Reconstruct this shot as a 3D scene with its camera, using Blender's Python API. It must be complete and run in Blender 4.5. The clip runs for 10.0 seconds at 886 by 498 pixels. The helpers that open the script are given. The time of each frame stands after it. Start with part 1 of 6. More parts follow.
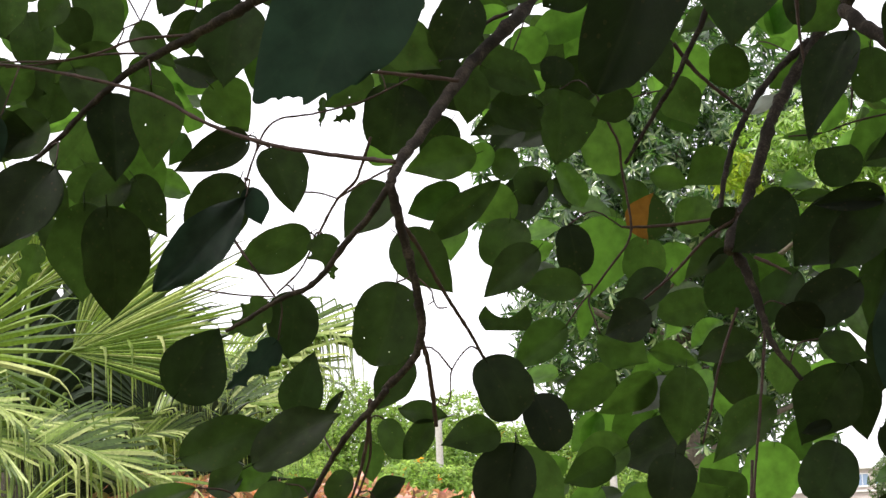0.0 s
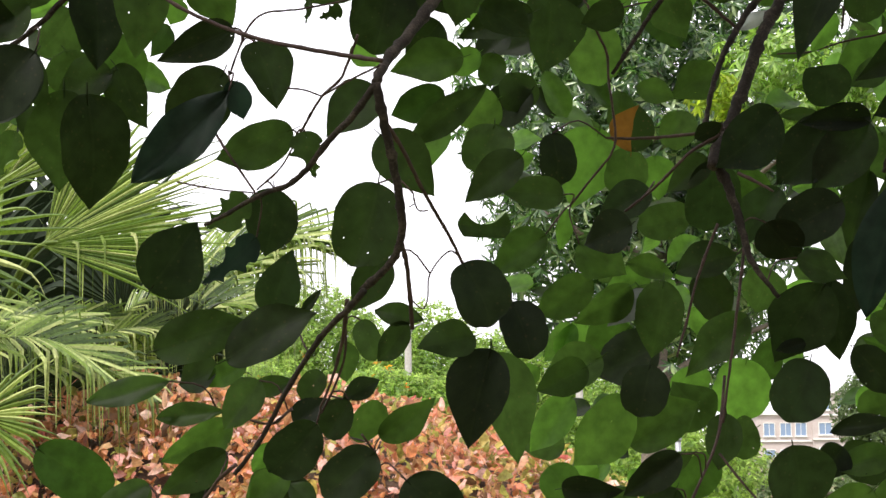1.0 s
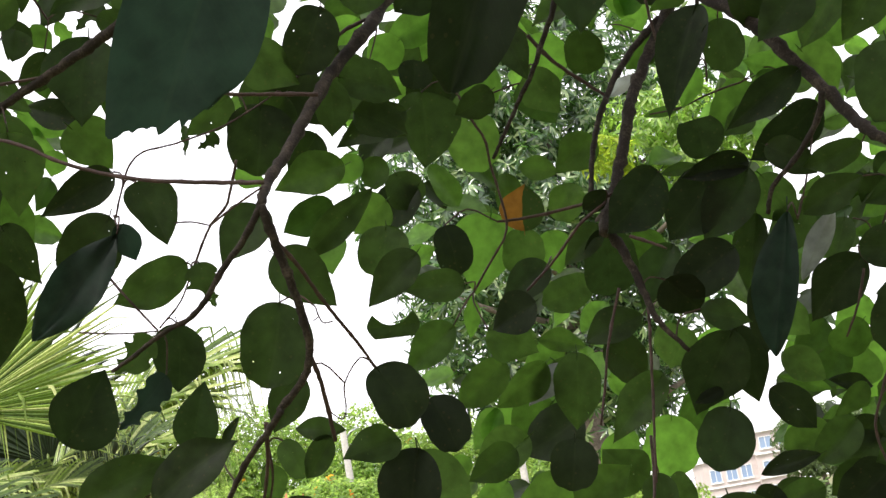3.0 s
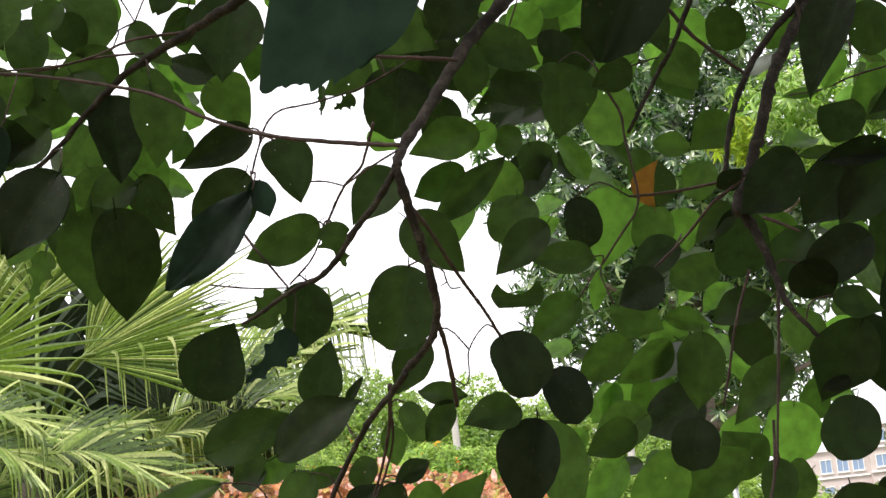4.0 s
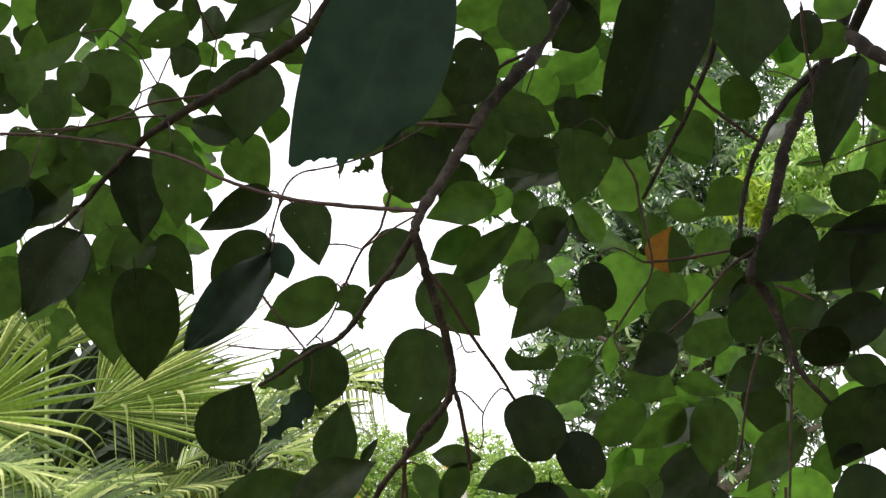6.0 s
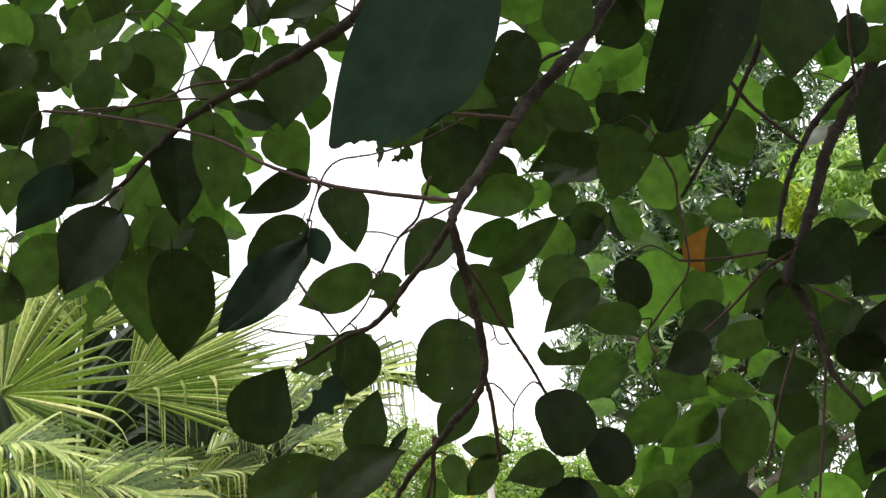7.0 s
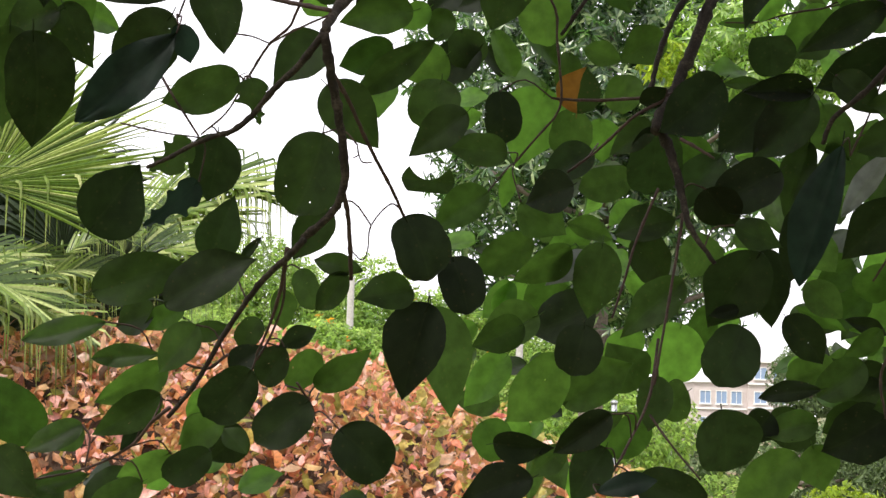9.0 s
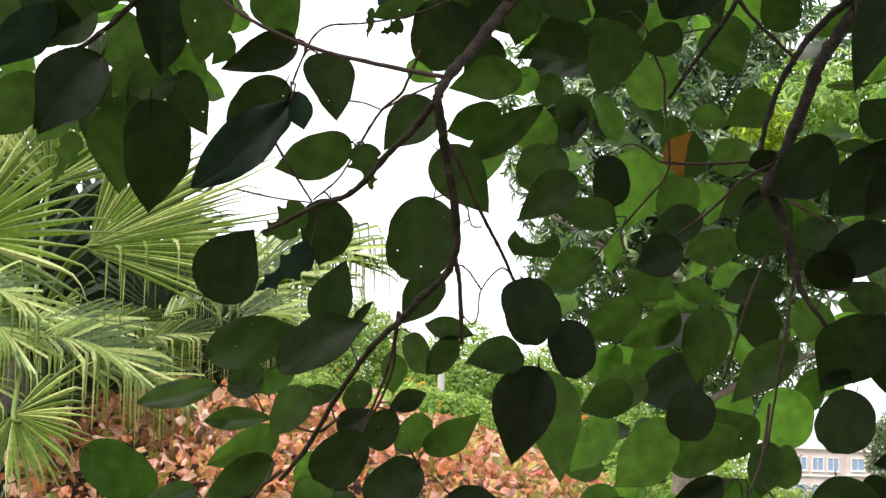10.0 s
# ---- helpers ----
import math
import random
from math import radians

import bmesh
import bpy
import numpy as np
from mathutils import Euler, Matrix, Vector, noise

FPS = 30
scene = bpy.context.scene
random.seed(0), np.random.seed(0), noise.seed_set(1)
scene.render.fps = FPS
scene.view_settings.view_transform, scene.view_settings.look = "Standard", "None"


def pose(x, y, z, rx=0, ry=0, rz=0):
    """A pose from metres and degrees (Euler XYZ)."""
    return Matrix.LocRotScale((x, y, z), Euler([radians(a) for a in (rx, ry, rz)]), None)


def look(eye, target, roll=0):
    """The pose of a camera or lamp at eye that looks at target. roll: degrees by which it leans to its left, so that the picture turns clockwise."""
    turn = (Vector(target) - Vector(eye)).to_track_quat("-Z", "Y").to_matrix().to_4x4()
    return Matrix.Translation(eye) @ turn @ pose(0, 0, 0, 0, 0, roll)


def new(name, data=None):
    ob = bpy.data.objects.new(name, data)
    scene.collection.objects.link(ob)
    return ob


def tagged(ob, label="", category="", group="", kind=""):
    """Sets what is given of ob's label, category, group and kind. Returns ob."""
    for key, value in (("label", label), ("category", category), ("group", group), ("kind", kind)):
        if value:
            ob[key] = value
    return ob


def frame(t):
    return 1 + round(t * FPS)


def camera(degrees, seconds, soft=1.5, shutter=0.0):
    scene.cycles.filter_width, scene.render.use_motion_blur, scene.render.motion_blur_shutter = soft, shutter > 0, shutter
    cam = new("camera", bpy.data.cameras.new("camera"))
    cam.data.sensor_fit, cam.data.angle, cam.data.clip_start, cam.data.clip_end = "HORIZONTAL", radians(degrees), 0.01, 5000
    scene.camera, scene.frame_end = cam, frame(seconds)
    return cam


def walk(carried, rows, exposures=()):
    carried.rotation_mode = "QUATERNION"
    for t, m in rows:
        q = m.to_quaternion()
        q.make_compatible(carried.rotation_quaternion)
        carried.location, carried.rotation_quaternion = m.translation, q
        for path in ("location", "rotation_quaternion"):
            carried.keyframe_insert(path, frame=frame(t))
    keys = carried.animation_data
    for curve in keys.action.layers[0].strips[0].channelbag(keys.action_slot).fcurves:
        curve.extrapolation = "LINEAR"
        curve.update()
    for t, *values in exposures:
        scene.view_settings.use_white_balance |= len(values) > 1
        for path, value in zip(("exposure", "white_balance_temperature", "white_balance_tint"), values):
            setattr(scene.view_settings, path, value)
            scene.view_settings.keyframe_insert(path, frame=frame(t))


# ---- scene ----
cam = camera(32.38, 10.0, 1.5)
PATH = [
    (0, pose(0.0001, 0.0000, 1.5999, 100.761, 2.554, 0.485)),
    (0.5, pose(-0.0165, 0.0031, 1.5983, 99.934, 1.490, 0.767)),
    (1, pose(-0.0062, 0.0096, 1.5953, 97.353, 0.398, -0.827)),
    (1.5, pose(0.0063, -0.0045, 1.5967, 98.154, 1.988, -4.567)),
    (2, pose(0.0117, -0.0145, 1.5976, 98.548, 4.188, -8.286)),
    (2.5, pose(0.0078, -0.0189, 1.5984, 100.188, 8.084, -5.209)),
    (2.7, pose(0.0068, -0.0000, 1.5978, 100.702, 9.777, -3.359)),
    (3.8, pose(0.0004, -0.0068, 1.5991, 100.570, 6.972, 0.481)),
    (4, pose(-0.0064, -0.0001, 1.5979, 100.194, 6.184, 1.284)),
    (4.5, pose(0.0021, 0.0003, 1.5942, 100.039, 5.319, 1.715)),
    (5, pose(0.0003, 0.0054, 1.5974, 100.510, 4.989, 1.756)),
    (5.5, pose(0.0240, -0.0151, 1.5970, 101.373, 6.130, -1.239)),
    (6, pose(-0.0116, -0.0157, 1.6033, 102.310, 5.350, 1.495)),
    (6.2, pose(-0.0193, -0.0135, 1.6072, 102.469, 4.877, 2.653)),
    (7.3, pose(-0.0108, -0.0155, 1.5973, 101.884, 2.542, 2.052)),
    (7.5, pose(-0.0176, -0.0126, 1.6019, 101.585, 1.992, 1.984)),
    (8, pose(-0.0303, -0.0048, 1.6084, 100.834, 0.692, 1.382)),
    (8.5, pose(0.0019, -0.0004, 1.6015, 99.869, 0.242, -1.039)),
    (9, pose(-0.0017, 0.0017, 1.5917, 95.750, -1.736, -3.117)),
    (9.5, pose(-0.0112, 0.0032, 1.5881, 96.999, -1.690, -1.307)),
    (10, pose(-0.0204, -0.0020, 1.5908, 98.035, -2.088, 0.255)),
]
walk(cam, PATH, [(0.0, 0.1), (1.9, 0.12), (2.5, 0.36), (2.9, 0.36), (3.8, 0.18), (4.6, 0.1), (10.0, 0.1)])

# world: bright overcast sky with a soft sun
world = bpy.data.worlds.new("overcast")
scene.world = world
world.use_nodes = True
wn, wl = world.node_tree.nodes, world.node_tree.links
wn.clear()
sky = wn.new("ShaderNodeTexSky")
sky.sky_type, sky.sun_disc = "NISHITA", False
sky.sun_elevation, sky.sun_rotation = radians(58), radians(-60)
sky.dust_density, sky.air_density = 4.0, 1.0
cloud = wn.new("ShaderNodeMixRGB")
cloud.inputs["Fac"].default_value = 0.86
cloud.inputs["Color2"].default_value = (19.0, 18.4, 19.4, 1)
bg = wn.new("ShaderNodeBackground")
bg.inputs["Strength"].default_value = 0.1
wout = wn.new("ShaderNodeOutputWorld")
wl.new(sky.outputs["Color"], cloud.inputs["Color1"])
wl.new(cloud.outputs["Color"], bg.inputs["Color"])
wl.new(bg.outputs["Background"], wout.inputs["Surface"])

sun_data = bpy.data.lights.new("sun", "SUN")
sun_data.energy, sun_data.angle, sun_data.color = 4.0, radians(10), (1.0, 0.96, 0.88)
sun = new("sun", sun_data)
sun.matrix_world = look((-6, -3, 12), (0, 3, 0))


# ---- materials ----
def material(name):
    m = bpy.data.materials.new(name)
    m.use_nodes = True
    m.node_tree.nodes.clear()
    return m, m.node_tree.nodes, m.node_tree.links


def node(nodes, kind, **inputs):
    n = nodes.new(kind)
    for key, value in inputs.items():
        n.inputs[key.replace("_", " ")].default_value = value
    return n


def ramp(nodes, stops, mode="LINEAR"):
    r = nodes.new("ShaderNodeValToRGB")
    r.color_ramp.interpolation = mode
    e = r.color_ramp.elements
    while len(e) < len(stops):
        e.new(0.5)
    for slot, (pos, col) in zip(e, stops):
        slot.position, slot.color = pos, (*col, 1)
    return r


def leaf_material(name, stops, through_colour, through_share, rough, island=False, veins=0.25, spots=0.0, coat=0.0, holes=False, gloss=0.3, half=None):
    """Leaf surface: colour by leaf, blotches, pale veins on the leaf's own coordinates, light passing through."""
    m, ns, ls = material(name)
    out = ns.new("ShaderNodeOutputMaterial")
    if island:
        rnd = ns.new("ShaderNodeNewGeometry").outputs["Random Per Island"]
    else:
        rnd = ns.new("ShaderNodeObjectInfo").outputs["Random"]
    col = ramp(ns, stops)
    ls.new(rnd, col.inputs["Fac"])
    tc = ns.new("ShaderNodeTexCoord")
    blot = node(ns, "ShaderNodeTexNoise", Scale=38.0, Detail=5.0, Roughness=0.6)
    ls.new(tc.outputs["Object"], blot.inputs["Vector"])
    geo = ns.new("ShaderNodeNewGeometry")
    mott = node(ns, "ShaderNodeTexNoise", Scale=60.0, Detail=4.0)
    ls.new(geo.outputs["Position"], mott.inputs["Vector"])
    mr = node(ns, "ShaderNodeMapRange", From_Min=0.3, From_Max=0.7, To_Min=0.72, To_Max=1.25)
    ls.new(mott.outputs["Fac"], mr.inputs["Value"])
    mul = node(ns, "ShaderNodeMixRGB", Fac=1.0)
    mul.blend_type = "MULTIPLY"
    ls.new(col.outputs["Color"], mul.inputs["Color1"])
    ls.new(mr.outputs["Result"], mul.inputs["Color2"])
    uv = ns.new("ShaderNodeUVMap")
    sep = ns.new("ShaderNodeSeparateXYZ")
    ls.new(uv.outputs["UV"], sep.inputs["Vector"])

    def mathn(op, a, b=None):
        n = ns.new("ShaderNodeMath")
        n.operation = op
        for i, v in enumerate((a, b)):
            if v is None:
                continue
            if isinstance(v, (int, float)):
                n.inputs[i].default_value = v
            else:
                ls.new(v, n.inputs[i])
        return n.outputs[0]
    across = mathn("ABSOLUTE", mathn("SUBTRACT", sep.outputs["X"], 0.5))
    rib = mathn("LESS_THAN", across, 0.018)
    slant = mathn("SUBTRACT", sep.outputs["Y"], mathn("MULTIPLY", across, 0.75))
    side = mathn("GREATER_THAN", mathn("SINE", mathn("MULTIPLY", slant, 46.0)), 0.965)
    vein = mathn("MULTIPLY", mathn("MAXIMUM", rib, mathn("MULTIPLY", side, 0.55)), veins)
    pale = node(ns, "ShaderNodeMixRGB")
    pale.blend_type = "MIX"
    ls.new(vein, pale.inputs["Fac"])
    ls.new(mul.outputs["Color"], pale.inputs["Color1"])
    pale.inputs["Color2"].default_value = (0.16, 0.2, 0.07, 1)
    top = pale.outputs["Color"]
    turned = None
    if half:
        # one side of the blade still green, with a wandering border
        edge = mathn("ADD", sep.outputs["X"], mathn("MULTIPLY", mott.outputs["Fac"], 0.12))
        turned = mathn("GREATER_THAN", edge, 0.56)
        green = node(ns, "ShaderNodeMixRGB")
        ls.new(turned, green.inputs["Fac"])
        ls.new(top, green.inputs["Color1"])
        green.inputs["Color2"].default_value = (*half, 1)
        top = green.outputs["Color"]
    if spots:
        dots = node(ns, "ShaderNodeTexVoronoi", Scale=120.0)
        ls.new(geo.outputs["Position"], dots.inputs["Vector"])
        hit = mathn("MULTIPLY", mathn("LESS_THAN", dots.outputs["Distance"], 0.16), spots)
        brown = node(ns, "ShaderNodeMixRGB")
        ls.new(hit, brown.inputs["Fac"])
        ls.new(top, brown.inputs["Color1"])
        brown.inputs["Color2"].default_value = (0.10, 0.07, 0.03, 1)
        top = brown.outputs["Color"]
    bsdf = node(ns, "ShaderNodeBsdfPrincipled", Roughness=rough)
    bsdf.inputs["Specular IOR Level"].default_value = gloss
    bsdf.inputs["Coat Weight"].default_value = coat
    ls.new(top, bsdf.inputs["Base Color"])
    bump = node(ns, "ShaderNodeBump", Strength=0.35, Distance=0.0006)
    ls.new(mathn("ADD", vein, blot.outputs["Fac"]), bump.inputs["Height"])
    ls.new(bump.outputs["Normal"], bsdf.inputs["Normal"])
    tr = ns.new("ShaderNodeBsdfTranslucent")
    tint = node(ns, "ShaderNodeMixRGB", Fac=1.0)
    tint.blend_type = "MULTIPLY"
    thin = node(ns, "ShaderNodeMapRange", From_Min=0.0, From_Max=1.0, To_Min=0.2, To_Max=2.0)
    scramble = mathn("FRACT", mathn("MULTIPLY", rnd, 7.31))
    ls.new(scramble, thin.inputs["Value"])
    ls.new(mathn("MULTIPLY", mr.outputs["Result"], thin.outputs["Result"]), tint.inputs["Color1"])
    tint.inputs["Color2"].default_value = (*through_colour, 1)
    passing = tint.outputs["Color"]
    if half:
        dim = node(ns, "ShaderNodeMixRGB")
        ls.new(turned, dim.inputs["Fac"])
        ls.new(passing, dim.inputs["Color1"])
        dim.inputs["Color2"].default_value = (half[0] * 2, half[1] * 2, half[2], 1)
        passing = dim.outputs["Color"]
    ls.new(passing, tr.inputs["Color"])
    mix = node(ns, "ShaderNodeMixShader", Fac=through_share)
    ls.new(bsdf.outputs["BSDF"], mix.inputs[1])
    ls.new(tr.outputs["BSDF"], mix.inputs[2])
    last = mix.outputs["Shader"]
    if holes:
        # insect holes, a few to a leaf
        shift = ns.new("ShaderNodeCombineXYZ")
        ls.new(mathn("MULTIPLY", rnd, 37.0), shift.inputs["X"])
        ls.new(mathn("MULTIPLY", rnd, 91.0), shift.inputs["Y"])
        place = ns.new("ShaderNodeVectorMath")
        place.operation = "ADD"
        ls.new(uv.outputs["UV"], place.inputs[0])
        ls.new(shift.outputs["Vector"], place.inputs[1])
        cell = node(ns, "ShaderNodeTexVoronoi", Scale=2.6, Randomness=1.0)
        cell.voronoi_dimensions = "2D"
        ls.new(place.outputs["Vector"], cell.inputs["Vector"])
        rag = node(ns, "ShaderNodeTexNoise", Scale=30.0)
        ls.new(uv.outputs["UV"], rag.inputs["Vector"])
        pick = ns.new("ShaderNodeSeparateColor")
        ls.new(cell.outputs["Color"], pick.inputs["Color"])
        size = mathn("MULTIPLY", mathn("MAXIMUM", mathn("SUBTRACT", pick.outputs["Red"], 0.55), 0.0), mathn("MULTIPLY", rag.outputs["Fac"], 0.16))
        gap = mathn("LESS_THAN", cell.outputs["Distance"], size)
        clear = ns.new("ShaderNodeBsdfTransparent")
        pierced = ns.new("ShaderNodeMixShader")
        ls.new(gap, pierced.inputs["Fac"])
        ls.new(last, pierced.inputs[1])
        ls.new(clear.outputs["BSDF"], pierced.inputs[2])
        last = pierced.outputs["Shader"]
    ls.new(last, out.inputs["Surface"])
    return m


def surface(name, stops, scale, rough, bump=0.4, dist=0.01, fine=8.0, metal=0.0, coords="Object"):
    """Plain weathered surface: noise at two scales over a colour ramp, with relief."""
    m, ns, ls = material(name)
    out = ns.new("ShaderNodeOutputMaterial")
    if coords == "World":
        vec = ns.new("ShaderNodeNewGeometry").outputs["Position"]
    else:
        vec = ns.new("ShaderNodeTexCoord").outputs[coords]
    a = node(ns, "ShaderNodeTexNoise", Scale=scale, Detail=6.0, Roughness=0.62)
    b = node(ns, "ShaderNodeTexNoise", Scale=scale * fine, Detail=4.0)
    ls.new(vec, a.inputs["Vector"])
    ls.new(vec, b.inputs["Vector"])
    add = ns.new("ShaderNodeMath")
    add.operation = "MULTIPLY_ADD"
    add.inputs[1].default_value = 0.4
    ls.new(b.outputs["Fac"], add.inputs[0])
    ls.new(a.outputs["Fac"], add.inputs[2])
    sub = node(ns, "ShaderNodeMapRange", From_Min=0.45, From_Max=0.95)
    ls.new(add.outputs[0], sub.inputs["Value"])
    col = ramp(ns, stops)
    ls.new(sub.outputs["Result"], col.inputs["Fac"])
    bsdf = node(ns, "ShaderNodeBsdfPrincipled", Roughness=rough, Metallic=metal)
    ls.new(col.outputs["Color"], bsdf.inputs["Base Color"])
    bp = node(ns, "ShaderNodeBump", Strength=bump, Distance=dist)
    ls.new(add.outputs[0], bp.inputs["Height"])
    ls.new(bp.outputs["Normal"], bsdf.inputs["Normal"])
    ls.new(bsdf.outputs["BSDF"], out.inputs["Surface"])
    return m


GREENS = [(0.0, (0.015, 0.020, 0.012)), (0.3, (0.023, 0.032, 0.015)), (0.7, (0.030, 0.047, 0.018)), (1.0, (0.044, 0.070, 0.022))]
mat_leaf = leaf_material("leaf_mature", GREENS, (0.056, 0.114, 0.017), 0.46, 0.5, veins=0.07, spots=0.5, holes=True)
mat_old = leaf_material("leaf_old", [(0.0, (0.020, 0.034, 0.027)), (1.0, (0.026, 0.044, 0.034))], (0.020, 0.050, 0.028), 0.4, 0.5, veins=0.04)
# darker copy of the mature leaf, with the crown's shade in its colour
mat_shaded = leaf_material("leaf_shaded", [(0.0, (0.016, 0.024, 0.012)), (1.0, (0.027, 0.040, 0.016))], (0.026, 0.056, 0.010), 0.4, 0.5, veins=0.05, spots=0.4)
# brighter leaf copy: being lit by the sky behind is put into its colour
mat_lit = leaf_material("leaf_lit", [(0.0, (0.04, 0.10, 0.018)), (1.0, (0.09, 0.18, 0.03))], (0.12, 0.27, 0.03), 0.52, 0.5, veins=0.1)
# green midway between the mature leaf and the brightest one
mat_mid = leaf_material("leaf_mid_tone", [(0.0, (0.030, 0.055, 0.016)), (1.0, (0.052, 0.092, 0.022))], (0.088, 0.185, 0.022), 0.5, 0.5, veins=0.08, spots=0.3, holes=True)
mat_yellow = leaf_material("leaf_yellowing", [(0.0, (0.16, 0.09, 0.015)), (1.0, (0.18, 0.08, 0.015))], (0.24, 0.11, 0.015), 0.45, 0.5, spots=1.0, half=(0.026, 0.05, 0.014))
# pale base colour stands for the white sky reflected on a leaf
mat_gloss = leaf_material("leaf_sky_glare", [(0.0, (0.22, 0.25, 0.22)), (1.0, (0.30, 0.33, 0.30))], (0.50, 0.54, 0.50), 0.5, 0.35, coat=0.3)
mat_mass = leaf_material("leaf_mass", GREENS, (0.056, 0.114, 0.017), 0.46, 0.5, island=True, veins=0.07)
# same lit green for the back layer of joined leaves
mat_mass_lit = leaf_material("leaf_mass_lit", [(0.0, (0.04, 0.10, 0.018)), (1.0, (0.09, 0.18, 0.03))], (0.12, 0.27, 0.03), 0.52, 0.5, island=True, veins=0.1)
mat_mango = leaf_material("mango_leaf", [(0.0, (0.010, 0.026, 0.012)), (0.4, (0.028, 0.07, 0.024)), (0.7, (0.09, 0.17, 0.055)), (1.0, (0.36, 0.46, 0.20))],
                          (0.13, 0.30, 0.05), 0.28, 0.22, island=True, veins=0.3, gloss=0.9)
mat_fresh = leaf_material("mango_leaf_fresh", [(0.0, (0.05, 0.11, 0.02)), (0.5, (0.20, 0.33, 0.06)), (1.0, (0.36, 0.48, 0.12))], (0.36, 0.60, 0.08), 0.36, 0.25, island=True, gloss=0.7)
mat_lime = leaf_material("lime_leaf", [(0.0, (0.14, 0.25, 0.02)), (1.0, (0.30, 0.38, 0.03))], (0.45, 0.6, 0.04), 0.4, 0.4, island=True)
mat_palm = leaf_material("palm_leaf", [(0.0, (0.03, 0.055, 0.015)), (0.35, (0.07, 0.12, 0.024)), (0.6, (0.19, 0.27, 0.055)), (1.0, (0.56, 0.60, 0.24))],
                         (0.30, 0.44, 0.05), 0.28, 0.4, island=True, veins=0.35, gloss=0.4)
# near-black: shade between fronds put into the colour; also one old frond
mat_palm_dark = leaf_material("palm_leaf_old_and_shaded", [(0.0, (0.012, 0.022, 0.012)), (1.0, (0.035, 0.055, 0.024))], (0.03, 0.05, 0.01), 0.15, 0.45, island=True)
COPPER = [(0.0, (0.09, 0.05, 0.025)), (0.12, (0.30, 0.12, 0.06)), (0.24, (0.58, 0.22, 0.08)), (0.36, (0.62, 0.19, 0.13)), (0.48, (0.70, 0.36, 0.32)), (0.58, (0.56, 0.36, 0.13)),
          (0.68, (0.36, 0.24, 0.08)), (0.80, (0.72, 0.42, 0.38)), (0.92, (0.76, 0.56, 0.46)), (1.0, (0.55, 0.08, 0.07))]
mat_copper = leaf_material("copper_leaf", COPPER, (0.80, 0.46, 0.22), 0.3, 0.42, island=True, veins=0.3)
mat_copper_green = leaf_material("copper_leaf_green", [(0.0, (0.10, 0.13, 0.03)), (0.5, (0.34, 0.30, 0.07)), (1.0, (0.55, 0.42, 0.12))], (0.5, 0.5, 0.12), 0.3, 0.42, island=True, veins=0.2)
mat_copper_one = leaf_material("copper_leaf_single", COPPER, (0.80, 0.46, 0.22), 0.3, 0.42, veins=0.3)
mat_shrub = leaf_material("shrub_leaf", [(0.0, (0.07, 0.14, 0.03)), (0.5, (0.17, 0.28, 0.06)), (1.0, (0.32, 0.42, 0.10))], (0.42, 0.60, 0.12), 0.45, 0.5, island=True)
mat_shrub_dull = leaf_material("shrub_leaf_dull", [(0.0, (0.06, 0.09, 0.04)), (1.0, (0.14, 0.19, 0.08))], (0.15, 0.25, 0.06), 0.3, 0.6, island=True)
mat_flower = leaf_material("flower_petal", [(0.0, (0.70, 0.16, 0.02)), (1.0, (0.75, 0.38, 0.03))], (0.8, 0.35, 0.03), 0.4, 0.5, island=True, veins=0.0)
mat_bark = surface("branch_bark", [(0.0, (0.010, 0.0065, 0.005)), (0.5, (0.028, 0.018, 0.014)), (1.0, (0.10, 0.075, 0.06))], 60.0, 0.85, 0.7, 0.002, coords="World")
mat_twig = surface("twig_bark", [(0.0, (0.035, 0.020, 0.018)), (0.6, (0.085, 0.045, 0.042)), (1.0, (0.15, 0.095, 0.08))], 90.0, 0.7, 0.4, 0.001, coords="World")
mat_palm_trunk = surface("palm_trunk_fibre", [(0.0, (0.015, 0.011, 0.008)), (1.0, (0.07, 0.055, 0.04))], 14.0, 0.95, 0.9, 0.02, coords="World")
mat_trunk = surface("trunk_bark", [(0.0, (0.05, 0.04, 0.03)), (1.0, (0.22, 0.18, 0.14))], 6.0, 0.9, 0.8, 0.02, coords="World")
mat_soil = surface("ground_cover", [(0.0, (0.10, 0.055, 0.03)), (0.4, (0.16, 0.10, 0.05)), (0.55, (0.09, 0.14, 0.04)), (1.0, (0.16, 0.22, 0.06))], 0.5, 0.95, 0.6, 0.03, 18.0, coords="World")
# dark colour for the hedge's inside, in place of shade between leaves
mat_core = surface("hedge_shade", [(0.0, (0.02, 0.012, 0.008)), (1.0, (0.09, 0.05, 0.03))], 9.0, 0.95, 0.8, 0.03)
mat_pole = surface("pole_concrete", [(0.0, (0.24, 0.23, 0.20)), (1.0, (0.42, 0.40, 0.36))], 3.0, 0.9, 0.3, 0.01)
mat_wall = surface("painted_wall", [(0.0, (0.46, 0.39, 0.37)), (1.0, (0.56, 0.49, 0.47))], 0.6, 0.9, 0.2, 0.01)
mat_white = surface("white_paint", [(0.0, (0.70, 0.70, 0.68)), (1.0, (0.82, 0.82, 0.80))], 0.8, 0.8, 0.1, 0.01)
mat_post = surface("galvanised_post", [(0.0, (0.30, 0.31, 0.32)), (1.0, (0.50, 0.51, 0.52))], 14.0, 0.45, 0.2, 0.002, metal=0.7)
mg, gns, gls = material("window_glass")
g_out = gns.new("ShaderNodeOutputMaterial")
g_bsdf = node(gns, "ShaderNodeBsdfPrincipled", Roughness=0.08, Base_Color=(0.24, 0.32, 0.46, 1))
gls.new(g_bsdf.outputs["BSDF"], g_out.inputs["Surface"])
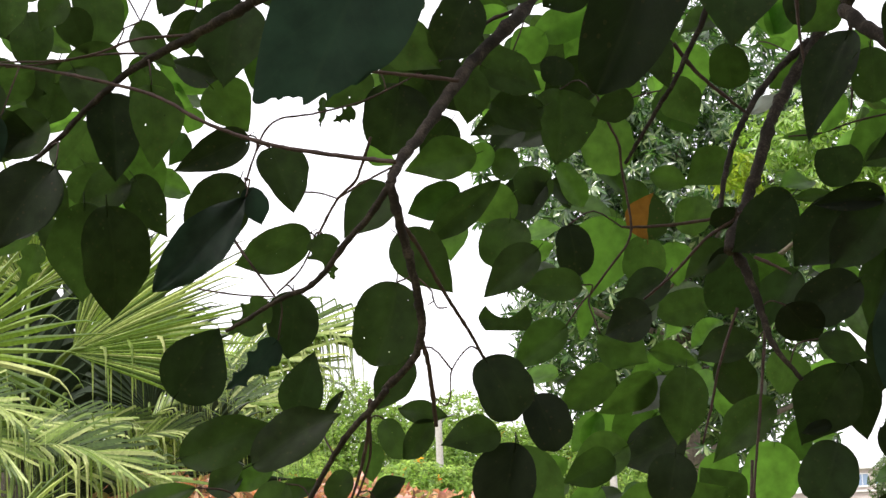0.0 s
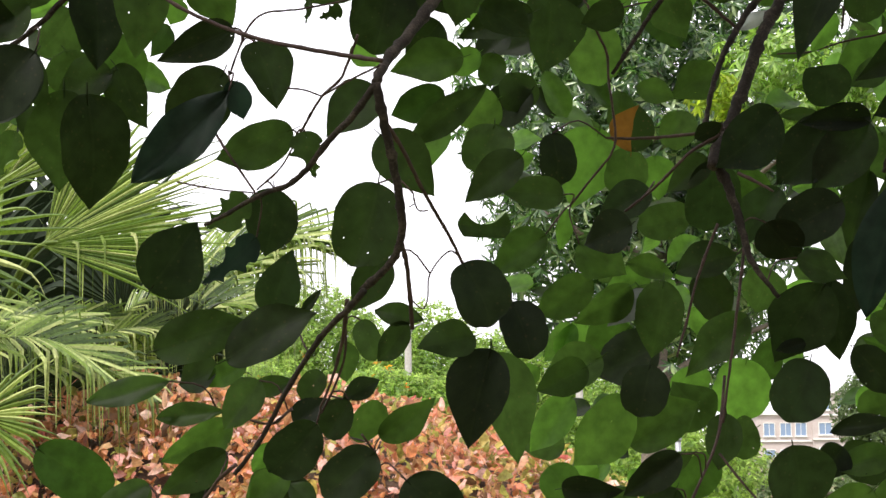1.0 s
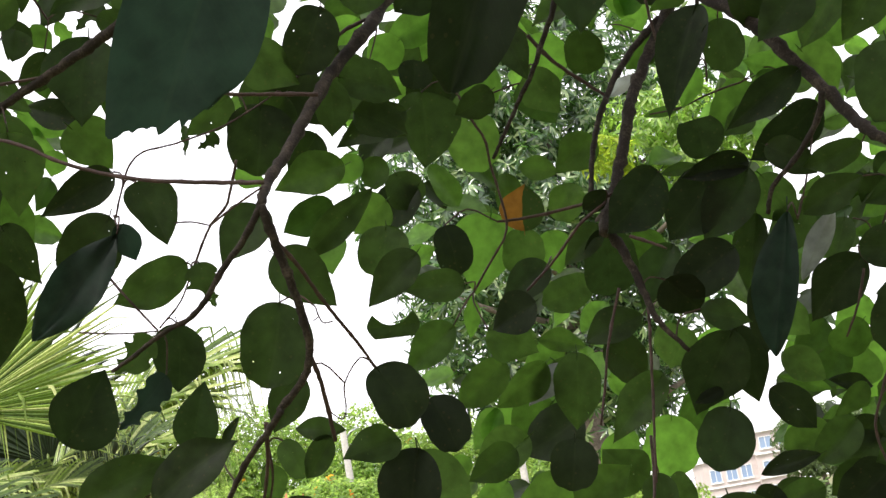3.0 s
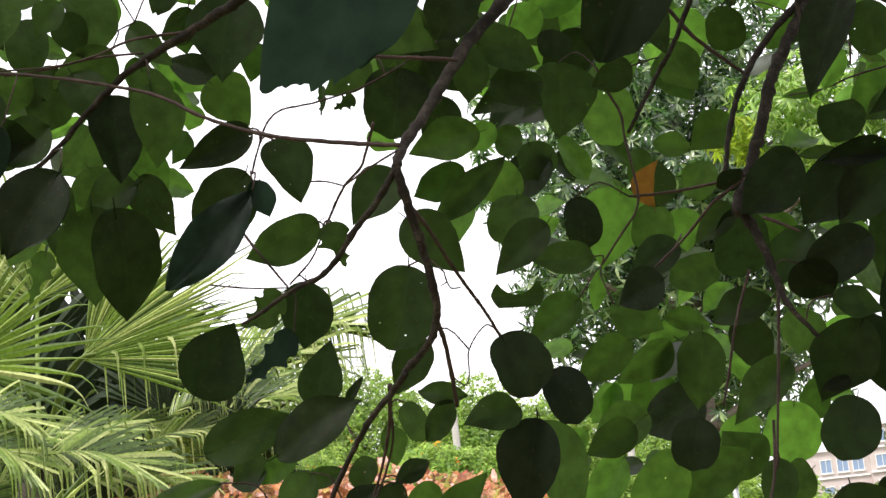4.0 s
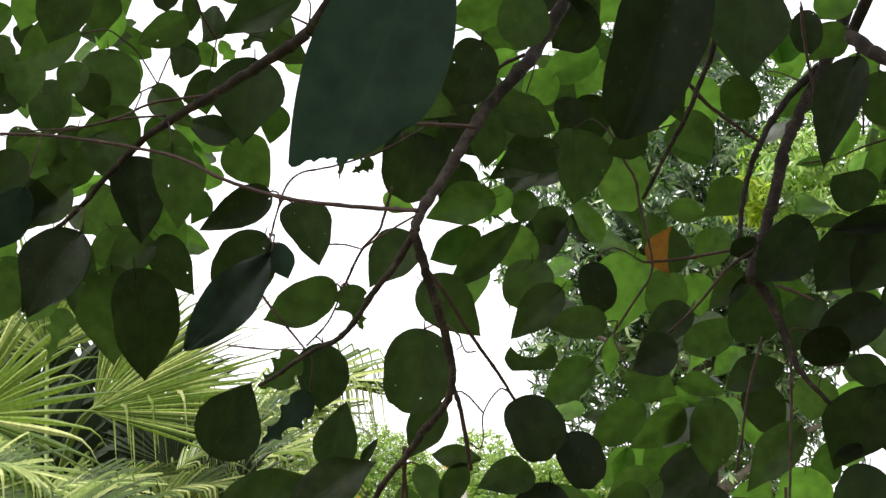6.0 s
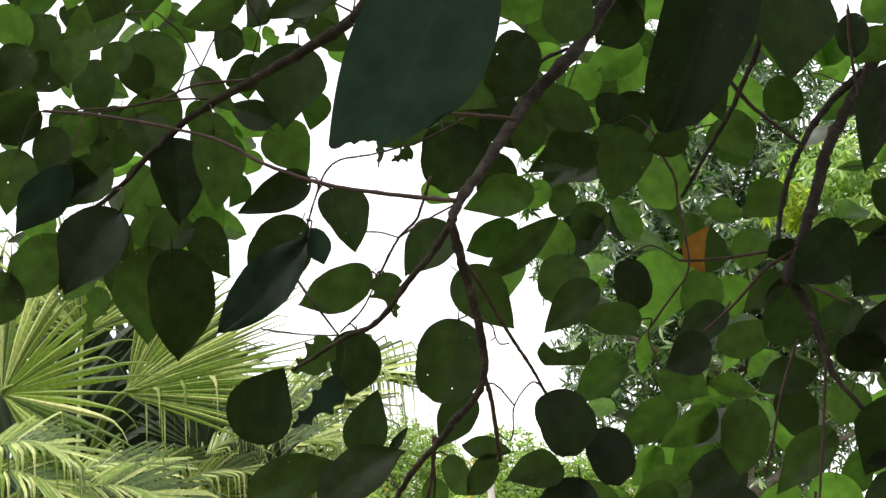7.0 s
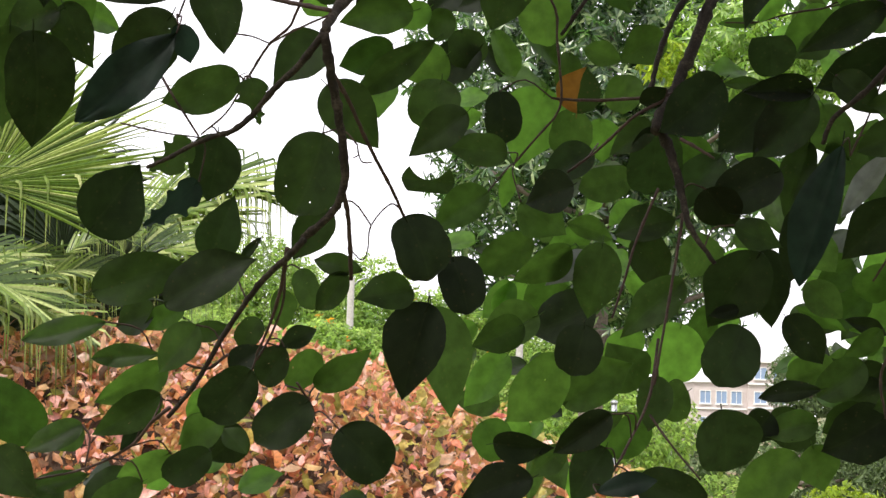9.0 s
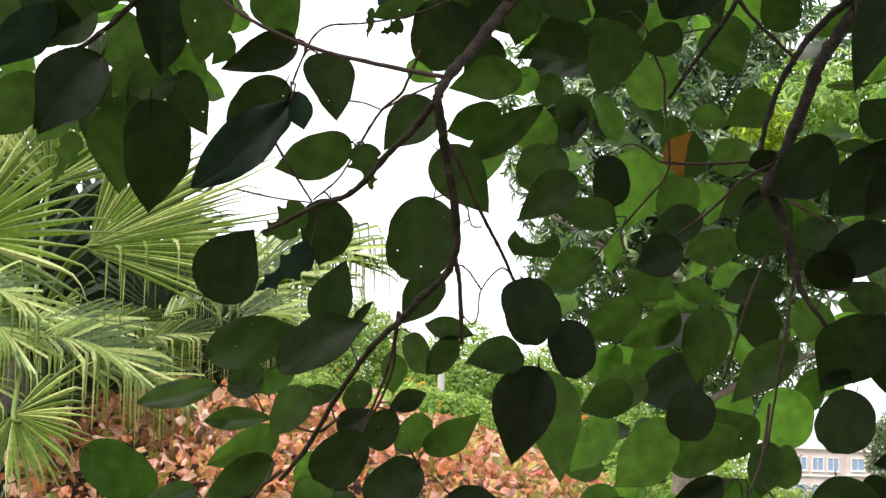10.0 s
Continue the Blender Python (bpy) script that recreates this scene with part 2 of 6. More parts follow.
mat_glass = mg

rng = random.Random(11)


# ---- builders ----
def part(name, bm, mat, parent=None, label=""):
    """One mesh object from a bmesh (or from ready mesh data), under parent."""
    if isinstance(bm, bmesh.types.BMesh):
        me = bpy.data.meshes.new(name)
        bm.to_mesh(me)
        bm.free()
    else:
        me = bm
    if mat is not None and not me.materials:
        me.materials.append(mat)
    ob = new(name, me)
    if parent is not None:
        ob.parent = parent
        ob.matrix_parent_inverse = parent.matrix_world.inverted()
    if label:
        tagged(ob, label)
    return ob


def thing(name, at, label, category, group="", kind=""):
    ob = new(name)
    ob.matrix_world = pose(*at)
    ob.empty_display_size = 0.1
    return tagged(ob, label, category, group, kind)


def smooth(me):
    me.polygons.foreach_set("use_smooth", [True] * len(me.polygons))
    return me


def soup(name, verts, faces, uvs=None, smoothed=True):
    """Mesh data from computed arrays; uvs per vertex."""
    me = bpy.data.meshes.new(name)
    me.from_pydata([tuple(v) for v in verts], [], faces)
    if uvs is not None:
        layer = me.uv_layers.new(name="UVMap")
        idx = np.empty(len(me.loops), dtype=np.int32)
        me.loops.foreach_get("vertex_index", idx)
        layer.data.foreach_set("uv", np.asarray(uvs, dtype=np.float32)[idx].ravel())
    if smoothed:
        smooth(me)
    return me


def tube_arrays(points, radii, sides=8, lump=0.0, seed=0):
    """Vertices and faces of a tapered tube along points."""
    r = random.Random(seed)
    pts = [Vector(p) for p in points]
    verts, faces = [], []
    ref = Vector((0.3, 0.9, 0.2))
    for i, p in enumerate(pts):
        d = (pts[min(i + 1, len(pts) - 1)] - pts[max(i - 1, 0)]).normalized()
        a = d.cross(ref).normalized()
        b = d.cross(a)
        for k in range(sides):
            an = 2 * math.pi * k / sides
            rad = radii[i] * (1 + r.uniform(-lump, lump))
            verts.append(p + (a * math.cos(an) + b * math.sin(an)) * rad)
    for i in range(len(pts) - 1):
        for k in range(sides):
            q = (k + 1) % sides
            faces.append((i * sides + k, i * sides + q, (i + 1) * sides + q, (i + 1) * sides + k))
    faces.append(tuple(range(sides - 1, -1, -1)))
    faces.append(tuple(range((len(pts) - 1) * sides, len(pts) * sides)))
    return verts, faces


def spline(points, per=5):
    """Catmull-Rom through the points."""
    p = [Vector(q) for q in points]
    if len(p) < 3:
        return p
    p = [p[0] * 2 - p[1]] + p + [p[-1] * 2 - p[-2]]
    res = []
    for i in range(1, len(p) - 2):
        for k in range(per):
            t = k / per
            res.append(0.5 * (2 * p[i] + (p[i + 1] - p[i - 1]) * t + (2 * p[i - 1] - 5 * p[i] + 4 * p[i + 1] - p[i + 2]) * t * t
                              + (3 * p[i] - p[i - 1] - 3 * p[i + 1] + p[i + 2]) * t ** 3))
    res.append(p[-2])
    return res


# leaf outlines: half width along the blade, left and right
def outline(kind, s, side, seed):
    r = random.Random(seed * 7 + (1 if side > 0 else 0))
    if kind in ("ovate", "bitten", "heart", "torn"):
        w = 0.52 * math.sin(math.pi * s ** (0.68 + 0.03 * (seed % 5))) ** 0.66
        w = min(w, (1.0 + 0.12 * (seed % 3)) * (1 - s) ** 0.92)
        if s > 0.90:
            w *= 0.72 + 2.8 * (1 - s)
    elif kind == "round":
        w = math.sqrt(max(0.0, 1 - (2 * s - 1) ** 2)) ** 0.92 * 0.5
        if s > 0.93:
            w = min(w, 0.05 + 2.6 * (1 - s))
    else:
        w = math.sin(math.pi * s) ** 0.78 * 0.5
    w *= 1 + 0.028 * math.sin(9 * s + seed) + 0.010 * math.sin(23 * s + 2 * seed) + 0.007 * math.sin(97 * s + seed * side)
    if kind == "bitten":
        for c, half, depth in ((0.62, 0.14, 0.62), (0.34, 0.07, 0.3), (0.85, 0.06, 0.5)):
            if r.random() < 0.75:
                w *= 1 - depth * max(0.0, 1 - ((s - c) / half) ** 2) ** 0.5
    if kind == "heart" and s > 0.0:
        w = 0.5 * math.sqrt(max(0.0, 1 - (2 * s - 0.85) ** 2 / 1.35)) if s < 0.99 else 0.0
    if kind == "torn":
        w = 0.5 * math.sin(math.pi * (0.06 + 0.74 * s)) ** 0.75
    if kind == "gnawed":
        w = 0.5 * min(1.0, 9 * s, 9 * (1 - s)) ** 0.6
        if side > 0:
            w *= 0.06 + 0.94 * min(1.0, abs(s - 0.52) / 0.36) ** 2.2
    return max(w, 0.0)


def leaf_mesh(kind, seed):
    """A blade of unit length and width with midrib fold, curl and waves, on a short stalk."""
    r = random.Random(seed * 13 + 5)
    fold, curl, wave = r.uniform(0.06, 0.28), r.uniform(-0.05, 0.28), r.uniform(0.01, 0.045)
    lean = r.uniform(-0.06, 0.06)
    n, cols = 40, (-1.0, -0.6, -0.22, 0.0, 0.22, 0.6, 1.0)
    if kind == "torn":
        cols = tuple(q / 12 - 1 for q in range(25))
        fold, curl, wave = 0.06, 0.05, 0.01
    end = 0.9 if kind == "torn" else 1.0
    verts, faces, uvs = [], [], []
    for i in range(n + 1):
        s = 0.5 - 0.5 * math.cos(math.pi * i / n)
        for c in cols:
            w = outline(kind, s, c, seed)
            x = c * w
            y = s * end
            if kind == "torn":
                y += s ** 4 * (0.03 * noise.noise(Vector((c * 4.0, 0.3, 1.0))) + 0.03 * noise.noise(Vector((c * 13.0, 2.3, 1.0))) + 0.02 + 0.07 * c - 0.12 * max(0.0, -c) ** 1.6)
            z = abs(x) * fold - curl * (s - 0.35) ** 2 + wave * math.sin(7 * s + 5 * c + seed) * abs(c)
            verts.append((x + lean * math.sin(math.pi * s), y, z))
            uvs.append((0.5 + x, s))
    k = len(cols)
    for i in range(n):
        for j in range(k - 1):
            faces.append((i * k + j, i * k + j + 1, (i + 1) * k + j + 1, (i + 1) * k + j))
    # stalk
    tv, tf = tube_arrays([(0, 0.10, -0.012), (0, 0.0, -0.012), (0.01, -0.05, 0.005), (0.02, -0.10, 0.02)], [0.006, 0.011, 0.010, 0.009], 5)
    off = len(verts)
    verts += tv
    uvs += [(0.5, 0.5)] * len(tv)
    faces += [tuple(off + q for q in fc) for fc in tf]
    return soup("leaf", verts, faces, uvs)


LEAVES = {}
for kind, count in (("ovate", 5), ("round", 4), ("elliptic", 4), ("bitten", 4), ("heart", 1), ("torn", 1), ("gnawed", 1)):
    LEAVES[kind] = [leaf_mesh(kind, q + len(kind)) for q in range(count)]


def small_leaf(kind_seed, length=1.0, width=0.4, rows=3, fold=0.15, droop=0.2):
    """Light blade for masses: two columns, a few rows."""
    verts, uvs, faces = [], [], []
    for i in range(rows + 1):
        s = i / rows
        w = 0.5 * width * math.sin(math.pi * (0.06 + 0.92 * s)) ** 0.8
        for c in (-1, 0, 1):
            verts.append((c * w, s * length, abs(c) * w * fold * 2 - droop * s * s * length))
            uvs.append((0.5 + 0.5 * c * 0.9, s))
    for i in range(rows):
        for j in range(2):
            faces.append((i * 3 + j, i * 3 + j + 1, i * 3 + 4 + j, i * 3 + 3 + j))
    return np.array(verts), faces, uvs


def crumpled_leaf(seed, width):
    """Broad puckered blade with a bent tip."""
    r = random.Random(seed)
    cup, droop, amp = r.uniform(-1.3, 1.8), r.uniform(-0.7, 1.4), r.uniform(0.2, 0.42)
    verts, uvs, faces = [], [], []
    rows, cols = 4, (-1.0, -0.4, 0.4, 1.0)
    for i in range(rows + 1):
        s = i / rows
        w = 0.5 * width * math.sin(math.pi * (0.05 + 0.93 * s ** 0.85)) ** 0.75
        for c in cols:
            z = cup * (c * w) ** 2 * 2.5 - droop * s * s * 0.6 + amp * noise.noise(Vector((c * 2.1, s * 4.5, seed * 3.7))) + 0.04 * abs(c)
            verts.append((c * w * (1 + 0.12 * math.sin(9 * s + seed)), s, z))
            uvs.append((0.5 + 0.45 * c, s))
    k = len(cols)
    for i in range(rows):
        for j in range(k - 1):
            faces.append((i * k + j, i * k + j + 1, (i + 1) * k + j + 1, (i + 1) * k + j))
    return np.array(verts), faces, uvs


class Mass:
    """Many small blades joined into one mesh."""
    def __init__(self):
        self.v, self.f, self.uv, self.n = [], [], [], 0

    def add(self, blade, m):
        v, f, uv = blade
        a = np.array(m)
        self.v.append(v @ a[:3, :3].T + a[:3, 3])
        self.f += [tuple(self.n + q for q in fc) for fc in f]
        self.uv += uv
        self.n += len(v)

    def mesh(self, name):
        return soup(name, np.concatenate(self.v), self.f, self.uv)


def turn_to(axis, normal):
    """Rotation whose Y is axis and whose Z is near normal."""
    y = Vector(axis).normalized()
    z = Vector(normal)
    z = (z - y * z.dot(y))
    z = z.normalized() if z.length > 1e-4 else y.orthogonal().normalized()
    x = y.cross(z)
    return Matrix((x, y, z)).transposed().to_4x4()


def any_dir(r):
    while True:
        v = Vector((r.uniform(-1, 1), r.uniform(-1, 1), r.uniform(-1, 1)))
        if 0.05 < v.length < 1:
            return v.normalized()

# ---- ground ----
def ground_sheet():
    n, size = 80, 900.0
    verts, faces = [], []
    for i in range(n + 1):
        for j in range(n + 1):
            u, v = 2 * i / n - 1, 2 * j / n - 1
            x, y = math.copysign(abs(u) ** 2.6, u) * size, math.copysign(abs(v) ** 2.6, v) * size
            z = 0.06 * noise.noise(Vector((x * 0.3, y * 0.3, 0)))
            verts.append((x, y, z))
    for i in range(n):
        for j in range(n):
            faces.append((i * (n + 1) + j, (i + 1) * (n + 1) + j, (i + 1) * (n + 1) + j + 1, i * (n + 1) + j + 1))
    ob = part("ground", soup("ground", verts, faces), mat_soil)
    return tagged(ob, "uneven garden ground of brown soil and patchy grass", "ground", kind="structure")


ground_sheet()


# ---- apartment block far off ----
def box(bm, x0, x1, y0, y1, z0, z1):
    m = Matrix.Translation(((x0 + x1) / 2, (y0 + y1) / 2, (z0 + z1) / 2)) @ Matrix.Diagonal((x1 - x0, y1 - y0, z1 - z0, 1))
    bmesh.ops.create_cube(bm, size=1.0, matrix=m)
    return bm


def window_on(parent, x, y, z, w, h):
    bm = bmesh.new()
    box(bm, x - w / 2 - 0.08, x - w / 2, y - 0.10, y + 0.05, z - 0.08, z + h + 0.08)
    box(bm, x + w / 2, x + w / 2 + 0.08, y - 0.10, y + 0.05, z - 0.08, z + h + 0.08)
    box(bm, x - w / 2, x + w / 2, y - 0.10, y + 0.05, z + h, z + h + 0.08)
    box(bm, x - w / 2, x + w / 2, y - 0.10, y + 0.05, z - 0.08, z)
    box(bm, x - 0.03, x + 0.03, y - 0.08, y + 0.02, z, z + h)
    fr = part("window_frame", bm, mat_white, parent)
    part("pane", box(bmesh.new(), x - w / 2, x + w / 2, y - 0.03, y - 0.01, z, z + h), mat_glass, fr)
    part("sill", box(bmesh.new(), x - w / 2 - 0.15, x + w / 2 + 0.15, y - 0.25, y + 0.02, z - 0.18, z - 0.09), mat_white, fr)


def apartment_block(at, turn):
    b = thing("apartment_building", (0, 0, 0), "pale plastered building with blue-glazed windows and flat roof", "building")
    part("wall", box(bmesh.new(), -4.2, 2.4, 0, 9, 0, 7.0), mat_wall, b)
    part("wall", box(bmesh.new(), 2.4, 7.6, -0.6, 9, 0, 9.6), mat_wall, b)
    part("roof", box(bmesh.new(), -4.5, 2.39, -0.3, 9.2, 7.0, 7.25), mat_white, b)
    part("roof", box(bmesh.new(), 2.1, 7.9, -1.0, 9.2, 9.6, 9.9), mat_white, b)
    for z in (3.9, 6.85):
        part("cornice", box(bmesh.new(), 2.38, 7.62, -0.85, -0.6, z, z + 0.22), mat_white, b)
    part("cornice", box(bmesh.new(), -4.2, 2.37, -0.2, 0, 3.7, 3.9), mat_white, b)
    for z in (1.2, 4.45):
        for x in (-2.8, -0.8, 1.05):
            window_on(b, x, 0, z, 1.25, 1.5)
    for z in (1.6, 4.6, 7.6):
        for x in (3.9, 6.2):
            window_on(b, x, -0.6, z, 1.45, 1.35)
    b.matrix_world = pose(*at, 0, 0, turn)
    return b


apartment_block((45.6, 188.0, -1.9), -4)


def street_pole(at, height):
    p = thing("street_pole", (*at, 0), "tapered grey concrete street pole with a short arm", "pole")
    v, f = tube_arrays([(at[0], at[1], z) for z in (-0.2, height * 0.5, height)], [0.10, 0.085, 0.075], 10)
    part("shaft", soup("shaft", v, f), mat_pole, p)
    v, f = tube_arrays([(at[0], at[1], height - 0.25), (at[0] + 0.15, at[1], height - 0.05), (at[0] + 0.35, at[1], height + 0.02)], [0.02, 0.02, 0.018], 6)
    part("arm", soup("arm", v, f), mat_post, p)
    return p


street_pole((-0.27, 33.0), 4.22)
street_pole((3.4, 32.8), 3.44)


def fence_post(at):
    p = thing("fence_post", (*at, 0), "thin galvanised metal post standing behind the hedge", "post")
    v, f = tube_arrays([(*at, -0.1), (*at, 0.9), (*at, 1.62)], [0.022, 0.022, 0.022], 10)
    part("tube", soup("tube", v, f), mat_post, p)
    v, f = tube_arrays([(*at, 1.62), (*at, 1.64), (*at, 1.65)], [0.027, 0.027, 0.012], 10)
    part("cap", soup("cap", v, f), mat_post, p)


fence_post((1.92, 11.5))


# ---- leafy crowns ----
def crown(blades, centre, radii, count, size, seed, rosette=1, shell=0.55, lumps=9, upward=0.4, droop=0.5, gaps=0.0):
    """Leaves gathered in lumps on an uneven ellipsoid. blades: light blades of unit length."""
    r = random.Random(seed)
    mass = Mass()
    c, rad = Vector(centre), Vector(radii)
    heads = [any_dir(r) for _ in range(lumps)]
    k = 0
    while k < count:
        d = any_dir(r)
        bulge = 0.78 + 0.30 * max(max(0.0, d.dot(h)) ** 6 for h in heads)
        if gaps and noise.noise(d * 3.1 + Vector((seed, 0, 0))) < -0.5 + gaps:
            if r.random() < 0.8:
                k += 1
                continue
        rr = bulge * (shell + (1 - shell) * r.random() ** 0.6)
        p = c + Vector((d.x * rad.x, d.y * rad.y, d.z * rad.z)) * rr
        k += 1
        out = (d * 0.7 + any_dir(r) * 0.7 + Vector((0, 0, upward))).normalized()
        if rosette == 1:
            ax = (out + Vector((0, 0, -droop)) + any_dir(r) * 0.5).normalized()
            mass.add(r.choice(blades), Matrix.Translation(p) @ turn_to(ax, out + Vector((0, 0, 1))) @ Matrix.Scale(size * r.uniform(0.6, 1.25), 4))
        else:
            side = out.orthogonal().normalized()
            for q in range(rosette):
                an = 2 * math.pi * (q + r.random() * 0.6) / rosette
                ring = Matrix.Rotation(an, 3, out) @ side
                ax = (ring * 0.9 + out * r.uniform(-0.1, 0.7) + Vector((0, 0, -droop))).normalized()
                mass.add(r.choice(blades), Matrix.Translation(p) @ turn_to(ax, out) @ Matrix.Scale(size * r.uniform(0.6, 1.15), 4))
    return mass


LANCE = [small_leaf(0, 1, 0.24, 3, 0.25, 0.25), small_leaf(1, 1, 0.28, 3, 0.1, 0.45), small_leaf(2, 1, 0.2, 3, 0.3, 0.1)]
def lite_leaf(width, fold, droop):
    """Four-cornered folded blade for far foliage."""
    v = np.array([(0, 0, 0), (-width / 2, 0.45, fold), (0, 1, -droop), (width / 2, 0.5, fold)])
    return v, [(0, 3, 2), (0, 2, 1)], [(0.4, 0.1), (0.1, 0.4), (0.6, 0.9), (0.9, 0.4)]


TINY = [lite_leaf(0.5, 0.1, 0.2), lite_leaf(0.62, 0.05, 0.4), lite_leaf(0.4, 0.14, -0.1)]


def limb_tree(name, base, top, radius, spread, label, category, seed, forks=7):
    """A trunk with limbs; returns the thing."""
    r = random.Random(seed)
    t = thing(name, (*base, 0), label, category)
    b, e = Vector((*base, -0.1)), Vector(top)
    path = spline([b, b.lerp(e, 0.35) + any_dir(r) * 0.08, b.lerp(e, 0.7) + any_dir(r) * 0.12, e], 4)
    v, f = tube_arrays(path, [radius * (1 - 0.6 * i / (len(path) - 1)) for i in range(len(path))], 10, 0.08, seed)
    part("trunk", soup("trunk", v, f), mat_trunk, t)
    for k in range(forks):
        s = path[min(len(path) - 1, int(len(path) * (0.45 + 0.5 * k / forks)))]
        d = any_dir(r)
        d.z = abs(d.z) * 0.6 + 0.15
        tip = s + Vector((d.x * spread[0], d.y * spread[1], d.z * spread[2]))
        lp = spline([s, s.lerp(tip, 0.5) + any_dir(r) * 0.15, tip], 4)
        v, f = tube_arrays(lp, [radius * 0.38 * (1 - 0.75 * i / (len(lp) - 1)) for i in range(len(lp))], 7, 0.06, seed + k)
        part("limb", soup("limb", v, f), mat_trunk, t)
    return t


# mango tree behind the near leaves
mango = limb_tree("mango_tree", (2.25, 15.5), (2.6, 16.0, 5.0), 0.15, (1.8, 1.5, 2.2), "mango tree with dense glossy drooping leaf rosettes", "tree", 5, 9)
part("crown", crown(LANCE, (2.5, 16.2, 5.1), (2.3, 1.8, 2.9), 3700, 0.15, 21, rosette=9, shell=0.4, lumps=22, gaps=0.32).mesh("crown"), mat_mango, mango)
part("crown", crown(LANCE, (2.5, 16.3, 4.9), (1.9, 1.2, 2.7), 1250, 0.18, 24, rosette=8, shell=0.2, lumps=12).mesh("crown"), mat_mango, mango, "shaded inner foliage")
part("crown", crown(LANCE, (3.1, 17.2, 2.75), (1.5, 0.9, 0.9), 330, 0.15, 25, rosette=8, shell=0.2, lumps=12).mesh("crown"), mat_mango, mango, "low outer foliage")
part("crown", crown(LANCE, (3.65, 13.9, 4.95), (1.15, 0.5, 0.62), 420, 0.13, 23, rosette=8, shell=0.3).mesh("crown"), mat_fresh, mango, "lighter green outer foliage")
part("crown", crown(LANCE, (2.66, 13.4, 4.70), (0.32, 0.2, 0.26), 42, 0.13, 22, rosette=8, shell=0.3).mesh("crown"), mat_lime, mango, "fresh lime-green young foliage")


# far shrubs and trees
def shrub(name, at, radii, count, size, seed, mat, label, flowers=0, blades=TINY, category="shrub", group=""):
    t = limb_tree(name, at[:2], (at[0], at[1], at[2]), 0.06 * max(radii) + 0.03, (radii[0] * 0.7, radii[1] * 0.7, radii[2] * 0.8), label, category, seed, 5)
    if group:
        tagged(t, group=group)
    part("foliage", crown(blades, at, radii, count, size, seed, rosette=3, shell=0.5, lumps=10).mesh("foliage"), mat, t)
    if flowers:
        part("blossom", crown(TINY, (at[0], at[1], at[2] + 0.1 * radii[2]), [q * 0.82 for q in radii], flowers, size * 1.3, seed + 50, rosette=4, shell=0.9).mesh("blossom"),
             mat_flower, t, "clusters of orange blossom")
    return t


FLOWERING = "feathery bright green shrub dotted with orange blossom"
for k, (x, y, z, rx, rz) in enumerate(((-2.2, 38, 2.8, 2.4, 3.2), (0.2, 37, 2.4, 2.2, 2.7), (-5.0, 39, 2.9, 2.6, 3.2), (2.3, 37, 2.0, 1.9, 2.5), (-8.4, 41, 3.0, 2.6, 2.8), (4.8, 39, 1.7, 2.2, 2.1), (-1.0, 35.5, 1.6, 2.0, 1.8), (1.3, 35, 1.3, 1.8, 1.6), (-3.7, 35.5, 1.8, 2.0, 1.9), (-0.4, 30.6, 1.6, 1.6, 1.75), (2.9, 31.0, 1.0, 1.6, 1.4))):
    shrub("flowering_shrub", (x, y, z), (rx, 1.6, rz), 11000, 0.125, 31 + k, mat_shrub, FLOWERING, 22, group="far flowering shrubs")
DULL = "dull green rounded tree at the far side of the garden"
for k, (x, y, z, rx, rz) in enumerate(((27, 108, -0.9, 6.0, 1.5), (38.5, 128.9, 4.4, 3.8, 4.0), (51, 131, 5.2, 6.0, 4.8), (60, 128, 4.6, 6.0, 4.2), (17, 101, -0.3, 5.0, 2.0), (44, 132.4, 4.0, 3.6, 3.4), (8, 87.1, 1.5, 5.0, 2.6), (-10, 83.6, 3.4, 6.0, 4.2), (0, 80.1, 3.0, 5.0, 3.6))):
    shrub("background_tree", (x, y, z), (rx, 3.4, rz), 2200, 0.42, 51 + k, mat_shrub_dull, DULL, category="tree", group="far trees")
shrub("low_bush", (3.4, 22.6, 1.0), (1.8, 1.2, 1.2), 3200, 0.11, 41, mat_shrub, "low green bush on bare soil", group="low bushes")
shrub("low_bush", (6.6, 24.4, 0.8), (2.0, 1.2, 0.9), 1600, 0.12, 42, mat_shrub_dull, "low grey-green bush on bare soil", group="low bushes")
shrub("low_bush", (9.4, 25.0, 0.62), (2.5, 1.2, 0.8), 2600, 0.12, 45, mat_shrub_dull, "low grey-green bush on bare soil", group="low bushes")
shrub("low_bush", (12.8, 33.0, 0.7), (3.2, 1.4, 0.9), 2600, 0.15, 46, mat_shrub_dull, "low grey-green bush on bare soil", group="low bushes")
shrub("low_bush", (4.0, 16.5, 0.45), (0.8, 0.7, 0.5), 800, 0.09, 43, mat_shrub, "low bright green bush on bare soil", group="low bushes")
shrub("low_bush", (5.4, 16.7, 0.4), (0.7, 0.6, 0.45), 700, 0.10, 44, mat_lime, "low yellow-green bush on bare soil", group="low bushes")


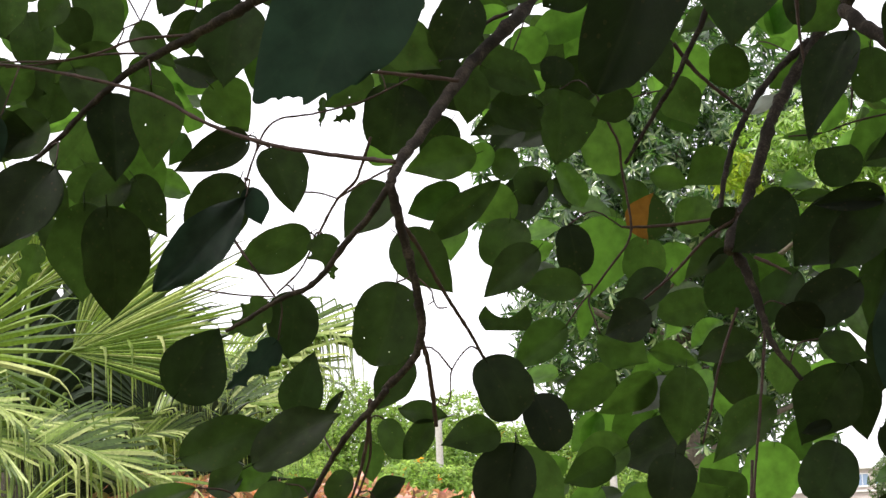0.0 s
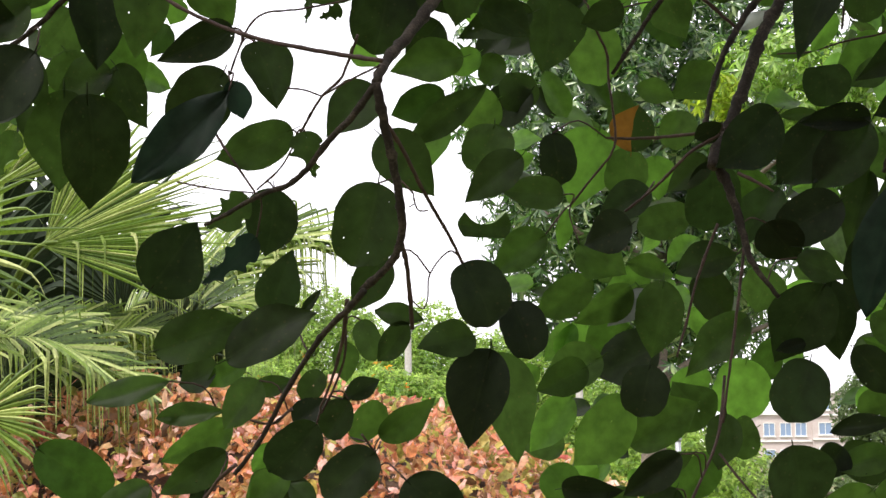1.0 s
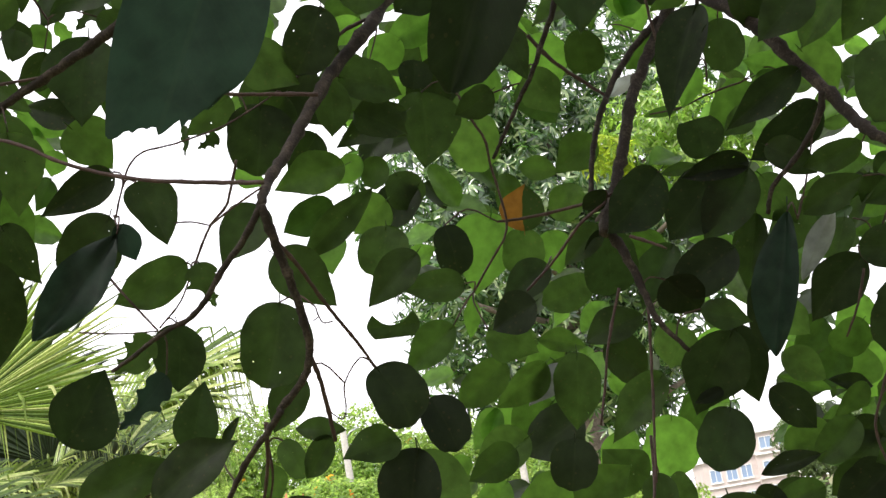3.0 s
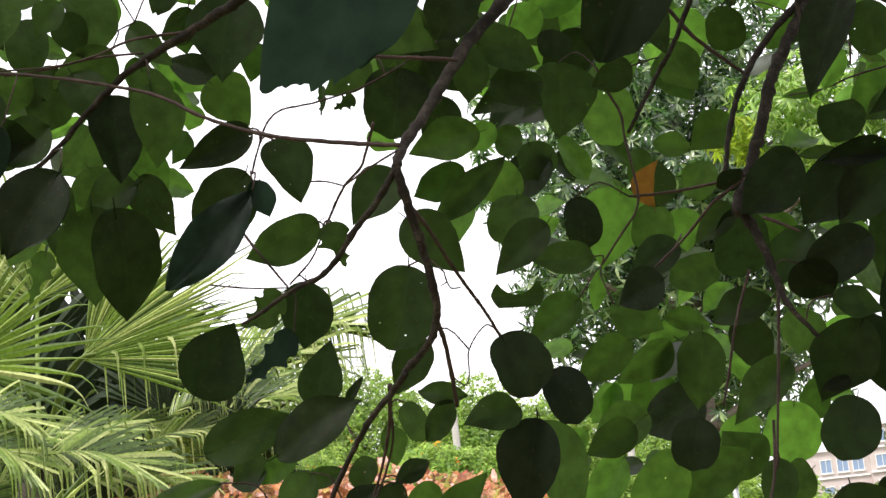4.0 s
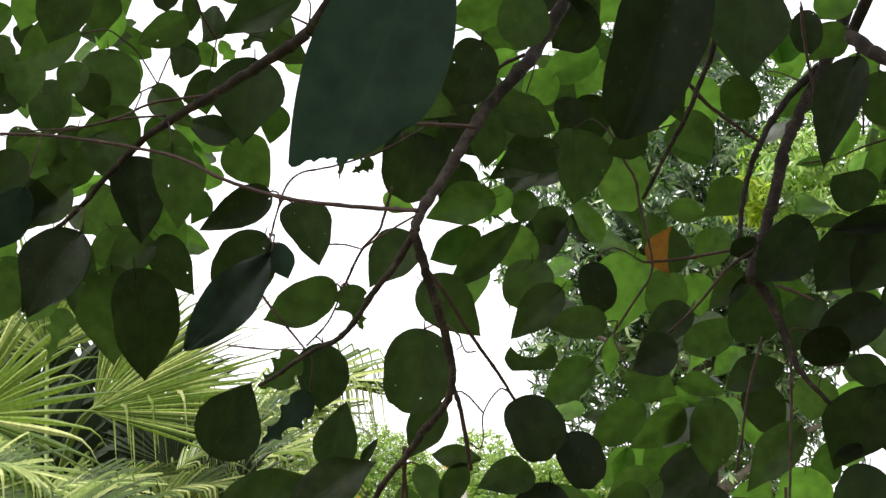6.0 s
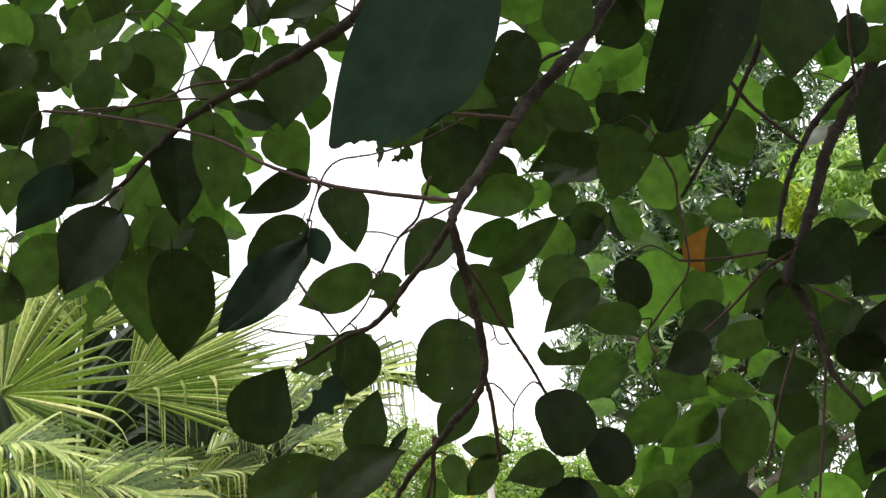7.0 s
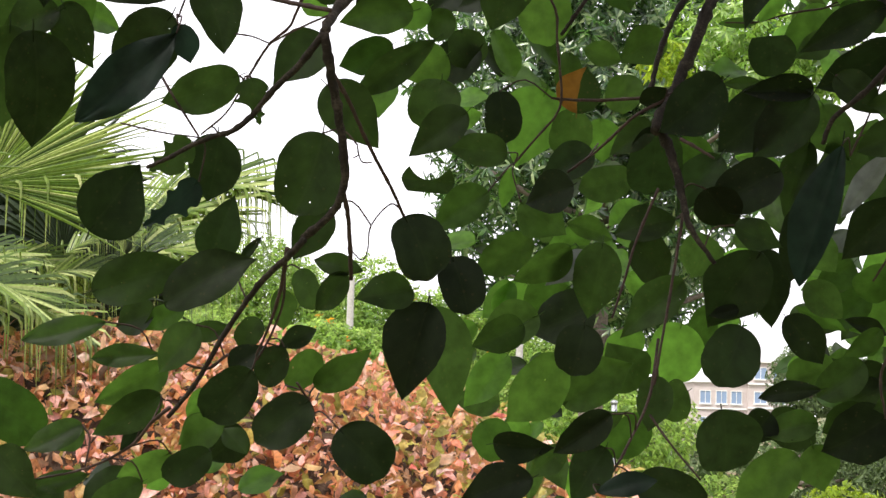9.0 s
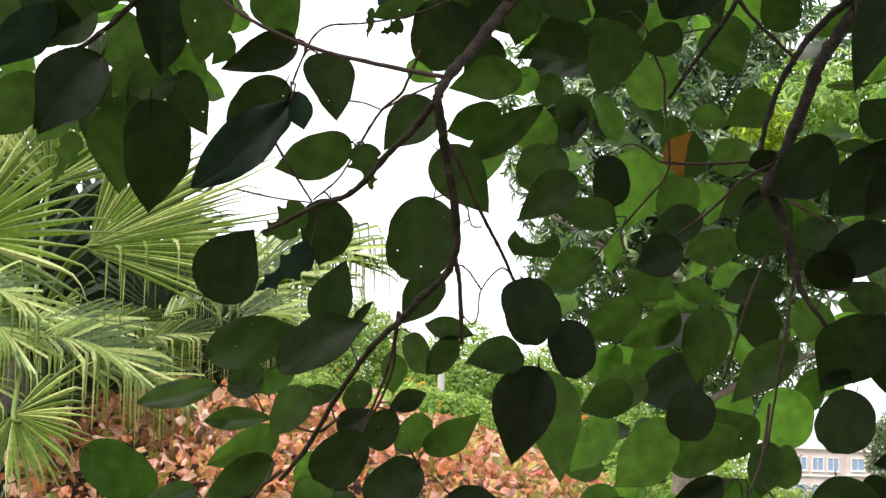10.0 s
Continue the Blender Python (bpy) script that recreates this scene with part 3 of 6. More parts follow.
# ---- fan palms ----
def fan_arrays(hub, axis, normal, radius, spread, droop, count, seed, split=0.4, full=0.5, hang=1.0):
    """A fan of pleated segments round the hub: joined near the hub, then free, each bending over at its own place into a hanging tip."""
    r = random.Random(seed)
    y = Vector(axis).normalized()
    z = Vector(normal)
    z = (z - y * z.dot(y)).normalized()
    x = y.cross(z)
    h = Vector(hub)
    verts, faces, uvs = [], [], []
    step = radians(spread) / (count - 1)
    n = 13
    for k in range(count):
        a = step * (k - (count - 1) / 2) + r.uniform(-0.35, 0.35) * step
        d = y * math.cos(a) + x * math.sin(a)
        side = -y * math.sin(a) + x * math.cos(a)
        ln = radius * (0.82 + 0.18 * math.cos(a * 0.8)) * r.uniform(0.86, 1.12)
        knee = r.uniform(0.52, 0.78) if hang > 1 else r.uniform(0.66, 1.05)
        drop = droop * r.uniform(0.5, 1.2) + (1.6 * hang if r.random() < 0.35 + 0.35 * hang else 0.25)
        bend, roll = r.uniform(-0.16, 0.16), r.uniform(-0.5, 0.5)
        start = len(verts)
        pos = h.copy()
        for i in range(n + 1):
            s = i / n
            free = max(0.0, (s - split) / (1 - split))
            fold = min(1.0, max(0.0, (s - knee) / 0.24))
            if i:
                go = (d * (1 - 0.75 * fold * min(1.0, hang)) + side * bend * free + z * 0.14 * (1 - s) * math.cos(a)
                      + Vector((0, 0, -1)) * (droop * 0.30 * s * s + drop * fold)).normalized()
                pos = pos + go * ln / n
            wide = ln * step * full
            w = ln * step * 0.54 * s if s < split else wide * split * (1.0 + 0.35 * math.sin(math.pi * min(1.0, free * 2.2))) * (1 - free) ** 0.75 * (1 - 0.45 * fold)
            w = max(w, 0.0011)
            tilt = z * w * (1.0 + 0.4 * roll)
            turn = side + z * roll * free
            for q, lift in ((-1, 0), (0, 1), (1, 0)):
                verts.append(pos + turn * q * w + tilt * lift)
                uvs.append((0.5 + 0.5 * q, s))
        for i in range(n):
            for j in range(2):
                b = start + i * 3 + j
                faces.append((b, b + 1, b + 4, b + 3))
    return verts, faces, uvs


def comb_arrays(hub, axis, normal, radius, spread, droop, count, seed):
    """A costapalmate leaf: narrow folded leaflets set along both sides of a curved costa, their tips bent over and hanging."""
    r = random.Random(seed)
    y = Vector(axis).normalized()
    z = Vector(normal)
    z = (z - y * z.dot(y)).normalized()
    x = y.cross(z)
    down = Vector((0, 0, -1))
    costa = [Vector(hub)]
    for i in range(12):
        s = i / 12
        costa.append(costa[-1] + (y + down * 0.75 * droop * s * s).normalized() * radius * 0.62 / 12)
    verts, faces, uvs = [], [], []
    n, wide = 12, radius * 0.0115 + 0.002
    for k in range(count):
        u = 2 * k / (count - 1) - 1
        at = (1 - abs(u)) ** 0.8 * 12
        i0 = min(11, int(at))
        pos = costa[i0].lerp(costa[i0 + 1], at - i0)
        along = (costa[i0 + 1] - costa[i0]).normalized()
        a = math.copysign(radians(spread * 0.5) * (0.30 + 0.70 * abs(u)) * r.uniform(0.9, 1.1), u)
        d = (along * math.cos(a) + x * math.sin(a)).normalized()
        side = (x * math.cos(a) - along * math.sin(a)).normalized()
        ln = radius * (0.60 + 0.16 * (1 - abs(u))) * r.uniform(0.85, 1.12)
        knee, sharp = r.uniform(0.34, 0.66), r.uniform(2.5, 6.0)
        roll, bend = r.uniform(-0.4, 0.4), r.uniform(-0.12, 0.12)
        start = len(verts)
        for i in range(n + 1):
            s = i / n
            fold = min(1.0, max(0.0, (s - knee) / 0.14))
            if i:
                go = (d * (1 - 0.8 * fold) + side * bend * s + z * 0.16 * (1 - s) + down * (0.10 * droop * s + sharp * fold)).normalized()
                pos = pos + go * ln / n
            w = max(0.0011, wide * min(1.0, 0.35 + 4 * s) * (1 - 0.45 * fold) * (1 - s ** 3) ** 0.8)
            turn = side + z * roll
            for q, lift in ((-1, 0), (0, 1), (1, 0)):
                verts.append(pos + turn * q * w + z * w * 0.8 * lift)
                uvs.append((0.5 + 0.5 * q, s))
        for i in range(n):
            for j in range(2):
                b = start + i * 3 + j
                faces.append((b, b + 1, b + 4, b + 3))
    return verts, faces, uvs, costa


def fan_palm(name, base, crown_at, fronds, label, seed, dark=(), joined=()):
    p = thing(name, (*base, 0), label, "palm", group="fan palms")
    r = random.Random(seed)
    path = spline([(*base, -0.1), (base[0], base[1], crown_at[2] * 0.5), crown_at], 5)
    v, f = tube_arrays(path, [0.16 - 0.04 * i / len(path) for i in range(len(path))], 12, 0.12, seed)
    part("trunk", soup("trunk", v, f), mat_palm_trunk, p)
    for k, (hub, axis, normal, radius, spread, droop) in enumerate(fronds):
        rib = None
        # fronds listed in dark fill the palm's depth with painted shade
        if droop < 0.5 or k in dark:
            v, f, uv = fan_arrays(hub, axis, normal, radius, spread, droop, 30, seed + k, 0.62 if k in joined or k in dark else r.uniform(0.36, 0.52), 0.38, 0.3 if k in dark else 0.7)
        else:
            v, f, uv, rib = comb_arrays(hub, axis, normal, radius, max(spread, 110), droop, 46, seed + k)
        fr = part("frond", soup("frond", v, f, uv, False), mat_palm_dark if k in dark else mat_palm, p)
        c, h = Vector(crown_at), Vector(hub)
        mid = c.lerp(h, 0.55) + Vector((0, 0, 0.10))
        sp = spline([c, mid, h, h + Vector(axis).normalized() * radius * 0.12], 4)
        v, f = tube_arrays(sp, [0.016 - 0.009 * i / len(sp) for i in range(len(sp))], 6)
        part("stalk", soup("stalk", v, f), mat_palm, fr, "green palm leaf stalk")
        if rib:
            v, f = tube_arrays(rib, [0.008 - 0.0055 * i / len(rib) for i in range(len(rib))], 5)
            part("costa", soup("costa", v, f), mat_palm, fr, "pale midrib of a palm leaf")
    # added hanging skirt of dark fans, standing in for shade under the crown
    c = Vector(crown_at)
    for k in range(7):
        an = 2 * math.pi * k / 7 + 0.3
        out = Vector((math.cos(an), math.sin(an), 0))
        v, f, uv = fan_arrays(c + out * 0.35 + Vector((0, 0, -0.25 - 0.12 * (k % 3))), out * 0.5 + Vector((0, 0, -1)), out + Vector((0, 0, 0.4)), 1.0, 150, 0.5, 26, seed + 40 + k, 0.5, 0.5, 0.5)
        part("old_frond", soup("old_frond", v, f, uv, False), mat_palm_dark, p, "dark hanging frond added for the shade under the crown")
    return p

LEFT_FRONDS = [
    ((-2.50, 7.55, 2.63), (0.87, -0.07, 0.49), (0.02, -0.98, 0.16), 0.82, 175, 0.12),
    ((-2.00, 8.08, 2.68), (0.74, -0.11, 0.67), (0.02, -0.98, 0.16), 0.88, 70, 0.06),
    ((-1.94, 7.74, 2.62), (0.99, -0.06, 0.14), (0.02, -0.98, 0.16), 1.13, 62, 0.2),
    ((-1.94, 7.91, 2.67), (0.96, -0.12, 0.25), (0.01, -0.54, 0.90), 0.89, 90, 1),
    ((-2.37, 6.91, 2.29), (0.96, -0.21, 0.19), (0.01, -0.54, 0.90), 0.65, 130, 1.3),
    ((-2.29, 6.75, 2.18), (0.98, -0.17, -0.07), (0.01, -0.54, 0.90), 0.58, 120, 1.3),
    ((-2.13, 7.46, 2.20), (0.96, -0.12, 0.25), (0.01, -0.54, 0.90), 0.67, 100, 1.2),
    ((-2.02, 7.13, 2.11), (1.00, -0.08, 0.02), (0.01, -0.54, 0.90), 0.79, 120, 1.1),
    ((-1.93, 7.99, 2.26), (0.98, -0.11, 0.16), (0.01, -0.54, 0.90), 0.56, 90, 1.1),
]
LEFT_FRONDS += [
    ((-1.82, 9.72, 2.49), (0.92, -0.06, 0.39), (0.01, -0.54, 0.90), 0.98, 90, 1),
    ((-1.84, 7.34, 1.98), (0.99, -0.10, 0.09), (0.01, -0.54, 0.90), 0.73, 110, 1),
    ((-1.79, 7.54, 1.84), (-0.43, -0.18, 0.88), (0.02, -0.98, 0.16), 0.39, 190, 0.2),
    ((-1.98, 7.36, 1.84), (0.77, -0.10, 0.63), (0.02, -0.98, 0.16), 0.30, 120, 0.3),
    ((-1.82, 6.29, 1.73), (0.76, -0.10, -0.64), (0.01, -0.99, 0.21), 0.39, 190, 0.35),
    ((-2.45, 8.87, 3.14), (-0.08, -0.19, 0.98), (0.02, -0.98, 0.16), 0.87, 160, 0.2),
    ((-2.77, 7.87, 2.80), (-0.43, -0.18, 0.88), (0.02, -0.98, 0.16), 0.77, 160, 0.3),
    ((-2.71, 9.13, 2.71), (0.38, 0.02, 0.93), (0.02, -0.98, 0.16), 1.16, 260, 0.1),
    ((-2.17, 9.33, 2.65), (0.29, 0.02, 0.96), (0.02, -0.98, 0.16), 0.91, 260, 0.1),
]
LEFT_FRONDS += [
    ((-2.75, 8.88, 2.15), (0.35, 0.06, 0.93), (0.02, -0.98, 0.16), 1.09, 260, 0.1),
    ((-2.07, 9.09, 2.05), (0.35, 0.06, 0.93), (0.02, -0.98, 0.16), 0.87, 260, 0.1),
    ((-2.59, 8.63, 1.63), (0.22, 0.03, 0.97), (0.02, -0.98, 0.16), 0.82, 260, 0.1),
    ((-2.32, 7.01, 1.78), (0.54, -0.15, 0.83), (0.01, -0.54, 0.90), 0.52, 130, 1.2),
    ((-2.34, 6.78, 1.96), (0.98, -0.18, -0.09), (0.01, -0.54, 0.92), 0.48, 130, 1.2),
    ((-3.10, 9.25, 2.75), (0.12, 0.04, 0.99), (0.02, -0.98, 0.16), 1.05, 280, 0.1),
    ((-3.05, 9.10, 2.10), (0.25, 0.04, 0.96), (0.02, -0.98, 0.16), 1.05, 280, 0.1),
    ((-2.95, 8.90, 1.45), (0.25, 0.04, 0.96), (0.02, -0.98, 0.16), 0.95, 280, 0.1),
]
RIGHT_FRONDS = [
    ((-1.70, 8.68, 2.38), (-0.13, -0.09, 0.99), (0.02, -0.98, 0.16), 0.53, 210, 0.1),
    ((-1.66, 8.51, 2.33), (0.77, -0.10, 0.63), (0.01, -0.54, 0.90), 0.47, 80, 1),
    ((-1.62, 9.40, 2.35), (0.91, -0.06, 0.41), (0.01, -0.54, 0.90), 0.94, 110, 1),
    ((-1.70, 10.06, 2.61), (0.88, -0.07, 0.47), (0.01, -0.54, 0.90), 1.05, 110, 0.9),
    ((-1.64, 10.37, 2.83), (0.92, -0.06, 0.39), (0.01, -0.54, 0.90), 1.28, 100, 0.8),
    ((-1.62, 7.83, 2.17), (0.96, -0.03, 0.27), (0.01, -0.54, 0.90), 0.55, 100, 1.1),
    ((-1.48, 9.07, 2.24), (0.96, -0.03, 0.27), (0.01, -0.54, 0.90), 0.64, 90, 1),
    ((-1.70, 9.23, 2.27), (0.93, -0.05, 0.35), (0.01, -0.54, 0.90), 0.82, 100, 1),
    ((-1.25, 10.37, 2.78), (0.84, -0.07, 0.54), (0.01, -0.54, 0.92), 0.89, 80, 1.2),
]
RIGHT_FRONDS += [
    ((-1.65, 10.24, 2.59), (0.87, -0.08, 0.49), (0.01, -0.54, 0.90), 1.03, 80, 1.1),
    ((-1.47, 8.74, 2.12), (0.11, -0.09, 0.99), (0.02, -0.98, 0.16), 0.48, 210, 0.2),
    ((-1.54, 8.03, 2.08), (0.54, -0.15, 0.83), (0.02, -0.98, 0.16), 0.24, 150, 0.3),
    ((-1.62, 9.63, 2.07), (0.32, 0.04, 0.95), (0.02, -0.98, 0.16), 0.71, 260, 0.1),
]
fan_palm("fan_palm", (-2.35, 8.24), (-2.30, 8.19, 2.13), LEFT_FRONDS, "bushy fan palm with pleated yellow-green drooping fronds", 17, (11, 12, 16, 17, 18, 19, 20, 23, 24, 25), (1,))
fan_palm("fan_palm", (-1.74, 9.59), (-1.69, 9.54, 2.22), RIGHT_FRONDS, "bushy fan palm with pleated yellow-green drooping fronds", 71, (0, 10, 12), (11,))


# ---- copper-leaved hedge ----
HEDGE_TOP = ((-3.2, 1.82), (-2.0, 1.84), (-1.2, 1.84), (-0.6, 1.79), (-0.1, 1.72), (0.4, 1.55), (0.8, 1.40), (1.1, 1.30), (1.38, 1.2), (1.5, 0.9))


def hedge_height(x):
    for (x0, h0), (x1, h1) in zip(HEDGE_TOP, HEDGE_TOP[1:]):
        if x <= x1:
            return h0 + (h1 - h0) * (x - x0) / (x1 - x0)
    return 0.9


def hedge_point(x, a, r_in=1.0):
    """On the hedge's rounded section at x: a from 0 (front foot) to pi (back foot)."""
    h = hedge_height(x) * (1 + 0.07 * noise.noise(Vector((x * 1.7, a * 1.6, 3.0))))
    y = 8.3 - 0.06 * x - math.copysign(abs(math.cos(a)) ** 0.8, math.cos(a)) * 1.9 * r_in
    return Vector((x, y, h * r_in * math.sin(a) ** 0.75 if 0 < a < math.pi else 0.0))


def copper_hedge():
    t = thing("copper_hedge", (-1.0, 8.3, 0), "dense hedge of crumpled orange, pink and red copperleaf", "hedge")
    # closed dark shell just under the leaves, painted as their inner shade
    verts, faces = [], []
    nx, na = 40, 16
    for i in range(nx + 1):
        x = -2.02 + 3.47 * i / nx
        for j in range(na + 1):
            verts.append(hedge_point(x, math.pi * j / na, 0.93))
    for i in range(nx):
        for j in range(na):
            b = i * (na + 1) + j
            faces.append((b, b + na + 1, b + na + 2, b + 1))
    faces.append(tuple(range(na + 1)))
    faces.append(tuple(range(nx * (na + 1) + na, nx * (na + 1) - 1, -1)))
    part("shade_core", soup("shade_core", verts, faces), mat_core, t, "dark shell standing in for the shade inside the hedge")
    r = random.Random(3)
    mass = Mass()
    blades = [crumpled_leaf(q, r.uniform(0.4, 0.75)) for q in range(20)]
    singles = [soup("leaf", *b) for b in blades]
    for me in singles:
        me.materials.append(mat_copper_one)
    tops = Mass()
    made = 0
    for k in range(21000):
        x, a = r.uniform(-2.03, 1.45), math.pi * r.uniform(0.05, 0.72)
        p = hedge_point(x, a, r.uniform(0.84, 1.08))
        out = Vector((0.1 * r.uniform(-1, 1), -math.cos(a), math.sin(a) + 0.15))
        ax = (out * 0.4 + any_dir(r) * 0.9 + Vector((0, -0.1, -0.25))).normalized()
        m = Matrix.Translation(p) @ turn_to(ax, out + any_dir(r) * 1.1) @ Matrix.Scale(0.060 * r.uniform(0.4, 1.4), 4)
        if made < 300 and -1.3 < x < 0.9 and 0.22 < a / math.pi < 0.42 and r.random() < 0.5:
            ob = part("leaf", r.choice(singles), None, t)
            ob.matrix_world = m
            made += 1
        elif r.random() < 0.16 + 0.35 * max(0.0, min(1.0, (x + 0.3) * 0.6)) * (1 if a > 1.0 else 0.3):
            tops.add(r.choice(blades), m)
        else:
            mass.add(r.choice(blades), m)
    tagged(part("leaf_cover", mass.mesh("leaf_cover"), mat_copper, t), kind="stuff")
    tagged(part("leaf_cover", tops.mesh("leaf_cover"), mat_copper_green, t, "leaves still yellow-green"), kind="stuff")


copper_hedge()


# ---- the near tree, under whose crown the camera stands ----
tree = thing("shade_tree", (1.9, -1.0, 0), "broad-leaved tree with low hanging leafy branches", "tree")
tv, tf = tube_arrays(spline([(1.9, -1.0, -0.1), (1.85, -0.95, 1.2), (1.7, -0.8, 2.3), (1.5, -0.6, 3.2)], 4), [0.15 - 0.004 * i for i in range(13)], 12, 0.06, 2)
part("trunk", soup("trunk", tv, tf), mat_trunk, tree)


def limb(points, r0, r1):
    p = spline(points, 5)
    v, f = tube_arrays(p, [r0 + (r1 - r0) * i / (len(p) - 1) for i in range(len(p))], 9, 0.07, len(p))
    part("limb", soup("limb", v, f), mat_bark, tree)


BRANCHES, LINES = {}, {}


def branch(name, r0, r1, points):
    """A bent, knobbly branch; its leaves hang from it."""
    p = spline(points, 6)
    n = len(p)
    r = random.Random(n * 3 + len(name))
    jit = r0 * 0.12
    p = [q + any_dir(r) * jit if 0 < i < n - 1 else q for i, q in enumerate(p)]
    radii = [(r0 + (r1 - r0) * i / (n - 1)) * (1.22 if i % 9 == 4 else 1.0) for i in range(n)]
    v, f = tube_arrays(p, radii, 8, 0.10, n)
    ob = part("branch", soup("branch", v, f), mat_bark if r0 > 0.0028 else mat_twig, tree)
    BRANCHES[name], LINES[name] = ob, p


def leaf(on, kind, base, tip, width, twist, look_of=""):
    """A leaf on a branch, from its base to its tip, turned about its midrib."""
    b, t = Vector(base), Vector(tip)
    ax = t - b
    ln = ax.length
    ax.normalize()
    side = ax.cross(Vector((0, 0, 1))).normalized()
    n = Matrix.Rotation(radians(twist), 3, ax) @ side.cross(ax)
    r = random.Random(int(1e4 * (abs(b.x) + 3 * b.z)))
    meshes = LEAVES[kind]
    me = meshes[r.randrange(len(meshes))]
    # k: shade painted in, l: light from behind painted in, s: sky glare painted in
    mat = {"l": mat_lit, "y": mat_yellow, "s": mat_gloss, "d": mat_old, "k": mat_shaded, "m": mat_mid}.get(look_of, mat_leaf)
    key = (me.name, mat.name)
    if key not in LEAF_SHARED:
        c = me.copy()
        c.materials.append(mat)
        LEAF_SHARED[key] = c
    ob = part("leaf", LEAF_SHARED[key], None, BRANCHES[on])
    ob.matrix_world = Matrix.Translation(b) @ turn_to(ax, n) @ Matrix.Diagonal((width, ln, ln, 1))
    if look_of == "y":
        tagged(ob, "yellowing leaf")
    # a fine stalk to the nearest branch where one is close
    best, dist = None, 0.06
    for line in LINES.values():
        for q in line:
            d = (q - b).length
            if d < dist:
                best, dist = q, d
    if best is not None and dist > 0.012:
        mid = b.lerp(best, 0.5) + Vector((0, 0, 0.12 * dist)) - ax * 0.15 * dist
        v, f = tube_arrays(spline([b, mid, best], 3), [0.0009] * 7, 5)
        part("leaf_stalk", soup("leaf_stalk", v, f), mat_twig, BRANCHES[on])


LEAF_SHARED = {}

branch('main', 0.0080, 0.0042, [(0.1361, 1.5544, 2.2050), (0.1010, 1.5222, 2.1470), (0.0801, 1.4855, 2.1123), (0.0429, 1.4507, 2.0680), (0.0204, 1.4146, 2.0301), (0.0013, 1.3782, 1.9940), (-0.0179, 1.3418, 1.9579), (-0.0341, 1.3042, 1.9281), (-0.0426, 1.2664, 1.8992)])
branch('hanging', 0.0044, 0.0032, [(-0.0426, 1.2664, 1.8992), (-0.0365, 1.2779, 1.8693), (-0.0309, 1.2881, 1.8464), (-0.0256, 1.2992, 1.8184), (-0.0216, 1.3103, 1.7903), (-0.0232, 1.3201, 1.7694), (-0.0336, 1.3294, 1.7511), (-0.0571, 1.3391, 1.7309)])
branch('trailing', 0.0032, 0.0021, [(-0.0547, 1.3314, 1.7300), (-0.0729, 1.3472, 1.7119), (-0.0930, 1.3630, 1.6938), (-0.1083, 1.3791, 1.6740), (-0.1287, 1.3967, 1.6434), (-0.1517, 1.4157, 1.6029), (-0.1781, 1.4334, 1.5708)])
branch('forkleft', 0.0032, 0.0017, [(-0.0426, 1.2667, 1.8978), (-0.0625, 1.2790, 1.8732), (-0.0843, 1.2904, 1.8533), (-0.1031, 1.3022, 1.8314), (-0.1215, 1.3122, 1.8190), (-0.1398, 1.3206, 1.8147), (-0.1585, 1.3297, 1.8069), (-0.1800, 1.3393, 1.7967), (-0.1964, 1.3481, 1.7905)])
branch('reddish', 0.0020, 0.0015, [(-0.0366, 1.2533, 1.9145), (-0.0660, 1.2690, 1.9228), (-0.1010, 1.2844, 1.9329), (-0.1367, 1.2996, 1.9440), (-0.1732, 1.3141, 1.9589), (-0.2153, 1.3272, 1.9812), (-0.2431, 1.3406, 2.0017), (-0.2716, 1.3548, 2.0180), (-0.3271, 1.3683, 2.0378), (-0.3839, 1.3824, 2.0549), (-0.4369, 1.3975, 2.0667)])
branch('stub', 0.0022, 0.0021, [(-0.0225, 1.3410, 1.7745), (-0.0181, 1.3613, 1.7566), (-0.0154, 1.3827, 1.7332), (-0.0135, 1.4056, 1.7020)])
branch('fine', 0.0020, 0.0015, [(-0.0343, 1.3022, 1.8713), (-0.0218, 1.3276, 1.8555), (-0.0081, 1.3545, 1.8320), (0.0060, 1.3811, 1.8097), (0.0208, 1.4075, 1.7886), (0.0338, 1.4342, 1.7658)])
branch('droop', 0.0022, 0.0011, [(-0.0709, 1.3606, 1.7245), (-0.0744, 1.3806, 1.6999), (-0.0799, 1.3999, 1.6785), (-0.0899, 1.4205, 1.6506), (-0.0996, 1.4393, 1.6318)])
branch('thin_left', 0.0014, 0.0012, [(-0.0598, 1.3170, 1.9543), (-0.0690, 1.3330, 1.9344), (-0.0770, 1.3477, 1.9215), (-0.0939, 1.3621, 1.9097), (-0.1104, 1.3786, 1.8875), (-0.1217, 1.3939, 1.8707)])
branch('arm', 0.0010, 0.0010, [(-0.0955, 1.3855, 1.9151), (-0.0700, 1.3295, 1.9153), (-0.0403, 1.2735, 1.9152)])
branch('arm_low', 0.0008, 0.0008, [(-0.1320, 1.3840, 1.9229), (-0.1126, 1.3844, 1.9210), (-0.0955, 1.3855, 1.9151)])
branch('spine', 0.0014, 0.0010, [(-0.1939, 1.3918, 1.8822), (-0.1786, 1.3760, 1.8583), (-0.1540, 1.3624, 1.8225)])
branch('cross', 0.0009, 0.0009, [(-0.1562, 1.4015, 1.8309), (-0.1344, 1.3881, 1.8478), (-0.1200, 1.3743, 1.8669)])
branch('spine_low', 0.0009, 0.0007, [(-0.2328, 1.4198, 1.8417), (-0.1930, 1.4014, 1.8315), (-0.1542, 1.3824, 1.8246)])
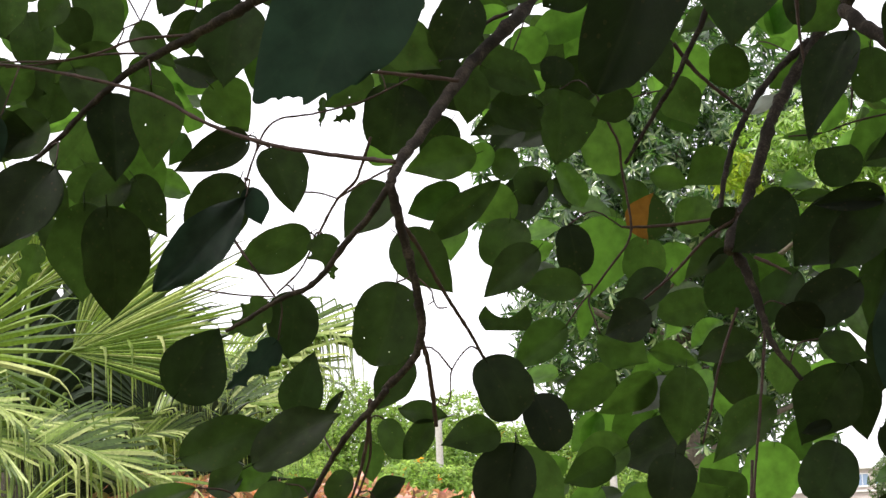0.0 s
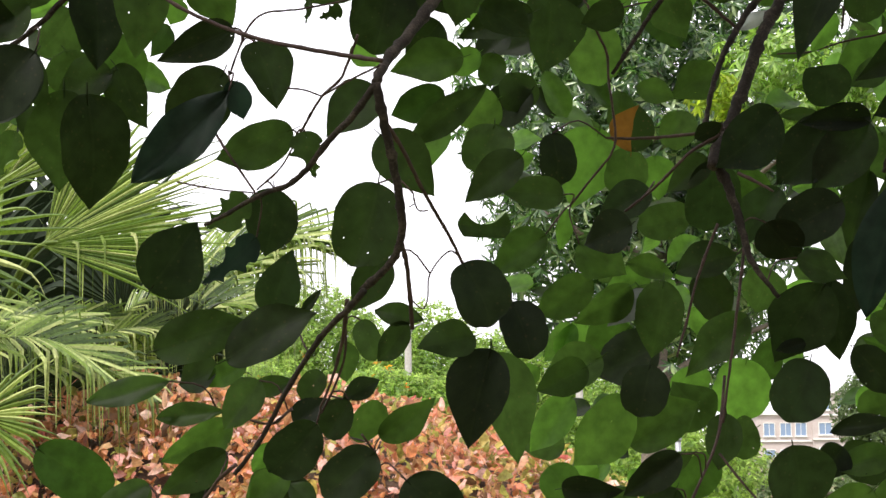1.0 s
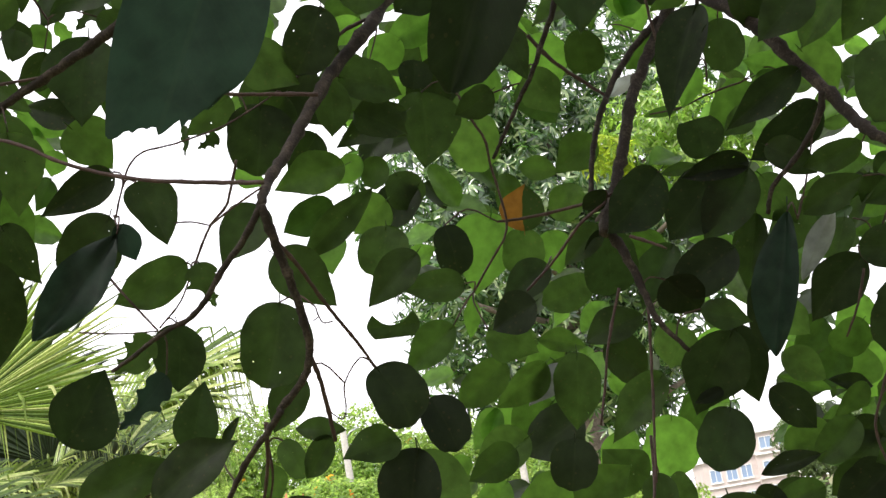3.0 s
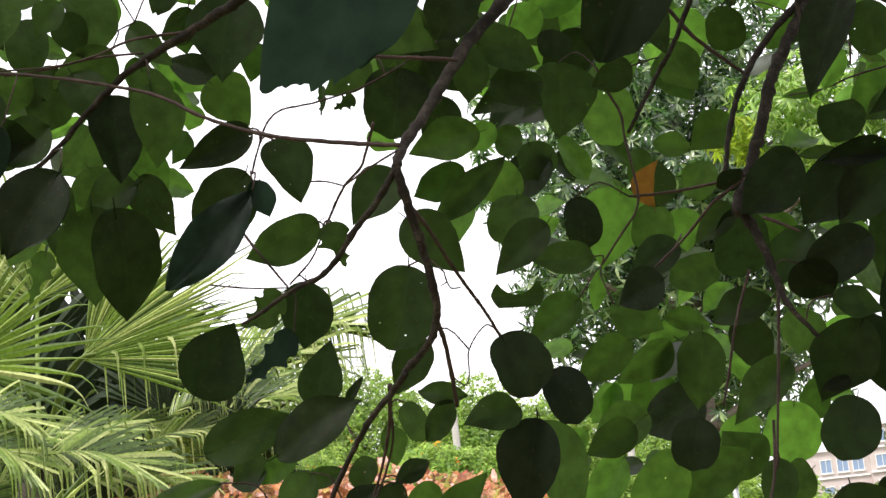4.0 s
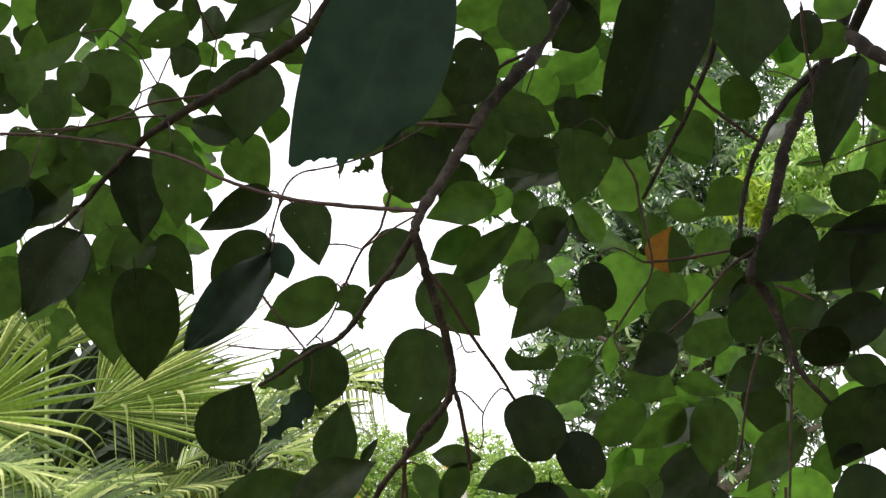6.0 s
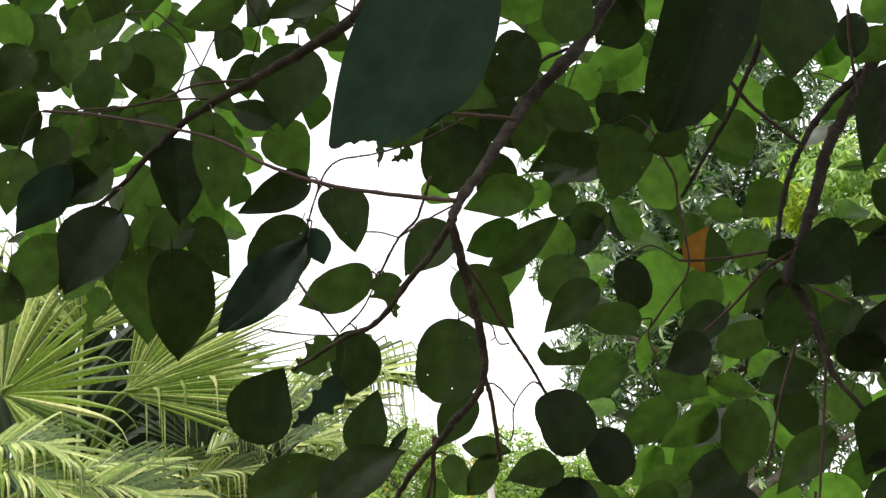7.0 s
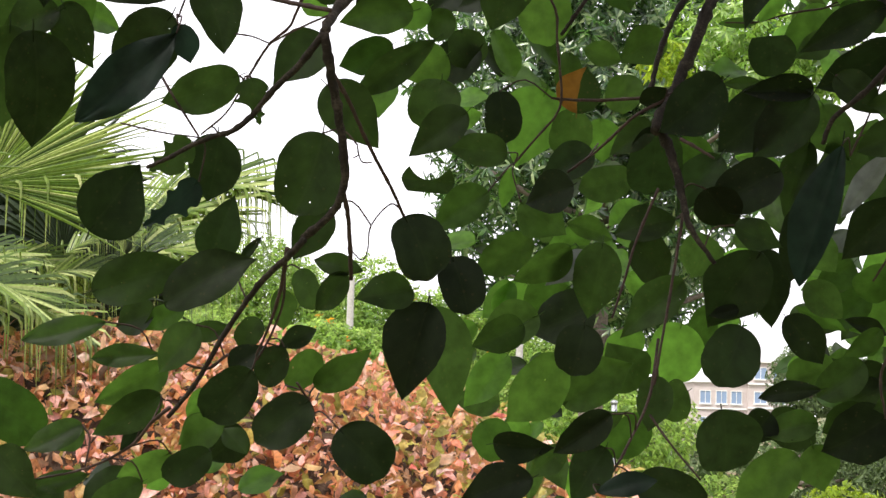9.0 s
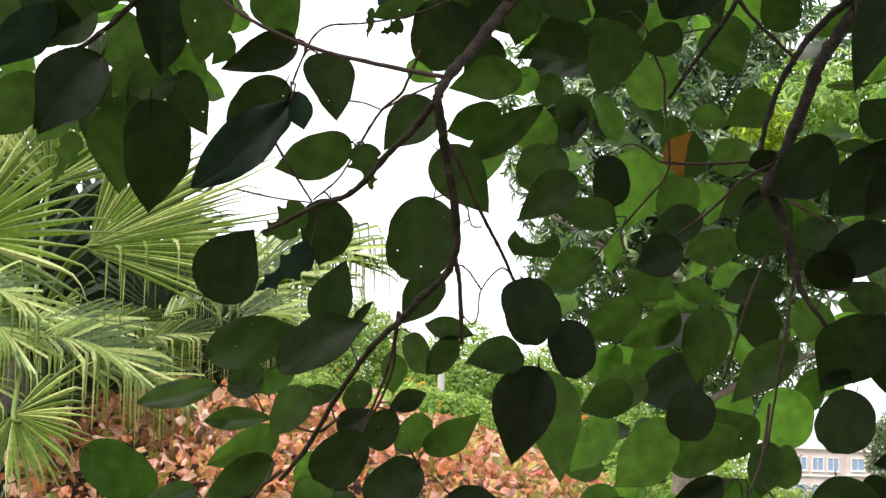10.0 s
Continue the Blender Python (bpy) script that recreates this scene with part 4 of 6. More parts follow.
branch('curl', 0.0010, 0.0010, [(-0.1798, 1.3817, 1.9354), (-0.1759, 1.3956, 1.9560), (-0.1661, 1.4075, 1.9868), (-0.1533, 1.4220, 2.0042), (-0.1340, 1.4384, 2.0119), (-0.1176, 1.4549, 2.0187), (-0.0744, 1.4701, 2.0326), (-0.0403, 1.4843, 2.0518), (-0.0290, 1.5001, 2.0621)])
branch('loop', 0.0008, 0.0007, [(0.0349, 1.4340, 1.7668), (0.0214, 1.4262, 1.7761), (0.0034, 1.4241, 1.7548), (0.0008, 1.4225, 1.7310), (-0.0044, 1.4182, 1.7214), (-0.0154, 1.4104, 1.7306)])
branch('hook', 0.0008, 0.0007, [(-0.0120, 1.3825, 1.8238), (-0.0103, 1.3842, 1.8146), (-0.0065, 1.3854, 1.8083), (0.0018, 1.3854, 1.8084)])
branch('hook_low', 0.0006, 0.0005, [(-0.0103, 1.3842, 1.8146), (-0.0162, 1.3849, 1.8113)])
branch('upper_left', 0.0062, 0.0022, [(-0.1298, 1.3752, 2.1302), (-0.1580, 1.3835, 2.1165), (-0.1808, 1.3909, 2.1072), (-0.2093, 1.3987, 2.0959), (-0.2436, 1.4071, 2.0816), (-0.2725, 1.4149, 2.0702), (-0.3046, 1.4236, 2.0539), (-0.3430, 1.4346, 2.0258), (-0.3733, 1.4453, 1.9993), (-0.4046, 1.4548, 1.9791)])
branch('upper_twig', 0.0020, 0.0013, [(0.0208, 1.2987, 1.9973), (-0.0149, 1.2912, 2.0008), (-0.0394, 1.2841, 2.0024), (-0.0676, 1.2767, 2.0055)])
branch('upper_twig_low', 0.0022, 0.0014, [(0.0838, 1.5070, 2.1331), (0.0554, 1.4835, 2.1140), (0.0181, 1.4632, 2.0779), (0.0017, 1.4396, 2.0594)])
branch('left_twig', 0.0016, 0.0008, [(-0.2320, 1.4037, 2.0874), (-0.2871, 1.4065, 2.0863), (-0.3208, 1.4108, 2.0768), (-0.3655, 1.4145, 2.0710), (-0.4209, 1.4166, 2.0732)])
branch('left_twig_low', 0.0012, 0.0008, [(-0.2782, 1.4163, 2.0749), (-0.3220, 1.4161, 2.0758), (-0.3717, 1.4172, 2.0699), (-0.4157, 1.4177, 2.0675)])
branch('right_main', 0.0074, 0.0058, [(0.4917, 1.7115, 2.2356), (0.4595, 1.6973, 2.1762), (0.4285, 1.6810, 2.1277), (0.4019, 1.6625, 2.0916), (0.3796, 1.6439, 2.0555), (0.3631, 1.6238, 2.0273), (0.3470, 1.6056, 1.9889), (0.3287, 1.5879, 1.9481), (0.3130, 1.5684, 1.9170), (0.2992, 1.5467, 1.8970), (0.2907, 1.5257, 1.8738)])
branch('right_inner', 0.0044, 0.0026, [(0.4329, 1.6879, 2.1454), (0.3992, 1.6703, 2.1155), (0.3673, 1.6534, 2.0818), (0.3456, 1.6360, 2.0509), (0.3275, 1.6184, 2.0211), (0.3126, 1.6012, 1.9894), (0.3009, 1.5845, 1.9548), (0.2905, 1.5682, 1.9180)])
branch('right_inner_low', 0.0018, 0.0013, [(0.2993, 1.5294, 1.9076), (0.2713, 1.5427, 1.8915), (0.2515, 1.5565, 1.8725), (0.2316, 1.5701, 1.8543), (0.2084, 1.5835, 1.8372)])
branch('right_cross', 0.0020, 0.0014, [(0.3081, 1.5480, 1.9171), (0.2815, 1.5587, 1.9146), (0.2475, 1.5691, 1.9129), (0.2132, 1.5792, 1.9136), (0.1906, 1.5888, 1.9166)])
branch('centre_down', 0.0034, 0.0019, [(0.2989, 1.5626, 2.1619), (0.2871, 1.5656, 2.1284), (0.2700, 1.5681, 2.0972), (0.2561, 1.5699, 2.0700), (0.2362, 1.5719, 2.0415), (0.2131, 1.5752, 2.0061), (0.1972, 1.5763, 1.9824)])
branch('twig_link', 0.0024, 0.0018, [(0.2576, 1.5722, 2.1111), (0.2805, 1.5842, 2.0841), (0.3052, 1.5948, 2.0639), (0.3348, 1.6058, 2.0415)])
branch('side_twig', 0.0010, 0.0010, [(0.2777, 1.6874, 2.0943), (0.2517, 1.6877, 2.0929), (0.2203, 1.6890, 2.0860)])
branch('centre_thin', 0.0015, 0.0012, [(0.1716, 1.5629, 2.0531), (0.1804, 1.5654, 2.0267), (0.1910, 1.5675, 2.0020), (0.1924, 1.5701, 1.9749), (0.1967, 1.5733, 1.9448), (0.1992, 1.5764, 1.9149), (0.1939, 1.5775, 1.8959), (0.1779, 1.5787, 1.8763), (0.1518, 1.5822, 1.8444)])
branch('right_low', 0.0056, 0.0022, [(0.2955, 1.5438, 1.8859), (0.3076, 1.5355, 1.8543), (0.3150, 1.5271, 1.8235), (0.3199, 1.5186, 1.7933), (0.3271, 1.5091, 1.7679), (0.3472, 1.5006, 1.7380)])
branch('right_low_side', 0.0020, 0.0012, [(0.3096, 1.4974, 1.8619), (0.3267, 1.4893, 1.8510), (0.3408, 1.4811, 1.8405)])
branch('low_stem', 0.0017, 0.0013, [(0.3253, 1.5509, 1.7946), (0.3192, 1.5479, 1.7568), (0.3122, 1.5464, 1.7111), (0.3039, 1.5458, 1.6605), (0.2965, 1.5441, 1.6161)])
branch('low_stem_b', 0.0016, 0.0012, [(0.2981, 1.5464, 1.8185), (0.2783, 1.5564, 1.7654), (0.2676, 1.5644, 1.7233), (0.2566, 1.5719, 1.6840)])
branch('hang_thin', 0.0020, 0.0014, [(0.3967, 1.5790, 2.1826), (0.3988, 1.5934, 2.1425), (0.4027, 1.6056, 2.1141), (0.4098, 1.6202, 2.0730)])
branch('hang_thin_b', 0.0018, 0.0012, [(0.4543, 1.5875, 2.1378), (0.4579, 1.6063, 2.0923), (0.4558, 1.6258, 2.0435)])
branch('right_lime', 0.0012, 0.0010, [(0.5000, 1.6463, 2.0427), (0.4677, 1.6638, 2.0399), (0.4344, 1.6820, 2.0333), (0.4015, 1.6986, 2.0353)])
branch('right_top', 0.0080, 0.0046, [(0.4434, 1.5715, 2.1408), (0.4529, 1.5426, 2.1133), (0.4677, 1.5131, 2.0857), (0.4814, 1.4847, 2.0529), (0.4997, 1.4577, 2.0087), (0.5167, 1.4309, 1.9648), (0.5275, 1.4038, 1.9265), (0.5308, 1.3750, 1.9023), (0.5448, 1.3455, 1.8751), (0.5596, 1.3175, 1.8392), (0.5799, 1.2878, 1.8088)])
branch('far_stem', 0.0034, 0.0020, [(0.4839, 1.3470, 1.9406), (0.4769, 1.3517, 1.9187), (0.4532, 1.3599, 1.8886), (0.4258, 1.3676, 1.8637), (0.4163, 1.3730, 1.8395)])
branch('far_stem_b', 0.0014, 0.0010, [(0.5057, 1.4042, 1.7786), (0.4952, 1.4110, 1.7475), (0.4794, 1.4180, 1.7182)])
branch('far_stem_c', 0.0016, 0.0012, [(0.5272, 1.4363, 1.6990), (0.5097, 1.4451, 1.6613), (0.4989, 1.4522, 1.6287), (0.5062, 1.4585, 1.5891)])
branch('right_edge', 0.0034, 0.0024, [(0.5687, 1.3067, 1.9393), (0.5818, 1.2965, 1.9495), (0.5991, 1.2855, 1.9616), (0.6298, 1.2720, 1.9787)])
branch('right_edge_b', 0.0026, 0.0020, [(0.5621, 1.2905, 1.9195), (0.5862, 1.2938, 1.9138), (0.6249, 1.2958, 1.9061)])
branch('right_edge_c', 0.0018, 0.0012, [(0.5904, 1.6579, 1.5628), (0.6097, 1.6392, 1.5783), (0.6243, 1.6228, 1.5843), (0.6570, 1.6044, 1.5894)])
branch('right_edge_d', 0.0018, 0.0012, [(0.5788, 1.2900, 1.9114), (0.5736, 1.3014, 1.8800), (0.5688, 1.3113, 1.8561)])
branch('right_edge_e', 0.0012, 0.0009, [(0.4732, 1.4674, 1.8463), (0.4809, 1.4669, 1.8630), (0.4922, 1.4640, 1.8907), (0.5081, 1.4566, 1.9408)])
branch('sky_loop', 0.0008, 0.0007, [(0.5101, 1.4149, 1.8298), (0.5222, 1.4146, 1.8237), (0.5274, 1.4161, 1.8119)])
branch('sky_twig', 0.0009, 0.0008, [(0.5158, 1.4221, 1.7860), (0.5404, 1.4198, 1.7825), (0.5551, 1.4195, 1.7749)])
branch('sky_stem', 0.0012, 0.0010, [(0.5575, 1.4055, 1.8517), (0.5438, 1.4107, 1.8316), (0.5345, 1.4147, 1.8153)])
branch('upper_thin', 0.0016, 0.0012, [(-0.2581, 1.4791, 2.2419), (-0.2523, 1.4952, 2.2160), (-0.2389, 1.5124, 2.1861)])
branch('upper_thin_b', 0.0010, 0.0008, [(-0.3335, 1.4890, 2.1873), (-0.3202, 1.5023, 2.1750), (-0.3048, 1.5197, 2.1447)])
branch('upper_thin_c', 0.0009, 0.0008, [(-0.3013, 1.5007, 2.1380), (-0.3248, 1.5207, 2.1375)])
branch('upper_thin_d', 0.0012, 0.0010, [(-0.1601, 1.4915, 2.1975), (-0.1268, 1.5059, 2.1830), (-0.0978, 1.5172, 2.1817)])
branch('low_side', 0.0016, 0.0010, [(-0.1272, 1.4557, 1.6309), (-0.1491, 1.4676, 1.6170), (-0.1802, 1.4762, 1.6252), (-0.2006, 1.4856, 1.6291)])
branch('low_side_b', 0.0014, 0.0010, [(-0.0767, 1.4436, 1.7205), (-0.0778, 1.4592, 1.6812), (-0.0886, 1.4734, 1.6518), (-0.1018, 1.4868, 1.6273)])
branch('low_side_c', 0.0012, 0.0009, [(-0.0622, 1.4699, 1.6068), (-0.0481, 1.4831, 1.5858), (-0.0438, 1.4955, 1.5697)])
branch('low_tail', 0.0021, 0.0010, [(-0.1780, 1.4411, 1.5792), (-0.1977, 1.4687, 1.5647), (-0.2209, 1.4975, 1.5408), (-0.2680, 1.5275, 1.5166), (-0.3283, 1.5572, 1.5024)])
branch('low_right', 0.0014, 0.0010, [(0.3026, 1.5969, 1.5853), (0.3233, 1.5789, 1.5540), (0.3493, 1.5607, 1.5209)])
branch('low_right_b', 0.0018, 0.0012, [(0.3126, 1.6084, 1.6660), (0.3013, 1.5916, 1.6058), (0.2755, 1.5747, 1.5528), (0.2499, 1.5566, 1.5127)])

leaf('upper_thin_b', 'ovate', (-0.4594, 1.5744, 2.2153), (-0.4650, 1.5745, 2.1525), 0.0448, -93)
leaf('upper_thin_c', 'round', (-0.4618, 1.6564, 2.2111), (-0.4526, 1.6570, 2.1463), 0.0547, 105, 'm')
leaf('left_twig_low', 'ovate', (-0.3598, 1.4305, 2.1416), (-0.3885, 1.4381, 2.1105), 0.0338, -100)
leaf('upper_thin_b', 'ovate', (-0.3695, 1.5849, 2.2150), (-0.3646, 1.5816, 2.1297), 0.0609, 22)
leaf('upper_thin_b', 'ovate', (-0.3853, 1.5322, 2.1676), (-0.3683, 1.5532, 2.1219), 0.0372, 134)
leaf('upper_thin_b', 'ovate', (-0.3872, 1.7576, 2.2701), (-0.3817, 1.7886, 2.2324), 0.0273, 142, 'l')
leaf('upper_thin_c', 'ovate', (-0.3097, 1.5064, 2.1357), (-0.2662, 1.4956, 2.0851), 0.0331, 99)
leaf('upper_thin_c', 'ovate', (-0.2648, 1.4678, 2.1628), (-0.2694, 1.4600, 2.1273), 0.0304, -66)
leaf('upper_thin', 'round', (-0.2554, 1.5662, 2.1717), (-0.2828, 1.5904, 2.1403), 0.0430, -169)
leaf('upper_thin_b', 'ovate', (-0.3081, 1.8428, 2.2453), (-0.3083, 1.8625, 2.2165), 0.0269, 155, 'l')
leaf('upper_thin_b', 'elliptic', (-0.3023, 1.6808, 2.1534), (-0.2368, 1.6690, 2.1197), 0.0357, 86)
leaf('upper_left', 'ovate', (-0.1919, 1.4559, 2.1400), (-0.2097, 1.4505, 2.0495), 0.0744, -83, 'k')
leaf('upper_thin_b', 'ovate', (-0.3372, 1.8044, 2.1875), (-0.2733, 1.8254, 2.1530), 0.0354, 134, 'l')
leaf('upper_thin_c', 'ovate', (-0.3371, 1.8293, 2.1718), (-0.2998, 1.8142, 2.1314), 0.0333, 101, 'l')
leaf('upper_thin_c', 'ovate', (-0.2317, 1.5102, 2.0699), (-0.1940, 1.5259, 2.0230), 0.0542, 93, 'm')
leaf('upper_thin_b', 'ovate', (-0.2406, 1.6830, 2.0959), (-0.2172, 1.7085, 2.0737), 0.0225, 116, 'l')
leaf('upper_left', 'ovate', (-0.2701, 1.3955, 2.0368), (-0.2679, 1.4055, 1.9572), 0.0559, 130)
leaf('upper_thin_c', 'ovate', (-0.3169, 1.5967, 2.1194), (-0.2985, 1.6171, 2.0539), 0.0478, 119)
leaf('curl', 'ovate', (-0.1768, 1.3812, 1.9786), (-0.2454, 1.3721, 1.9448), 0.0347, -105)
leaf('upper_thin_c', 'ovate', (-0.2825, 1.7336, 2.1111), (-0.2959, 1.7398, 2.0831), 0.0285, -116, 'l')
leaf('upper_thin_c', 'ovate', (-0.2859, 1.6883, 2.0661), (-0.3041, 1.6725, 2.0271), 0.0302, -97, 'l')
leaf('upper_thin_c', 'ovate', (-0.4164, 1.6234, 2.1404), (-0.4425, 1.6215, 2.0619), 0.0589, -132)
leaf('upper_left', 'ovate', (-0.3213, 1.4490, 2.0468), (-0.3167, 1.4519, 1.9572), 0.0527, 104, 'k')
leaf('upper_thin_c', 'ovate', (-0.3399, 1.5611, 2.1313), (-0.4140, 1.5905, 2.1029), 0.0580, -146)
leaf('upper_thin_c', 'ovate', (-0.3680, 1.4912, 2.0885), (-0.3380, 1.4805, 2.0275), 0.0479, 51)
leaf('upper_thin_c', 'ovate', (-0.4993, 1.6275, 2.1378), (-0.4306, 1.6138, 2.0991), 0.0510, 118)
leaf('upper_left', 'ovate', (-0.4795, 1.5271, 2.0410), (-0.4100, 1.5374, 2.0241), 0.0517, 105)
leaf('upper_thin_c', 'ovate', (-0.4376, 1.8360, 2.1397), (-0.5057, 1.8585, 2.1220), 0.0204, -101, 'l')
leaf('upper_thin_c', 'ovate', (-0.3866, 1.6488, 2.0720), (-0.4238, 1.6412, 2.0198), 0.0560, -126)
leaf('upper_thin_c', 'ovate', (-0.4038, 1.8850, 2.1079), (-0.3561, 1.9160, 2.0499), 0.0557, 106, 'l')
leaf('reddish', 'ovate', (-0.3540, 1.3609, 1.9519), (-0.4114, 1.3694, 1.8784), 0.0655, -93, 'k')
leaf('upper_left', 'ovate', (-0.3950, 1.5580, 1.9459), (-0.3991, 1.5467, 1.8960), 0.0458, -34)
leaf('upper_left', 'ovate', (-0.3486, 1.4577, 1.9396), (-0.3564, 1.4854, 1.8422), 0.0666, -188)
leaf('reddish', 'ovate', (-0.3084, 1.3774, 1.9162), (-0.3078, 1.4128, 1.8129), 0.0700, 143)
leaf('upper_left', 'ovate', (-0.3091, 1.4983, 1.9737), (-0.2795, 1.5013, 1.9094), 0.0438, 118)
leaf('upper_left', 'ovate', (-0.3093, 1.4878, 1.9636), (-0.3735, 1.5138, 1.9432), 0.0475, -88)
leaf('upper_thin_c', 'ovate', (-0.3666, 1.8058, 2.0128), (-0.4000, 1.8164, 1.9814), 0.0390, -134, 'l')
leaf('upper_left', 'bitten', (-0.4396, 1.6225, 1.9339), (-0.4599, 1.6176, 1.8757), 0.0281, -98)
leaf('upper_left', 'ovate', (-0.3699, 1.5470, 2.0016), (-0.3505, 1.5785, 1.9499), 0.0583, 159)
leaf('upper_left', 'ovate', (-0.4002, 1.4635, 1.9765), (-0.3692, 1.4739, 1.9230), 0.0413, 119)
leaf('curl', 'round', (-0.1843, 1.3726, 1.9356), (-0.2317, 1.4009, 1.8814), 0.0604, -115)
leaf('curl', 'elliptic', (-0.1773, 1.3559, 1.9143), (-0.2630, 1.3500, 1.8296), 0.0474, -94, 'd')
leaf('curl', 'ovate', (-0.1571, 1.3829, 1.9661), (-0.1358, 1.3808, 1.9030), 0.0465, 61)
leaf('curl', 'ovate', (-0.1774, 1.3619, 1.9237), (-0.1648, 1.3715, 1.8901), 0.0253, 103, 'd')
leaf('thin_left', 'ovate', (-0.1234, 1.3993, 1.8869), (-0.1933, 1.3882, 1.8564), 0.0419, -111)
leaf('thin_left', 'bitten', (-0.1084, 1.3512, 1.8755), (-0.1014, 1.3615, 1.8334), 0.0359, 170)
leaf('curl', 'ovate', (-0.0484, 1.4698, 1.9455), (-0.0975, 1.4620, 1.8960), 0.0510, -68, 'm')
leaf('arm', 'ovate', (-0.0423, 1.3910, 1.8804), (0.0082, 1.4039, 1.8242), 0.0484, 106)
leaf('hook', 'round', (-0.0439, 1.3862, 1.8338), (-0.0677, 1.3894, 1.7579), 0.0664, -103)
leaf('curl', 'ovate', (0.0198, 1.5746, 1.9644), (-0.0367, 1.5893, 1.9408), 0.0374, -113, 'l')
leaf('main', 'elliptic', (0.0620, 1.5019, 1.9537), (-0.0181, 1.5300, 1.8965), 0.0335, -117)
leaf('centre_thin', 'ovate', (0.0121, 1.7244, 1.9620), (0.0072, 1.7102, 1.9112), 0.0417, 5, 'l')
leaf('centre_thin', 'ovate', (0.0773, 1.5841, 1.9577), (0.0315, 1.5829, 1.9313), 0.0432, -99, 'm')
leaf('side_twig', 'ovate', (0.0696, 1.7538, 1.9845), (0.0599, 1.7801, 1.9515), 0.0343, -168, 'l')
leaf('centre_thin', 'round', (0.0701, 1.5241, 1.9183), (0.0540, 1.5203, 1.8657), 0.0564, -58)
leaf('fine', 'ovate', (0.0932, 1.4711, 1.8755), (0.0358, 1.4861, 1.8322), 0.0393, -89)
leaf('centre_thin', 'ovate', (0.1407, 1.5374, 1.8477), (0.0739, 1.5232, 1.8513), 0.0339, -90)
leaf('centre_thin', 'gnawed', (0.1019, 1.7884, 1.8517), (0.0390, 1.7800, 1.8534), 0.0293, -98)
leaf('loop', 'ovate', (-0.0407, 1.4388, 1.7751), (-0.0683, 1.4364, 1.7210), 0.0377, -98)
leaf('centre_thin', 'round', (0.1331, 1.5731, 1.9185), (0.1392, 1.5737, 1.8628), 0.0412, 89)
leaf('side_twig', 'ovate', (0.2055, 1.7628, 1.9631), (0.1700, 1.7810, 1.8711), 0.0773, -98, 'l')
leaf('centre_thin', 'ovate', (0.1150, 1.6261, 1.9763), (0.0595, 1.6442, 1.9340), 0.0506, -84)
leaf('centre_thin', 'round', (0.0941, 1.6191, 1.9947), (0.1043, 1.6232, 1.9528), 0.0499, 90)
leaf('curl', 'ovate', (-0.0658, 1.4898, 2.0690), (-0.1132, 1.4941, 2.0343), 0.0367, -123)
leaf('curl', 'bitten', (-0.0858, 1.5480, 2.0467), (-0.1084, 1.5420, 2.0338), 0.0178, -101)
leaf('curl', 'bitten', (-0.1187, 1.5485, 2.0626), (-0.1226, 1.5397, 2.0271), 0.0096, -23)
leaf('curl', 'round', (-0.0360, 1.4980, 2.0581), (-0.0492, 1.4973, 1.9848), 0.0720, -100)
leaf('upper_twig_low', 'ovate', (-0.0432, 1.4352, 2.1007), (0.0048, 1.4373, 2.0527), 0.0514, 118)
leaf('upper_twig_low', 'round', (0.0384, 1.4345, 2.1282), (0.0064, 1.4310, 2.0622), 0.0550, -101)
leaf('main', 'ovate', (-0.0285, 1.8459, 2.2759), (-0.0211, 1.8346, 2.2400), 0.0233, 50, 'l')
leaf('upper_thin_d', 'ovate', (-0.0802, 1.8972, 2.1956), (-0.0686, 1.8800, 2.1686), 0.0218, 48, 'l')
leaf('main', 'ovate', (0.0349, 1.4411, 2.0548), (0.0301, 1.4504, 1.9984), 0.0375, -171)
leaf('side_twig', 'ovate', (-0.0901, 1.8803, 2.0950), (-0.0533, 1.8648, 2.0643), 0.0300, 85, 'l')
leaf('centre_thin', 'ovate', (0.1126, 1.5493, 2.0420), (0.0339, 1.5453, 2.0139), 0.0400, -91)
leaf('side_twig', 'ovate', (0.0866, 1.8264, 2.1378), (0.0463, 1.8444, 2.1274), 0.0190, -96, 'l')
leaf('main', 'ovate', (0.0372, 1.4583, 1.9708), (-0.0346, 1.4571, 1.9567), 0.0428, -94, 'm')
leaf('curl', 'ovate', (0.0569, 1.5508, 1.9996), (0.0216, 1.5586, 1.9788), 0.0275, -101, 'l')
leaf('centre_thin', 'round', (0.0715, 1.5591, 2.0011), (0.0658, 1.5527, 1.9644), 0.0299, -34, 'm')
leaf('centre_thin', 'ovate', (0.1353, 1.5950, 2.0732), (0.1265, 1.6000, 1.9903), 0.0710, -143)
leaf('side_twig', 'ovate', (0.1805, 1.6778, 2.1908), (0.1062, 1.6865, 2.1604), 0.0435, -100, 'l')
leaf('side_twig', 'ovate', (0.1885, 1.7003, 2.1832), (0.1516, 1.6993, 2.1406), 0.0437, -90, 'l')
leaf('main', 'ovate', (0.1270, 1.6549, 2.1569), (0.0827, 1.6621, 2.1266), 0.0439, -123, 'l')
leaf('main', 'ovate', (0.0833, 1.6444, 2.1855), (0.0486, 1.6665, 2.1632), 0.0365, -132, 'l')
leaf('main', 'ovate', (0.0461, 1.4768, 2.0673), (0.1098, 1.4957, 2.0464), 0.0484, 87)
leaf('upper_twig_low', 'ovate', (0.0816, 1.5476, 2.0988), (0.0160, 1.5600, 2.0640), 0.0578, -103)
leaf('main', 'round', (0.1284, 1.5374, 2.0920), (0.1225, 1.5389, 2.0607), 0.0380, -118, 'k')
